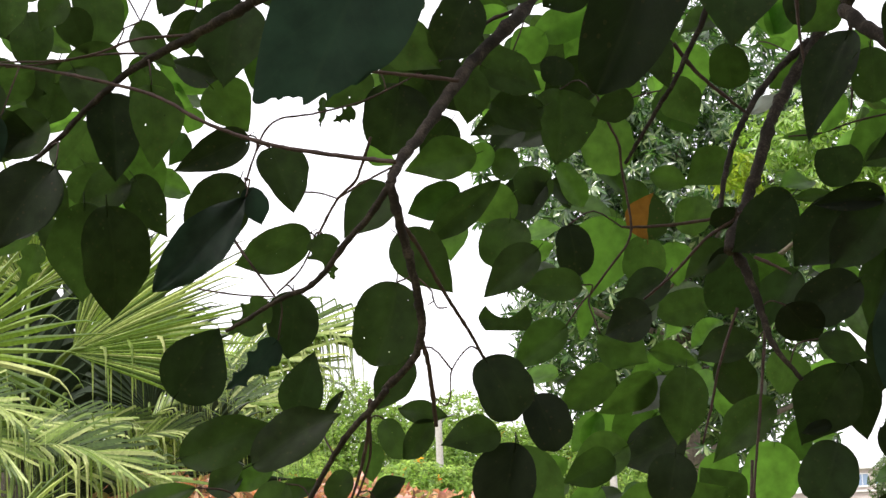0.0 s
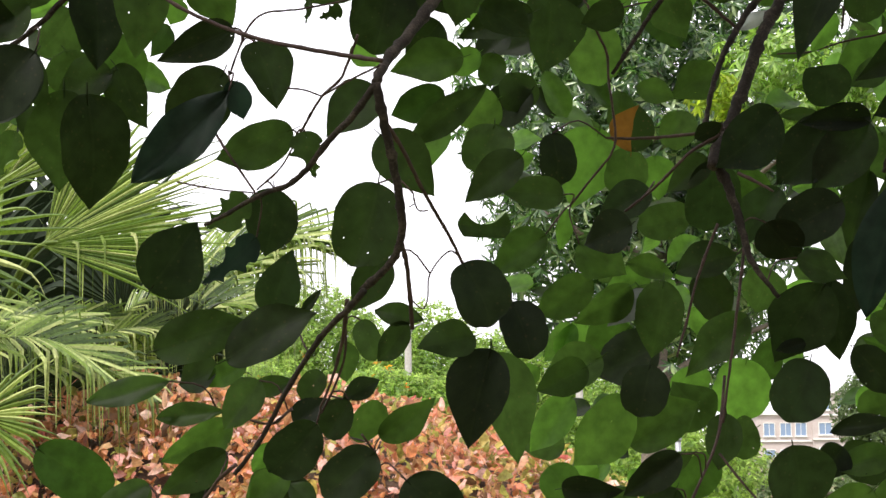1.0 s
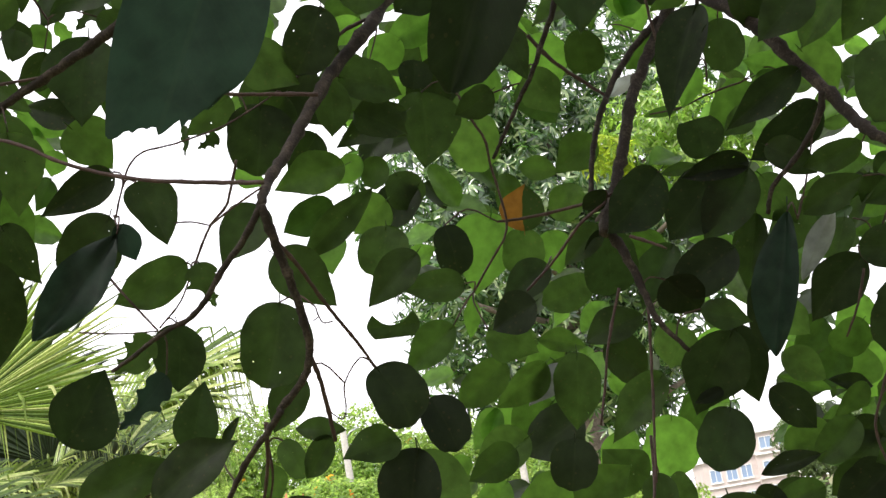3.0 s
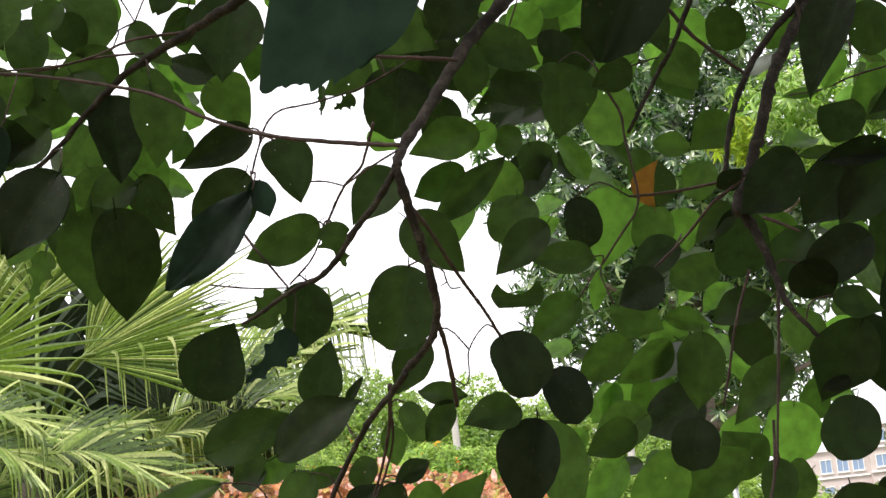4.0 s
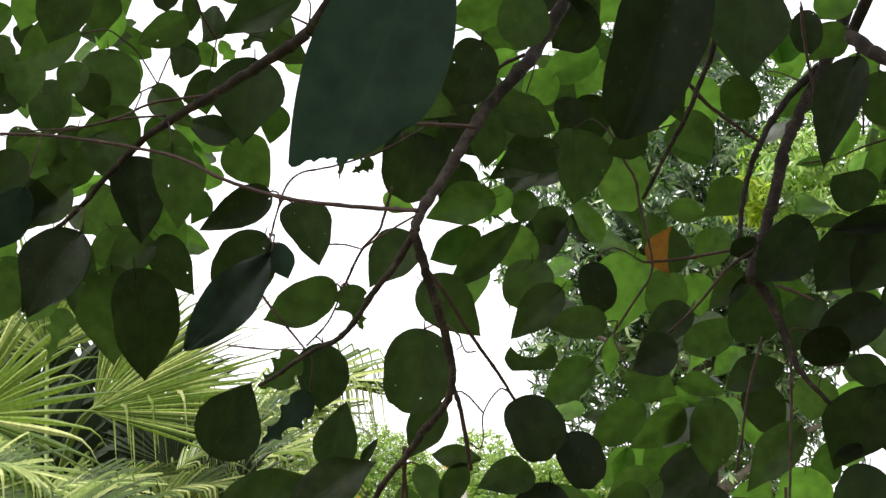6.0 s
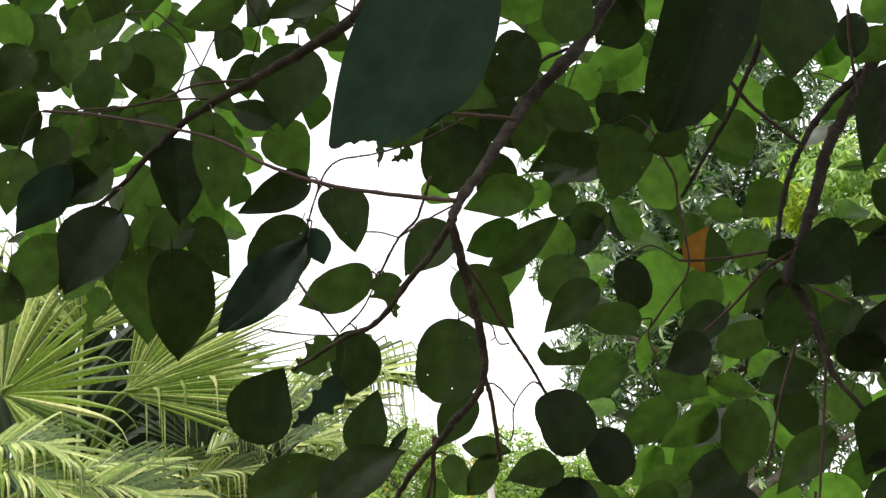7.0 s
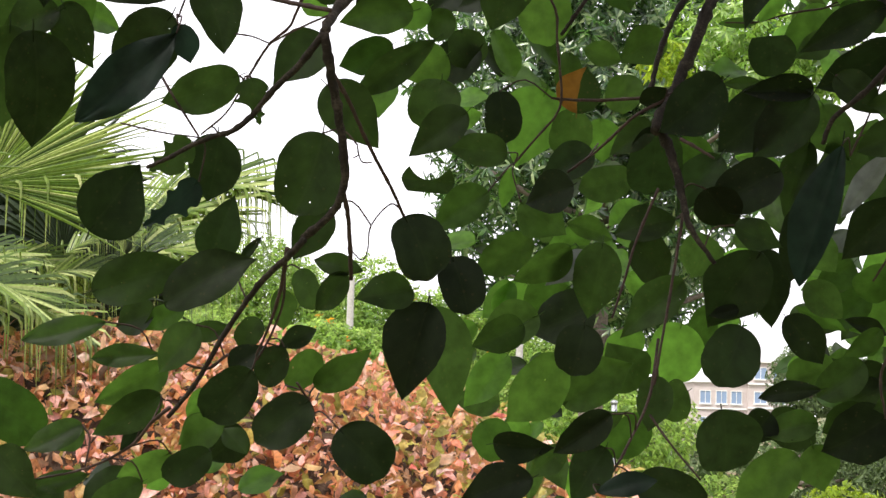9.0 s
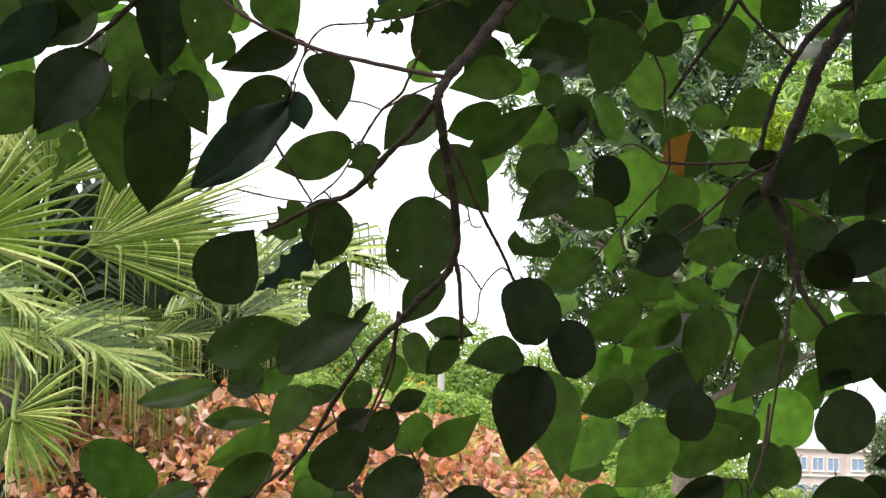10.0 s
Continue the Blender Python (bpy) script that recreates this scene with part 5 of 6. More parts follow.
leaf('side_twig', 'ovate', (0.1783, 1.6460, 2.1182), (0.1209, 1.6769, 2.0838), 0.0513, -121)
leaf('main', 'ovate', (0.0568, 1.5122, 2.0387), (0.1080, 1.5222, 2.0091), 0.0437, 89)
leaf('upper_twig', 'ovate', (0.2290, 1.0494, 2.0126), (0.2135, 1.0476, 1.9369), 0.0599, -83, 'k')
leaf('centre_down', 'round', (0.3235, 1.6195, 2.1244), (0.3297, 1.6508, 2.0789), 0.0456, 186, 'm')
leaf('side_twig', 'ovate', (0.2852, 1.7163, 2.1578), (0.3150, 1.7465, 2.1034), 0.0494, 148, 'l')
leaf('centre_down', 'ovate', (0.2545, 1.5849, 2.0773), (0.2815, 1.6024, 2.0265), 0.0454, 139)
leaf('side_twig', 'ovate', (0.2818, 1.7933, 2.1317), (0.3063, 1.7838, 2.0639), 0.0576, 102, 'l')
leaf('twig_link', 'ovate', (0.2287, 1.5435, 2.1142), (0.2430, 1.5397, 2.0534), 0.0360, 96)
leaf('right_main', 'elliptic', (0.4730, 1.8218, 2.1737), (0.4161, 1.8360, 2.1325), 0.0389, -124, 'l')
leaf('right_main', 'ovate', (0.4979, 1.8256, 2.1826), (0.4418, 1.8299, 2.1353), 0.0381, -93, 'l')
leaf('right_top', 'ovate', (0.4440, 1.5622, 2.1154), (0.3863, 1.5625, 1.9965), 0.0548, -58, 'k')
leaf('right_lime', 'elliptic', (0.4683, 1.8134, 2.0664), (0.4227, 1.8207, 2.0662), 0.0150, -82, 'l')
leaf('hang_thin_b', 'ovate', (0.4561, 1.6520, 2.0706), (0.4354, 1.6786, 2.0316), 0.0255, -124, 'l')
leaf('right_lime', 'elliptic', (0.3804, 1.7928, 2.0898), (0.4214, 1.7833, 2.1107), 0.0190, 84, 's')
leaf('hang_thin', 'round', (0.4093, 1.6210, 2.1927), (0.4119, 1.6243, 2.1422), 0.0394, 179)
leaf('right_main', 'ovate', (0.4267, 1.8101, 2.2360), (0.4434, 1.8278, 2.1749), 0.0423, 148, 'l')
leaf('right_inner', 'elliptic', (0.3767, 1.6987, 2.1503), (0.4118, 1.7086, 2.1520), 0.0162, 135, 'l')
leaf('right_top', 'round', (0.4564, 1.5334, 2.0857), (0.4589, 1.5499, 2.0296), 0.0513, -147)
leaf('right_lime', 'ovate', (0.5319, 1.7048, 2.0557), (0.4641, 1.6955, 1.9982), 0.0521, -80, 'l')
leaf('right_top', 'ovate', (0.4693, 1.5325, 1.9798), (0.4327, 1.5138, 1.9547), 0.0290, -78)
leaf('right_main', 'heart', (0.4135, 1.5534, 1.9849), (0.4191, 1.5653, 1.9442), 0.0506, 160, 'k')
leaf('side_twig', 'round', (0.1804, 1.6549, 2.0595), (0.1938, 1.6447, 1.9886), 0.0617, 62, 'm')
leaf('centre_thin', 'ovate', (0.2014, 1.5155, 2.0402), (0.1598, 1.5206, 2.0194), 0.0350, -125)
leaf('right_lime', 'ovate', (0.3345, 1.7047, 2.0186), (0.2807, 1.7051, 1.9852), 0.0454, -99, 'm')
leaf('right_inner', 'elliptic', (0.2830, 1.7029, 1.9859), (0.2404, 1.7101, 2.0015), 0.0310, -86, 'm')
leaf('side_twig', 'round', (0.2326, 1.7627, 2.0077), (0.2245, 1.7559, 1.9594), 0.0360, -72, 'm')
leaf('right_cross', 'ovate', (0.2284, 1.6709, 1.9175), (0.2368, 1.6595, 1.9688), 0.0503, 124, 'y')
leaf('right_inner', 'round', (0.2907, 1.7207, 1.9749), (0.2853, 1.7086, 1.9269), 0.0458, 0, 'm')
leaf('right_inner_low', 'elliptic', (0.3002, 1.5232, 1.9181), (0.2749, 1.5372, 1.9045), 0.0245, -128)
leaf('right_cross', 'ovate', (0.3597, 1.5271, 1.9292), (0.2925, 1.5143, 1.8710), 0.0574, -95, 'k')
leaf('right_main', 'elliptic', (0.4232, 1.6145, 1.9498), (0.3817, 1.6164, 1.9459), 0.0148, -93)
leaf('right_edge_e', 'ovate', (0.4658, 1.5675, 1.9352), (0.3887, 1.5640, 1.9265), 0.0293, -86)
leaf('right_edge_e', 'ovate', (0.4620, 1.5575, 1.9253), (0.4063, 1.5885, 1.8602), 0.0576, -92, 'k')
leaf('right_main', 'ovate', (0.4314, 1.5810, 1.9319), (0.3725, 1.6029, 1.8680), 0.0624, -100, 'k')
leaf('right_cross', 'round', (0.2307, 1.7146, 1.9299), (0.2254, 1.7325, 1.8780), 0.0516, -167)
leaf('right_lime', 'ovate', (0.2860, 1.8681, 1.9507), (0.2903, 1.8771, 1.8956), 0.0451, 162, 'l')
leaf('right_main', 'ovate', (0.2945, 1.5692, 1.8920), (0.2502, 1.5643, 1.8548), 0.0307, -82)
leaf('right_low', 'round', (0.2977, 1.5630, 1.8859), (0.2984, 1.5989, 1.8161), 0.0610, -184, 'k')
leaf('right_inner_low', 'ovate', (0.2416, 1.6274, 1.8685), (0.1828, 1.6359, 1.8354), 0.0426, -75, 'k')
leaf('right_inner_low', 'round', (0.2961, 1.6921, 1.8514), (0.2345, 1.6764, 1.8340), 0.0416, -90)
leaf('right_inner_low', 'ovate', (0.2067, 1.5249, 1.8154), (0.1591, 1.5519, 1.7982), 0.0441, -89, 'k')
leaf('right_edge_e', 'round', (0.4214, 1.5303, 1.8400), (0.3575, 1.5405, 1.8050), 0.0541, -90, 'k')
leaf('right_low', 'ovate', (0.3720, 1.5841, 1.8611), (0.3254, 1.5860, 1.7975), 0.0442, -79, 'k')
leaf('right_lime', 'ovate', (0.3768, 1.8217, 1.9207), (0.4212, 1.8296, 1.8838), 0.0447, 135, 'l')
leaf('right_edge_e', 'ovate', (0.4624, 1.5696, 1.8771), (0.4403, 1.5911, 1.7917), 0.0377, -100)
leaf('right_low', 'ovate', (0.3437, 1.5306, 1.8169), (0.3786, 1.5481, 1.7772), 0.0484, 144)
leaf('forkleft', 'ovate', (-0.2508, 1.3885, 1.7362), (-0.2067, 1.3976, 1.8003), 0.0646, 111, 'k')
leaf('spine_low', 'bitten', (-0.1621, 1.3877, 1.8216), (-0.2001, 1.3837, 1.7924), 0.0322, -101)
leaf('cross', 'ovate', (-0.1418, 1.4159, 1.8347), (-0.1522, 1.4381, 1.7731), 0.0510, -145, 'k')
leaf('spine_low', 'bitten', (-0.1560, 1.3996, 1.7867), (-0.2017, 1.3882, 1.7411), 0.0320, -110, 'd')
leaf('trailing', 'ovate', (-0.1457, 1.4227, 1.7166), (-0.1235, 1.4123, 1.7767), 0.0400, 123, 'k')
leaf('trailing', 'elliptic', (-0.1157, 1.4035, 1.7127), (-0.0969, 1.3989, 1.7379), 0.0095, 98)
leaf('forkleft', 'ovate', (-0.2413, 1.3606, 1.6802), (-0.1584, 1.3724, 1.7072), 0.0435, 99)
leaf('trailing', 'ovate', (-0.1775, 1.3578, 1.6722), (-0.0971, 1.3349, 1.7125), 0.0468, 79)
leaf('loop', 'elliptic', (-0.0027, 1.4176, 1.7113), (-0.0494, 1.4287, 1.7222), 0.0232, -74)
leaf('low_side_b', 'round', (-0.0629, 1.4512, 1.7140), (-0.0491, 1.4442, 1.6758), 0.0259, 73)
leaf('stub', 'ovate', (-0.0175, 1.4133, 1.7080), (-0.0470, 1.4430, 1.6735), 0.0259, -114)
leaf('loop', 'ovate', (0.0460, 1.4586, 1.6989), (-0.0086, 1.4371, 1.6893), 0.0398, -62)
leaf('loop', 'round', (0.0350, 1.4390, 1.7668), (0.0629, 1.4404, 1.7075), 0.0613, 71, 'k')
leaf('loop', 'round', (0.0828, 1.4692, 1.7326), (0.1010, 1.4629, 1.6780), 0.0472, 61, 'k')
leaf('loop', 'ovate', (0.0606, 1.4630, 1.6867), (0.0344, 1.4739, 1.5916), 0.0642, -85, 'k')
leaf('loop', 'ovate', (0.0679, 1.5357, 1.6875), (0.0949, 1.5464, 1.5764), 0.0577, 94)
leaf('centre_thin', 'ovate', (0.1251, 1.5830, 1.8134), (0.0645, 1.6008, 1.7731), 0.0426, -79, 'l')
leaf('centre_thin', 'elliptic', (0.1642, 1.7412, 1.8651), (0.1551, 1.7448, 1.8174), 0.0196, -113, 'l')
leaf('right_inner_low', 'ovate', (0.1735, 1.5887, 1.7662), (0.1139, 1.6121, 1.7302), 0.0406, -96, 'm')
leaf('low_stem_b', 'ovate', (0.2208, 1.6372, 1.7639), (0.1616, 1.6666, 1.7265), 0.0382, -126, 'm')
leaf('right_inner_low', 'elliptic', (0.2235, 1.6902, 1.7959), (0.2779, 1.6988, 1.7817), 0.0303, 77, 'm')
leaf('right_inner_low', 'ovate', (0.2718, 1.8337, 1.8029), (0.2158, 1.8600, 1.7781), 0.0357, -98, 'l')
leaf('low_stem', 'elliptic', (0.3274, 1.5978, 1.7930), (0.2616, 1.5895, 1.7747), 0.0432, -71)
leaf('low_stem_b', 'ovate', (0.2391, 1.6402, 1.7597), (0.1968, 1.6653, 1.7217), 0.0294, -112, 's')
leaf('low_stem_b', 'ovate', (0.2520, 1.6127, 1.7670), (0.2393, 1.6374, 1.6846), 0.0506, -138)
leaf('low_stem_b', 'ovate', (0.1965, 1.7124, 1.6934), (0.1245, 1.7186, 1.6632), 0.0540, -68, 'm')
leaf('low_right_b', 'ovate', (0.2494, 1.8538, 1.7375), (0.1904, 1.8686, 1.6921), 0.0634, -122, 'l')
leaf('low_right_b', 'round', (0.2029, 1.9114, 1.7443), (0.1648, 1.9098, 1.7017), 0.0493, -106, 'l')
leaf('low_stem', 'round', (0.2055, 1.4153, 1.6680), (0.1941, 1.4179, 1.6203), 0.0456, -95, 'k')
leaf('low_right_b', 'ovate', (0.3407, 1.6140, 1.7296), (0.2718, 1.6060, 1.6661), 0.0439, -78)
leaf('low_right_b', 'round', (0.3926, 1.8674, 1.6979), (0.3729, 1.8754, 1.6244), 0.0732, -114, 'l')
leaf('low_right_b', 'ovate', (0.3423, 1.8676, 1.6879), (0.2928, 1.8754, 1.6334), 0.0437, -105, 'l')
leaf('right_low', 'round', (0.3804, 1.5183, 1.6768), (0.3541, 1.5175, 1.6168), 0.0578, -76, 'k')
leaf('right_low', 'ovate', (0.4042, 1.5393, 1.7548), (0.3577, 1.5723, 1.6754), 0.0677, -125, 'k')
leaf('low_stem', 'ovate', (0.4226, 1.5940, 1.7655), (0.4345, 1.6167, 1.6793), 0.0511, 180, 'k')
leaf('low_stem', 'ovate', (0.3866, 1.5591, 1.6973), (0.3528, 1.5503, 1.6891), 0.0150, -78)
leaf('right_low', 'ovate', (0.3707, 1.5185, 1.7796), (0.4207, 1.5143, 1.7586), 0.0330, 77)
leaf('low_right_b', 'ovate', (0.1408, 1.9075, 1.6908), (0.1084, 1.9307, 1.6654), 0.0311, -105, 'l')
leaf('right_edge_e', 'ovate', (0.4544, 1.5575, 1.8065), (0.4387, 1.5542, 1.7267), 0.0427, -65)
leaf('centre_thin', 'ovate', (0.1594, 1.5778, 1.8028), (0.2079, 1.5695, 1.7701), 0.0549, 68, 'm')
leaf('low_stem_b', 'ovate', (0.2949, 1.6667, 1.7773), (0.3402, 1.6978, 1.7284), 0.0502, 108)
leaf('low_stem', 'ovate', (0.3919, 1.7367, 1.7938), (0.3748, 1.7375, 1.7430), 0.0534, -98)
leaf('low_right_b', 'ovate', (0.1873, 1.8976, 1.7418), (0.1482, 1.9244, 1.6998), 0.0393, -87, 'l')
leaf('low_side', 'elliptic', (-0.2427, 1.4549, 1.6577), (-0.3196, 1.4488, 1.6386), 0.0282, -76)
leaf('low_side', 'elliptic', (-0.1918, 1.4567, 1.6296), (-0.2600, 1.4744, 1.6234), 0.0229, -87)
leaf('low_side', 'ovate', (-0.1901, 1.5036, 1.6201), (-0.2603, 1.5155, 1.5813), 0.0356, -114, 'm')
leaf('low_tail', 'round', (-0.4399, 1.7567, 1.5951), (-0.3592, 1.7737, 1.5377), 0.0639, 96, 'l')
leaf('low_tail', 'ovate', (-0.1922, 1.4875, 1.5903), (-0.2598, 1.5000, 1.5487), 0.0353, -105)
leaf('low_side', 'ovate', (-0.1864, 1.5910, 1.6797), (-0.2321, 1.6112, 1.6578), 0.0275, -88, 'l')
leaf('low_side', 'ovate', (-0.1581, 1.4553, 1.6576), (-0.1917, 1.4543, 1.6114), 0.0359, -77)
leaf('low_side_b', 'elliptic', (-0.1394, 1.6192, 1.6651), (-0.1911, 1.6034, 1.6530), 0.0226, -89)
leaf('low_side_b', 'round', (-0.1115, 1.6516, 1.6750), (-0.1347, 1.6519, 1.6462), 0.0301, -81)
leaf('low_side_b', 'elliptic', (-0.0814, 1.4825, 1.6410), (-0.0460, 1.4853, 1.6598), 0.0237, 68)
leaf('low_side_b', 'ovate', (-0.0815, 1.4560, 1.6949), (-0.0777, 1.4841, 1.6564), 0.0250, 151)
leaf('low_side_c', 'round', (-0.0739, 1.4994, 1.6039), (-0.0400, 1.5177, 1.6348), 0.0347, 95, 'm')
leaf('low_side_c', 'ovate', (-0.0465, 1.5104, 1.6034), (0.0089, 1.5066, 1.6412), 0.0333, 108, 'm')
leaf('droop', 'round', (-0.1035, 1.4459, 1.6166), (-0.1498, 1.4762, 1.5703), 0.0483, -118, 'k')
leaf('low_side_c', 'round', (-0.0496, 1.4717, 1.5901), (-0.0980, 1.4580, 1.5502), 0.0476, -74)
leaf('low_side_b', 'ovate', (-0.1381, 1.6152, 1.6187), (-0.1011, 1.6134, 1.6461), 0.0322, 73)
leaf('low_side', 'ovate', (-0.1377, 1.5455, 1.5700), (-0.1837, 1.5659, 1.5398), 0.0356, -112)
leaf('low_side_b', 'round', (-0.0748, 1.4826, 1.6390), (-0.0984, 1.4928, 1.6046), 0.0353, -91)
leaf('low_tail', 'ovate', (-0.2753, 1.5477, 1.5571), (-0.3137, 1.5622, 1.5363), 0.0292, -116)
leaf('low_tail', 'ovate', (-0.1743, 1.7680, 1.5998), (-0.2002, 1.7828, 1.5665), 0.0270, -132, 'l')
leaf('low_side', 'ovate', (-0.2181, 1.6089, 1.6796), (-0.2625, 1.6337, 1.6614), 0.0393, -84)
leaf('low_right_b', 'ovate', (0.1718, 1.8061, 1.6510), (0.1213, 1.8208, 1.5884), 0.0469, -74, 'l')
leaf('low_stem_b', 'ovate', (0.1763, 1.6800, 1.6808), (0.1194, 1.6748, 1.6538), 0.0396, -89, 'm')
leaf('low_right_b', 'ovate', (0.2188, 1.6699, 1.6450), (0.1576, 1.6579, 1.5724), 0.0617, -98, 'm')
leaf('low_right', 'ovate', (0.2269, 1.7209, 1.5940), (0.3032, 1.7066, 1.6428), 0.0540, 80, 'm')
leaf('low_right_b', 'ovate', (0.3147, 1.6163, 1.6269), (0.3044, 1.6160, 1.5679), 0.0389, -65)
leaf('low_right_b', 'elliptic', (0.2672, 1.5502, 1.5870), (0.2111, 1.5673, 1.5644), 0.0306, -119)
leaf('low_stem', 'round', (0.3580, 1.5096, 1.5934), (0.3668, 1.5316, 1.5312), 0.0715, 148, 'k')
leaf('low_right', 'ovate', (0.2070, 1.8532, 1.5686), (0.1447, 1.8329, 1.5455), 0.0340, -88, 'l')
leaf('low_right', 'ovate', (0.4307, 1.5951, 1.5914), (0.4041, 1.6006, 1.5615), 0.0359, -99)
leaf('low_tail', 'ovate', (-0.1294, 1.7068, 1.5575), (-0.1647, 1.7012, 1.5194), 0.0461, -104)
leaf('low_side_c', 'ovate', (0.0186, 1.6129, 1.5557), (-0.0283, 1.6270, 1.5420), 0.0301, -83)
leaf('right_top', 'ovate', (0.5208, 1.4320, 2.0733), (0.4617, 1.4260, 2.0245), 0.0487, -80)
leaf('right_top', 'ovate', (0.5663, 1.4635, 2.0836), (0.5207, 1.4828, 2.0242), 0.0490, -76)
leaf('right_top', 'ovate', (0.4618, 1.4599, 2.1135), (0.4780, 1.4932, 2.0524), 0.0417, 147)
leaf('right_lime', 'ovate', (0.5578, 1.6326, 2.0491), (0.5005, 1.6235, 2.0609), 0.0364, -116, 'l')
leaf('right_lime', 'elliptic', (0.5357, 1.6120, 2.0399), (0.5059, 1.6161, 2.0231), 0.0260, -71, 'l')
leaf('right_top', 'ovate', (0.4995, 1.4389, 1.9907), (0.4185, 1.4558, 1.9440), 0.0371, -108, 'k')
leaf('right_edge_e', 'ovate', (0.5252, 1.4814, 1.9639), (0.4549, 1.5174, 1.9202), 0.0519, -129, 'k')
leaf('right_edge_b', 'round', (0.4965, 1.2020, 1.9405), (0.4875, 1.1965, 1.8675), 0.0664, -39)
leaf('right_lime', 'ovate', (0.6667, 1.5892, 1.9562), (0.6232, 1.5796, 1.9190), 0.0375, -101, 'l')
leaf('right_lime', 'ovate', (0.5485, 1.5692, 2.0502), (0.5894, 1.5861, 1.9993), 0.0515, 107, 'm')
leaf('right_lime', 'ovate', (0.6463, 1.6551, 2.0990), (0.6052, 1.6686, 2.0786), 0.0352, -128, 'l')
leaf('right_top', 'ovate', (0.5938, 1.4253, 2.0695), (0.5523, 1.4445, 2.0143), 0.0472, -114)
leaf('right_lime', 'ovate', (0.7224, 1.6354, 2.1117), (0.6775, 1.6688, 2.0776), 0.0430, -136, 'l')
leaf('right_lime', 'ovate', (0.7391, 1.5797, 2.1035), (0.6922, 1.6077, 2.0654), 0.0478, -106)
leaf('right_top', 'round', (0.6438, 1.4157, 2.0103), (0.6348, 1.4354, 1.9332), 0.0482, -132)
leaf('right_top', 'ovate', (0.5264, 1.3909, 1.8966), (0.4727, 1.4192, 1.8871), 0.0282, -113)
leaf('sky_stem', 'elliptic', (0.5227, 1.3974, 1.8656), (0.4660, 1.4272, 1.8436), 0.0356, -100)
leaf('right_edge_e', 'elliptic', (0.5140, 1.4718, 1.8529), (0.4652, 1.4687, 1.7866), 0.0242, -72, 's')
leaf('sky_stem', 'ovate', (0.6083, 1.4039, 1.8763), (0.5198, 1.4032, 1.8399), 0.0439, -107, 'k')
leaf('right_lime', 'ovate', (0.6550, 1.6815, 1.8937), (0.6259, 1.7115, 1.8776), 0.0213, -106, 'l')
leaf('sky_twig', 'ovate', (0.5105, 1.4195, 1.8022), (0.5814, 1.4145, 1.7878), 0.0434, 105, 'k')
leaf('sky_stem', 'ovate', (0.6343, 1.4476, 1.8353), (0.5613, 1.4658, 1.8150), 0.0370, -89)
leaf('right_edge_e', 'ovate', (0.5711, 1.6115, 1.8651), (0.5429, 1.6141, 1.8072), 0.0370, -58)
leaf('sky_twig', 'ovate', (0.5282, 1.4645, 1.8001), (0.4722, 1.4904, 1.7446), 0.0506, -102, 'k')
leaf('sky_twig', 'round', (0.5526, 1.3800, 1.7563), (0.5082, 1.3810, 1.6902), 0.0802, -92, 'k')
leaf('sky_twig', 'ovate', (0.6183, 1.4374, 1.7729), (0.5836, 1.4607, 1.7174), 0.0431, -126)
leaf('right_edge_e', 'elliptic', (0.4512, 1.4251, 1.8484), (0.4120, 1.4404, 1.7141), 0.0467, -79, 'd')
leaf('right_edge_c', 'ovate', (0.6312, 1.7614, 1.7888), (0.5891, 1.7808, 1.7594), 0.0440, -118, 'l')
leaf('right_edge_c', 'round', (0.6015, 1.7133, 1.7597), (0.5706, 1.7428, 1.7296), 0.0454, -123, 'l')
leaf('right_low', 'ovate', (0.4490, 1.5331, 1.7236), (0.4966, 1.5543, 1.6884), 0.0345, 115)
leaf('right_edge_c', 'elliptic', (0.4980, 1.7455, 1.7152), (0.5579, 1.7394, 1.6891), 0.0193, 83, 'l')
leaf('right_edge_c', 'round', (0.5940, 1.7690, 1.7365), (0.5603, 1.8005, 1.7028), 0.0433, -98, 'l')
leaf('far_stem_c', 'elliptic', (0.4899, 1.5338, 1.6885), (0.5421, 1.5521, 1.6761), 0.0198, 86)
leaf('far_stem_c', 'ovate', (0.5203, 1.5110, 1.6775), (0.4864, 1.5263, 1.6487), 0.0239, -118, 'm')
leaf('right_low', 'ovate', (0.4328, 1.5492, 1.6905), (0.4754, 1.5567, 1.6424), 0.0386, 101)
leaf('far_stem_c', 'round', (0.5159, 1.4009, 1.6533), (0.4955, 1.3972, 1.6180), 0.0376, -61, 'k')
leaf('right_edge_c', 'round', (0.5057, 1.6120, 1.6433), (0.4509, 1.6012, 1.6305), 0.0396, -76, 'm')
leaf('far_stem_c', 'round', (0.5165, 1.5557, 1.6463), (0.4689, 1.5552, 1.6088), 0.0404, -75, 'm')
leaf('far_stem_c', 'elliptic', (0.4579, 1.5090, 1.6162), (0.3976, 1.5205, 1.6072), 0.0229, -72)
leaf('right_edge_c', 'ovate', (0.5640, 1.6241, 1.6249), (0.5085, 1.6140, 1.5926), 0.0379, -63)
leaf('right_edge_c', 'round', (0.4694, 1.6350, 1.5964), (0.4608, 1.6551, 1.5536), 0.0585, -121)
leaf('far_stem_c', 'round', (0.5884, 1.5221, 1.6753), (0.5417, 1.5482, 1.6614), 0.0415, -119, 'm')
leaf('far_stem_c', 'ovate', (0.5454, 1.4871, 1.6132), (0.5096, 1.5055, 1.5985), 0.0290, -83, 'm')
leaf('far_stem_c', 'ovate', (0.5902, 1.4878, 1.6266), (0.5559, 1.5106, 1.5808), 0.0404, -124)
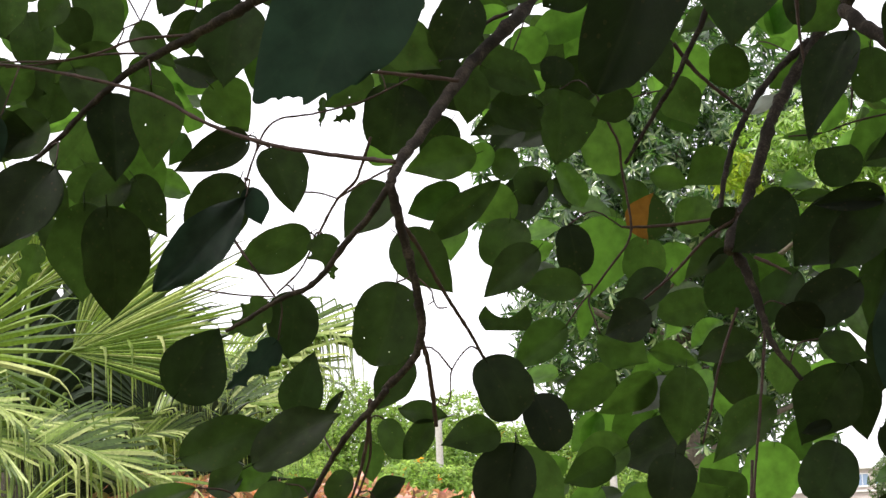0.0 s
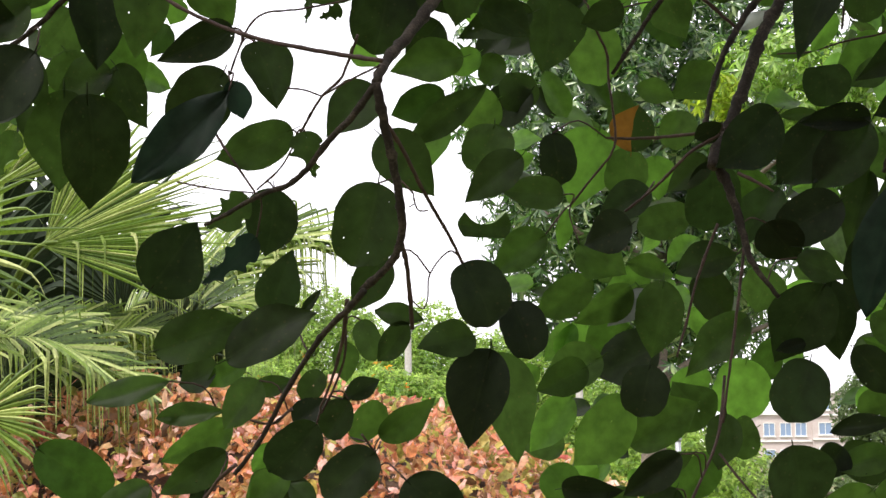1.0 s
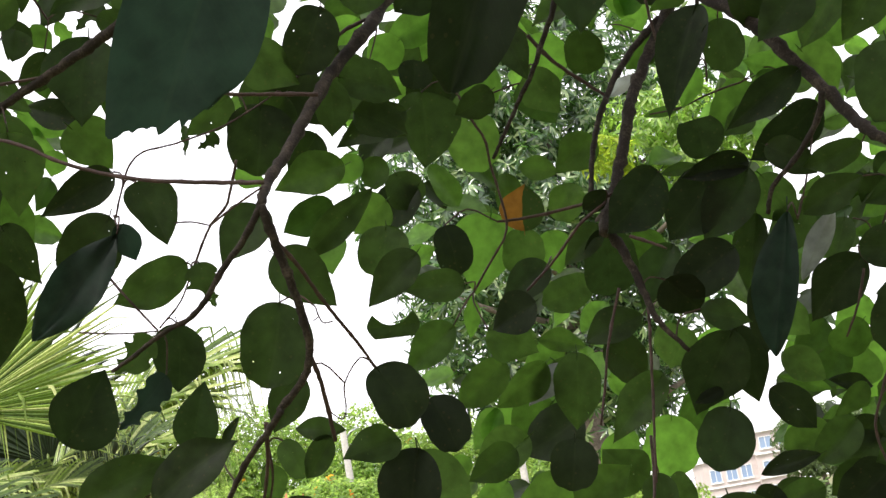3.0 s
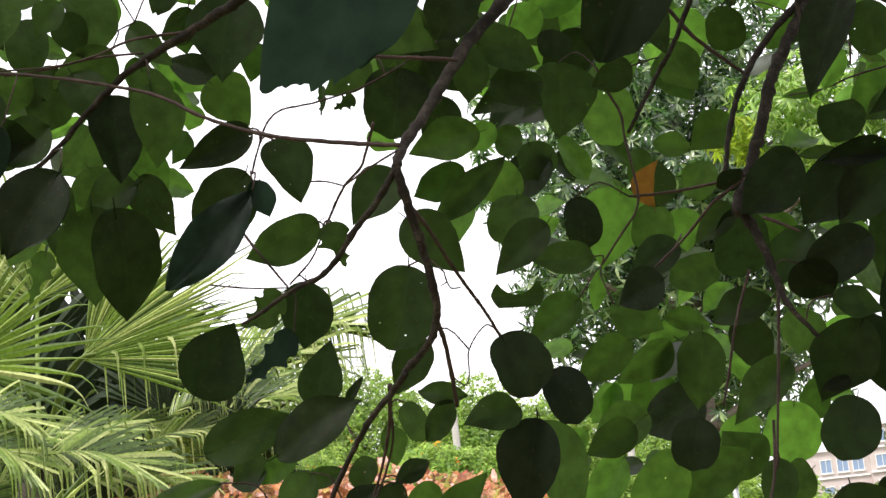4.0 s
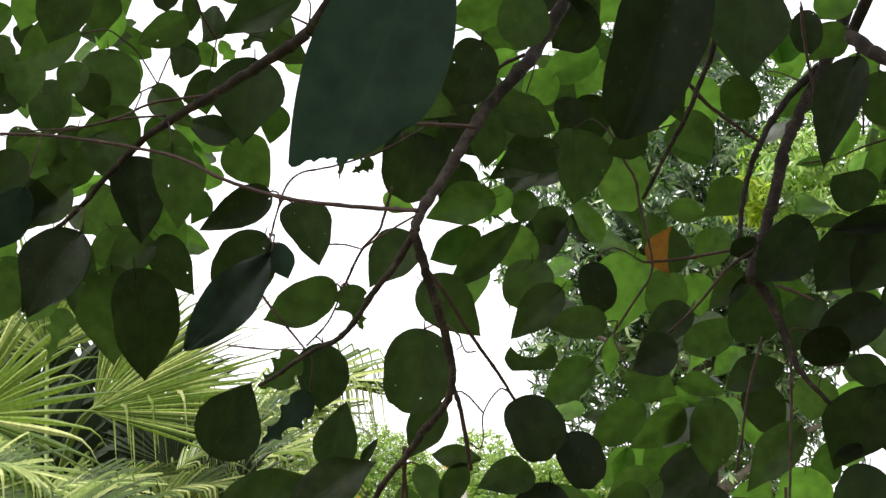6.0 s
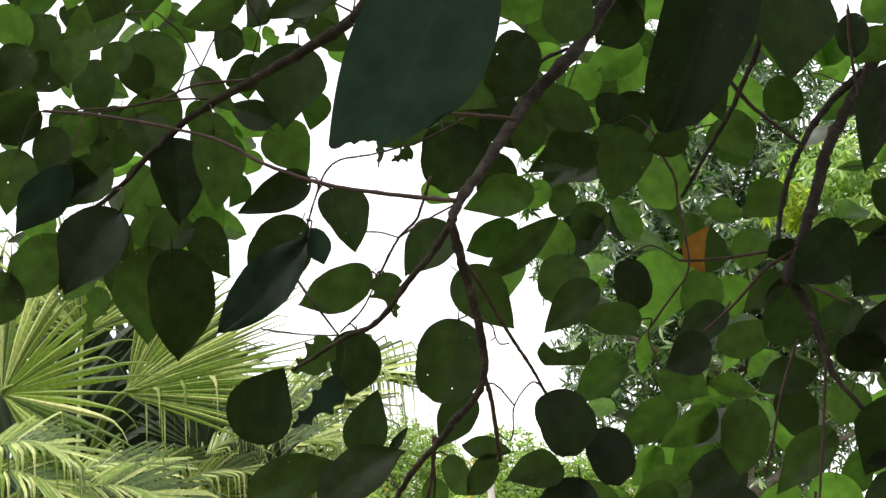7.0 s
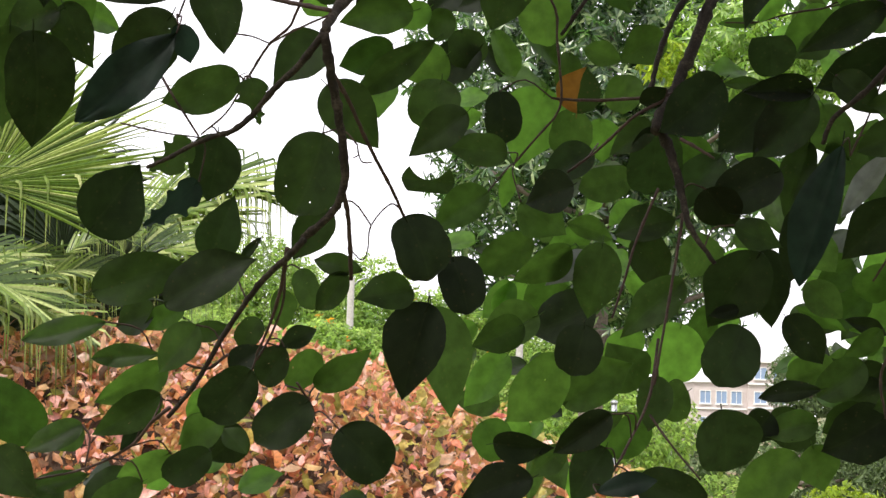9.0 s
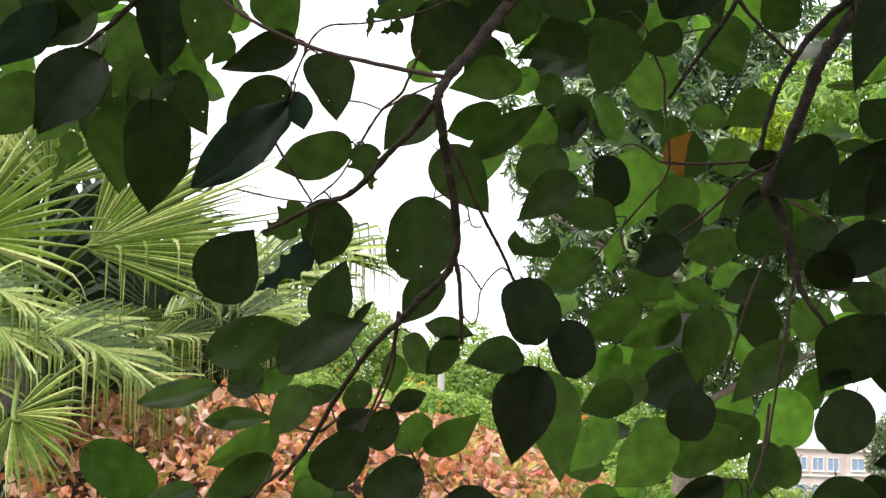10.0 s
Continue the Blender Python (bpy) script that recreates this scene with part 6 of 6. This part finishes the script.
leaf('right_edge_c', 'ovate', (0.6400, 1.8322, 1.7352), (0.5913, 1.8325, 1.6933), 0.0592, -78, 'l')
leaf('far_stem_c', 'ovate', (0.5923, 1.4307, 1.6656), (0.5562, 1.4641, 1.6261), 0.0453, -126, 'm')
leaf('far_stem_c', 'ovate', (0.6359, 1.5236, 1.7002), (0.5999, 1.5169, 1.6626), 0.0390, -43, 'm')
leaf('right_edge_c', 'ovate', (0.5366, 1.6032, 1.5980), (0.4943, 1.6260, 1.5717), 0.0405, -99, 'm')
leaf('far_stem_c', 'ovate', (0.5421, 1.5429, 1.5887), (0.5131, 1.5592, 1.5627), 0.0398, -124, 'm')
leaf('right_edge_c', 'ovate', (0.7314, 1.8102, 1.6137), (0.6672, 1.8136, 1.5467), 0.0425, -64, 'l')
leaf('right_edge_e', 'ovate', (0.4467, 1.4317, 1.9178), (0.4929, 1.4311, 1.8828), 0.0357, 91)
leaf('right_edge_e', 'ovate', (0.4804, 1.5823, 1.9201), (0.5111, 1.5919, 1.8609), 0.0546, 150)
leaf('right_edge_e', 'ovate', (0.7186, 1.5649, 1.9389), (0.6765, 1.5956, 1.8995), 0.0447, -116)
leaf('right_edge_c', 'ovate', (0.7151, 1.6219, 1.8415), (0.6781, 1.6362, 1.7964), 0.0385, -97)
leaf('upper_thin_b', 'ovate', (-0.5002, 1.6614, 2.3074), (-0.5511, 1.6703, 2.2735), 0.0373, -108, 'l')
leaf('upper_thin_b', 'round', (-0.4989, 1.6082, 2.2524), (-0.5118, 1.6164, 2.2064), 0.0516, -115)
leaf('upper_thin_b', 'round', (-0.5032, 1.5160, 2.2273), (-0.5224, 1.5433, 2.1893), 0.0513, -145, 'm')
leaf('upper_thin_b', 'ovate', (-0.3741, 1.4804, 2.1939), (-0.4506, 1.5034, 2.1798), 0.0559, -91, 'm')
leaf('upper_thin_b', 'ovate', (-0.3569, 1.3881, 2.2240), (-0.3877, 1.3988, 2.1546), 0.0525, -129)
leaf('upper_thin_b', 'ovate', (-0.3748, 1.5851, 2.2940), (-0.3832, 1.6038, 2.2322), 0.0490, -185)
leaf('upper_thin_b', 'ovate', (-0.3708, 1.6515, 2.2916), (-0.4013, 1.6754, 2.2460), 0.0319, -139, 'l')
leaf('upper_thin_b', 'ovate', (-0.3762, 1.6766, 2.3313), (-0.3677, 1.6748, 2.2847), 0.0277, 56, 'l')
leaf('upper_thin', 'ovate', (-0.2547, 1.4370, 2.1839), (-0.3094, 1.4472, 2.1641), 0.0355, -131)
leaf('upper_thin', 'round', (-0.3049, 1.6197, 2.3125), (-0.3093, 1.6132, 2.2656), 0.0357, -28)
leaf('upper_thin', 'elliptic', (-0.2684, 1.5292, 2.2556), (-0.2694, 1.5442, 2.2093), 0.0209, 155)
leaf('upper_thin', 'ovate', (-0.2840, 1.5931, 2.2215), (-0.2994, 1.6022, 2.1808), 0.0352, -160)
leaf('upper_thin', 'ovate', (-0.2773, 1.6374, 2.2308), (-0.2620, 1.6628, 2.2072), 0.0267, 152, 'l')
leaf('upper_thin', 'bitten', (-0.2786, 1.8123, 2.2973), (-0.2538, 1.8353, 2.2633), 0.0210, 146, 'l')
leaf('upper_left', 'ovate', (-0.1347, 1.3898, 2.1777), (-0.2200, 1.4025, 2.1488), 0.0418, -105, 'k')
leaf('upper_thin', 'bitten', (-0.1920, 1.6050, 2.2306), (-0.2254, 1.6036, 2.2052), 0.0279, -92)
leaf('upper_thin', 'round', (-0.2071, 1.4636, 2.2365), (-0.2189, 1.4923, 2.2139), 0.0295, -163)
leaf('upper_thin_d', 'ovate', (-0.1912, 1.5325, 2.1892), (-0.1453, 1.5548, 2.1641), 0.0307, 111)
leaf('upper_thin', 'ovate', (-0.1780, 1.6777, 2.2241), (-0.1708, 1.7060, 2.2022), 0.0244, 148, 'l')
leaf('upper_thin', 'ovate', (-0.1942, 1.6514, 2.1520), (-0.2081, 1.6659, 2.1103), 0.0337, -146, 'l')
leaf('upper_thin_d', 'ovate', (-0.0893, 1.7664, 2.3229), (-0.1426, 1.7750, 2.2996), 0.0457, -88, 'l')
leaf('upper_thin_b', 'ovate', (-0.4789, 1.6004, 2.1937), (-0.5167, 1.5869, 2.1560), 0.0475, -91)
leaf('left_twig', 'ovate', (-0.5408, 1.5590, 2.1620), (-0.4927, 1.5647, 2.1337), 0.0542, 118)
leaf('left_twig', 'round', (-0.5002, 1.4941, 2.1106), (-0.4948, 1.4997, 2.0649), 0.0562, 131)
leaf('upper_thin_c', 'ovate', (-0.4201, 1.5318, 2.1001), (-0.4792, 1.5443, 2.0843), 0.0396, -138)
leaf('upper_thin_b', 'ovate', (-0.4412, 1.3951, 2.2206), (-0.4749, 1.4086, 2.1874), 0.0339, -128)
leaf('upper_thin_b', 'ovate', (-0.5013, 1.7639, 2.3836), (-0.5187, 1.7671, 2.3189), 0.0432, -131, 'l')
leaf('upper_twig_low', 'round', (0.0885, 1.4601, 2.1868), (0.0747, 1.4528, 2.1220), 0.0553, -76)
leaf('main', 'ovate', (0.0804, 1.6912, 2.2753), (0.0125, 1.6856, 2.2440), 0.0540, -131, 'l')
leaf('main', 'ovate', (0.0558, 1.8013, 2.2711), (0.0939, 1.8039, 2.2262), 0.0423, 133, 'l')
leaf('main', 'ovate', (0.1318, 1.6182, 2.2580), (0.1078, 1.6182, 2.2129), 0.0540, -77)
leaf('side_twig', 'ovate', (0.2304, 1.7935, 2.3043), (0.1968, 1.7952, 2.2678), 0.0441, -117, 'l')
leaf('side_twig', 'ovate', (0.2753, 1.7967, 2.2633), (0.2187, 1.8025, 2.2265), 0.0456, -83, 'l')
leaf('right_main', 'round', (0.4349, 1.7975, 2.2487), (0.4186, 1.8208, 2.1992), 0.0566, -108, 'l')
leaf('right_main', 'ovate', (0.4674, 1.6667, 2.1832), (0.4201, 1.6706, 2.1496), 0.0417, -105, 'm')
leaf('right_main', 'ovate', (0.3346, 1.7376, 2.2492), (0.3727, 1.7798, 2.1736), 0.0482, 144, 'l')
leaf('right_main', 'round', (0.4800, 1.6727, 2.2370), (0.4419, 1.6725, 2.1991), 0.0495, -71, 'l')
leaf('reddish', 'torn', (-0.0079, 0.6651, 1.9077), (-0.0644, 0.6704, 1.7888), 0.0653, -105, 'd')
leaf('reddish', 'round', (0.1206, 0.7193, 1.9106), (0.0800, 0.7344, 1.8144), 0.0480, -115, 'k')
leaf('upper_twig_low', 'ovate', (0.0190, 1.5240, 2.1002), (-0.0261, 1.5517, 2.0554), 0.0555, -114)
leaf('curl', 'ovate', (-0.0007, 1.5854, 2.1022), (0.0481, 1.5933, 2.0470), 0.0500, 121)
leaf('main', 'ovate', (0.0090, 1.6202, 2.1639), (0.0580, 1.6323, 2.1327), 0.0474, 135)
leaf('curl', 'ovate', (-0.0476, 1.5751, 2.1126), (-0.0196, 1.5977, 2.0673), 0.0498, 119)
leaf('side_twig', 'ovate', (0.1550, 1.7170, 2.1767), (0.1074, 1.7347, 2.1430), 0.0604, -107)
leaf('side_twig', 'ovate', (0.2542, 1.8838, 2.1832), (0.2064, 1.8745, 2.1300), 0.0610, -107, 'l')
leaf('reddish', 'ovate', (-0.4730, 1.4336, 2.0408), (-0.4888, 1.4394, 1.9749), 0.0448, -115)
leaf('reddish', 'ovate', (-0.4097, 1.3807, 2.0062), (-0.4661, 1.4049, 1.9438), 0.0460, -154, 'd')
leaf('upper_left', 'ovate', (-0.4057, 1.5341, 2.0470), (-0.4629, 1.5361, 2.0131), 0.0500, -93)
leaf('upper_left', 'ovate', (-0.3649, 1.4063, 1.9611), (-0.4238, 1.4002, 1.8894), 0.0540, -92, 'k')
leaf('upper_left', 'ovate', (-0.4330, 1.4467, 1.9495), (-0.4962, 1.4601, 1.8932), 0.0524, -122)
leaf('left_twig', 'ovate', (-0.4430, 1.4765, 2.0731), (-0.4686, 1.4827, 2.0302), 0.0411, -101)
leaf('left_twig', 'ovate', (-0.4662, 1.4644, 2.1044), (-0.5155, 1.4790, 2.0729), 0.0423, -136)
leaf('upper_thin_b', 'ovate', (-0.4897, 1.5082, 2.1776), (-0.5186, 1.5116, 2.1297), 0.0488, -94)
leaf('left_twig', 'ovate', (-0.5282, 1.4989, 2.1688), (-0.5457, 1.5228, 2.1216), 0.0529, -189)
leaf('reddish', 'ovate', (-0.5038, 1.4234, 2.0246), (-0.5331, 1.4531, 1.9642), 0.0501, -150)
leaf('upper_thin_c', 'ovate', (-0.5635, 1.7317, 2.0653), (-0.5296, 1.7378, 2.0113), 0.0420, 74, 'l')
leaf('upper_left', 'ovate', (-0.4840, 1.4464, 1.9163), (-0.5230, 1.4705, 1.8649), 0.0502, -132)
leaf('upper_left', 'ovate', (-0.4345, 1.5540, 1.9498), (-0.4629, 1.5543, 1.9080), 0.0362, -98)
leaf('right_edge_c', 'ovate', (0.7082, 1.9250, 1.7387), (0.6557, 1.9304, 1.6804), 0.0749, -107, 'l')
leaf('right_edge_c', 'ovate', (0.7606, 1.9223, 1.6865), (0.7048, 1.9397, 1.6299), 0.0720, -70, 'l')
leaf('right_edge_c', 'ovate', (0.8070, 1.9109, 1.7844), (0.7351, 1.9071, 1.7271), 0.0677, -88, 'l')
leaf('right_edge_c', 'ovate', (0.7155, 1.9524, 1.5979), (0.6540, 1.9498, 1.5560), 0.0688, -69, 'l')
leaf('right_edge_c', 'ovate', (0.6278, 1.9305, 1.7877), (0.5743, 1.9223, 1.7515), 0.0476, -94, 'l')
leaf('right_lime', 'ovate', (0.5089, 1.7327, 1.7961), (0.5397, 1.7271, 1.7534), 0.0437, 117)
leaf('right_lime', 'ovate', (0.8027, 1.7378, 2.1172), (0.7460, 1.7525, 2.0782), 0.0563, -120, 'l')
leaf('right_main', 'ovate', (0.7457, 1.7287, 2.1661), (0.6982, 1.7557, 2.1305), 0.0551, -127, 'l')
leaf('right_edge_c', 'ovate', (0.6538, 1.6304, 1.6193), (0.6362, 1.6427, 1.6734), 0.0467, -97)
leaf('right_edge_e', 'ovate', (0.5276, 1.6098, 1.8883), (0.4819, 1.6185, 1.8376), 0.0544, -114)
leaf('right_edge_c', 'ovate', (0.6022, 1.8358, 1.7391), (0.5569, 1.8375, 1.6885), 0.0434, -68)
leaf('low_tail', 'ovate', (-0.2740, 1.5362, 1.5592), (-0.3300, 1.5264, 1.5330), 0.0279, -72)
leaf('low_tail', 'ovate', (-0.3606, 1.5410, 1.5311), (-0.3156, 1.5330, 1.4854), 0.0498, 95)
leaf('low_tail', 'elliptic', (-0.2708, 1.5646, 1.5093), (-0.3295, 1.5469, 1.4952), 0.0227, -79)
leaf('low_tail', 'elliptic', (-0.2107, 1.5154, 1.5691), (-0.2293, 1.4971, 1.5368), 0.0189, -82, 'k')
leaf('low_tail', 'ovate', (-0.1865, 1.5372, 1.5334), (-0.2438, 1.5623, 1.5034), 0.0334, -127, 'm')
leaf('low_tail', 'round', (-0.1419, 1.4764, 1.5394), (-0.1879, 1.4959, 1.5105), 0.0349, -110, 'k')
leaf('low_side', 'ovate', (-0.1364, 1.5195, 1.5685), (-0.1765, 1.5267, 1.5374), 0.0350, -89, 'm')
leaf('low_tail', 'elliptic', (-0.1374, 1.5475, 1.5597), (-0.1108, 1.5367, 1.5361), 0.0257, 48)
leaf('low_side_c', 'round', (-0.0201, 1.4624, 1.5636), (0.0265, 1.4691, 1.5200), 0.0559, 97, 'k')
leaf('low_tail', 'ovate', (-0.2086, 1.7287, 1.5075), (-0.2363, 1.7384, 1.4850), 0.0216, -126, 'l')
leaf('low_tail', 'ovate', (-0.2122, 1.5331, 1.5052), (-0.2682, 1.5342, 1.4767), 0.0302, -98)
leaf('low_right_b', 'round', (0.1397, 1.7621, 1.5717), (0.1657, 1.7560, 1.5301), 0.0480, 82, 'l')
leaf('low_right_b', 'ovate', (0.1403, 1.6200, 1.5499), (0.2020, 1.5949, 1.5460), 0.0353, 112, 'k')
leaf('low_right_b', 'ovate', (0.1751, 1.5495, 1.5190), (0.1011, 1.5770, 1.4892), 0.0463, -78, 'k')
leaf('low_right_b', 'ovate', (0.2171, 1.6104, 1.5483), (0.1761, 1.6052, 1.5150), 0.0290, -91)
leaf('low_right_b', 'ovate', (0.2526, 1.5399, 1.5854), (0.1971, 1.5654, 1.5439), 0.0333, -100, 'k')
leaf('low_right_b', 'ovate', (0.2491, 1.5493, 1.5511), (0.2155, 1.5639, 1.4931), 0.0436, -88, 'k')
leaf('low_right', 'ovate', (0.3320, 1.7570, 1.5800), (0.2744, 1.7442, 1.5362), 0.0444, -82, 'l')
leaf('low_right', 'ovate', (0.4432, 1.5379, 1.5496), (0.3824, 1.5563, 1.4981), 0.0482, -89, 'm')
leaf('low_right_b', 'round', (0.2837, 1.5589, 1.5203), (0.3539, 1.5486, 1.4922), 0.0502, 105, 'k')
leaf('low_right_b', 'elliptic', (0.2345, 1.5094, 1.5083), (0.2933, 1.5013, 1.5224), 0.0249, 75, 'd')
leaf('far_stem_c', 'ovate', (0.4780, 1.5842, 1.5830), (0.4179, 1.5964, 1.5704), 0.0339, -69, 'm')
leaf('right_edge_c', 'ovate', (0.4742, 1.5912, 1.5592), (0.4899, 1.5944, 1.5101), 0.0485, 92, 'm')
leaf('far_stem_c', 'ovate', (0.5343, 1.5322, 1.5911), (0.4704, 1.5432, 1.5525), 0.0617, -100, 'k')
leaf('right_edge_c', 'ovate', (0.5041, 1.6879, 1.6186), (0.5382, 1.6748, 1.6509), 0.0482, 70)
leaf('right_edge_c', 'ovate', (0.5633, 1.6224, 1.6443), (0.5266, 1.6385, 1.6129), 0.0463, -117)
leaf('low_right_b', 'ovate', (0.2686, 1.7709, 1.7093), (0.1932, 1.7865, 1.6778), 0.0689, -67)
leaf('low_right_b', 'ovate', (0.3304, 1.8335, 1.6136), (0.2930, 1.8259, 1.6692), 0.0634, -115)
leaf('low_right_b', 'ovate', (0.3840, 1.7857, 1.6140), (0.3393, 1.7740, 1.5893), 0.0506, -100)
leaf('right_inner_low', 'ovate', (0.2532, 1.8079, 1.7819), (0.2881, 1.8214, 1.7232), 0.0574, 135)
leaf('main', 'ovate', (0.1759, 1.6356, 2.2275), (0.1260, 1.6662, 2.1931), 0.0617, -106)
leaf('main', 'ovate', (0.1380, 1.6364, 2.2593), (0.1839, 1.6537, 2.2171), 0.0597, 96)
leaf('curl', 'ovate', (-0.0105, 1.5178, 2.0690), (-0.0529, 1.5381, 2.0271), 0.0486, -122)
leaf('curl', 'ovate', (0.0162, 1.5794, 2.0403), (-0.0208, 1.5929, 2.0005), 0.0428, -113)


# limbs that carry the branches
limb([(1.6, -0.7, 2.9), (1.2, 0.4, 2.9), (0.6, 1.1, 2.6), LINES["main"][0]], 0.03, 0.0055)
limb([(1.6, -0.7, 2.9), (1.0, 0.7, 3.0), (0.4, 1.4, 2.8), LINES["upper_left"][0]], 0.03, 0.0055)
limb([(1.65, -0.75, 2.6), (1.3, 0.6, 2.8), (0.8, 1.4, 2.7), LINES["right_top"][0]], 0.03, 0.0065)
limb([(1.65, -0.75, 2.6), (1.8, 0.6, 2.6), (1.5, 1.3, 2.4), LINES["right_edge"][-1]], 0.03, 0.0045)


# ---- the rest of the near crown: leaves behind and overhead ----
def blade_of(kind, seed):
    me = leaf_mesh(kind, seed)
    v = np.array([q.co[:] for q in me.vertices])
    uv = [(0.5, 0.5)] * len(v)
    for lp, d in zip(me.loops, me.uv_layers[0].data):
        uv[lp.vertex_index] = tuple(d.uv)
    fc = [tuple(p.vertices) for p in me.polygons]
    bpy.data.meshes.remove(me)
    return v * np.array([0.62, 1, 1]), fc, uv


def scatter(boxes, seed, blades):
    """Leaves hung at random in boxes (centre, half size, count)."""
    r = random.Random(seed)
    mass = Mass()
    for (cx, cy, cz), (hx, hy, hz), count in boxes:
        for _ in range(count):
            p = Vector((cx + r.uniform(-hx, hx), cy + r.uniform(-hy, hy), cz + r.uniform(-hz, hz)))
            ax = (Vector((r.uniform(-1, 1), r.uniform(-0.6, 0.6), r.uniform(-1.1, 0.25)))).normalized()
            nrm = Vector((r.uniform(-0.6, 0.6), -1 + r.uniform(-0.3, 0.6), r.uniform(-0.2, 0.9)))
            mass.add(r.choice(blades), Matrix.Translation(p) @ turn_to(ax, nrm) @ Matrix.Scale(r.uniform(0.055, 0.085), 4))
    return mass


FULL = [blade_of("ovate", 31), blade_of("elliptic", 32), blade_of("round", 33), blade_of("ovate", 34)]


def overhead(count, seed):
    """The crown above, beside and behind the standing place: uneven, in clumps, with gaps."""
    r = random.Random(seed)
    mass, blades = Mass(), (small_leaf(1, 1, 0.62, 3), small_leaf(2, 1, 0.55, 3))
    k = 0
    while k < count:
        d = any_dir(r)
        ahead = d.y > abs(d.x) * 1.5
        low = 0.56 if ahead else -0.05
        lump = noise.noise(d * 2.3 + Vector((4.0, 1.0, 7.0)))
        if d.z < low + 0.35 * lump or (lump < -0.25 and r.random() < 0.8):
            continue
        reach = 3.1 + 1.5 * lump
        p = Vector((0, 0, 1.6)) + Vector((d.x, d.y, d.z * 0.9)) * (2.05 + max(0.25, reach - 2.05) * r.random())
        if p.z < 0.5 or (ahead and p.z < 1.6 + 0.5 * p.y):
            continue
        mass.add(r.choice(blades), Matrix.Translation(p) @ turn_to(any_dir(r) + Vector((0, 0, -0.4)), any_dir(r) + d) @ Matrix.Scale(r.uniform(0.08, 0.13), 4))
        k += 1
    return mass


for tip in ((-1.8, -0.9, 3.2), (-0.6, -2.2, 3.0), (0.6, 0.4, 3.9), (2.6, 0.9, 2.9), (2.3, -2.0, 3.0), (-1.6, 0.8, 3.6), (-2.3, -0.2, 2.3), (1.0, -2.6, 2.2)):
    start = Vector((1.62, -0.72, 2.75))
    limb([start, start.lerp(Vector(tip), 0.5) + Vector((0, 0, 0.35)), tip], 0.035, 0.008)
tagged(part("foliage", overhead(21000, 6).mesh("foliage"), mat_mass, tree), kind="stuff")
INNER = [
    ((0.21, 2.42, 2.18), (0.07, 0.38, 0.11), 7),
    ((0.30, 2.37, 2.40), (0.11, 0.38, 0.10), 7),
    ((0.38, 2.48, 1.95), (0.11, 0.34, 0.10), 4),
    ((0.62, 2.53, 2.02), (0.11, 0.43, 0.12), 4),
    ((0.55, 2.57, 1.81), (0.16, 0.43, 0.10), 4),
    ((0.95, 2.43, 2.37), (0.16, 0.43, 0.09), 21),
    ((0.97, 2.50, 2.21), (0.14, 0.38, 0.09), 18),
    ((0.90, 2.40, 2.05), (0.15, 0.34, 0.06), 13),
    ((0.89, 2.58, 1.80), (0.17, 0.38, 0.07), 4),
    ((0.91, 2.61, 1.64), (0.13, 0.38, 0.09), 9),
    ((1.16, 2.41, 2.21), (0.16, 0.43, 0.15), 18),
    ((1.14, 2.48, 1.78), (0.16, 0.43, 0.29), 24),
]
INNER += [
    ((0.25, 2.53, 1.75), (0.12, 0.34, 0.11), 3),
    ((-0.62, 2.22, 2.48), (0.19, 0.34, 0.11), 11),
    ((-0.60, 2.23, 2.25), (0.20, 0.38, 0.13), 13),
    ((-0.28, 2.22, 2.53), (0.14, 0.34, 0.06), 6),
    ((0.08, 2.20, 2.49), (0.17, 0.38, 0.07), 8),
    ((0.15, 2.23, 2.32), (0.12, 0.38, 0.08), 7),
    ((-0.64, 2.05, 2.06), (0.09, 0.25, 0.04), 3),
    ((0.35, 2.60, 1.51), (0.15, 0.30, 0.10), 7),
    ((0.57, 2.51, 1.92), (0.16, 0.34, 0.17), 8),
    ((-0.31, 2.00, 1.45), (0.22, 0.26, 0.05), 7),
    ((0.07, 1.98, 1.44), (0.12, 0.26, 0.04), 3),
    ((0.92, 2.30, 2.30), (0.22, 0.38, 0.07), 18),
]
INNER += [
    ((1.01, 2.31, 2.13), (0.12, 0.38, 0.11), 18),
    ((0.94, 2.36, 1.90), (0.18, 0.38, 0.13), 21),
    ((0.95, 2.39, 1.68), (0.15, 0.38, 0.08), 12),
]
tagged(part("foliage", scatter(INNER, 8, FULL).mesh("foliage"), mat_mass, tree), kind="stuff")
tagged(part("foliage", scatter(INNER, 9, FULL).mesh("foliage"), mat_mass_lit, tree), kind="stuff")
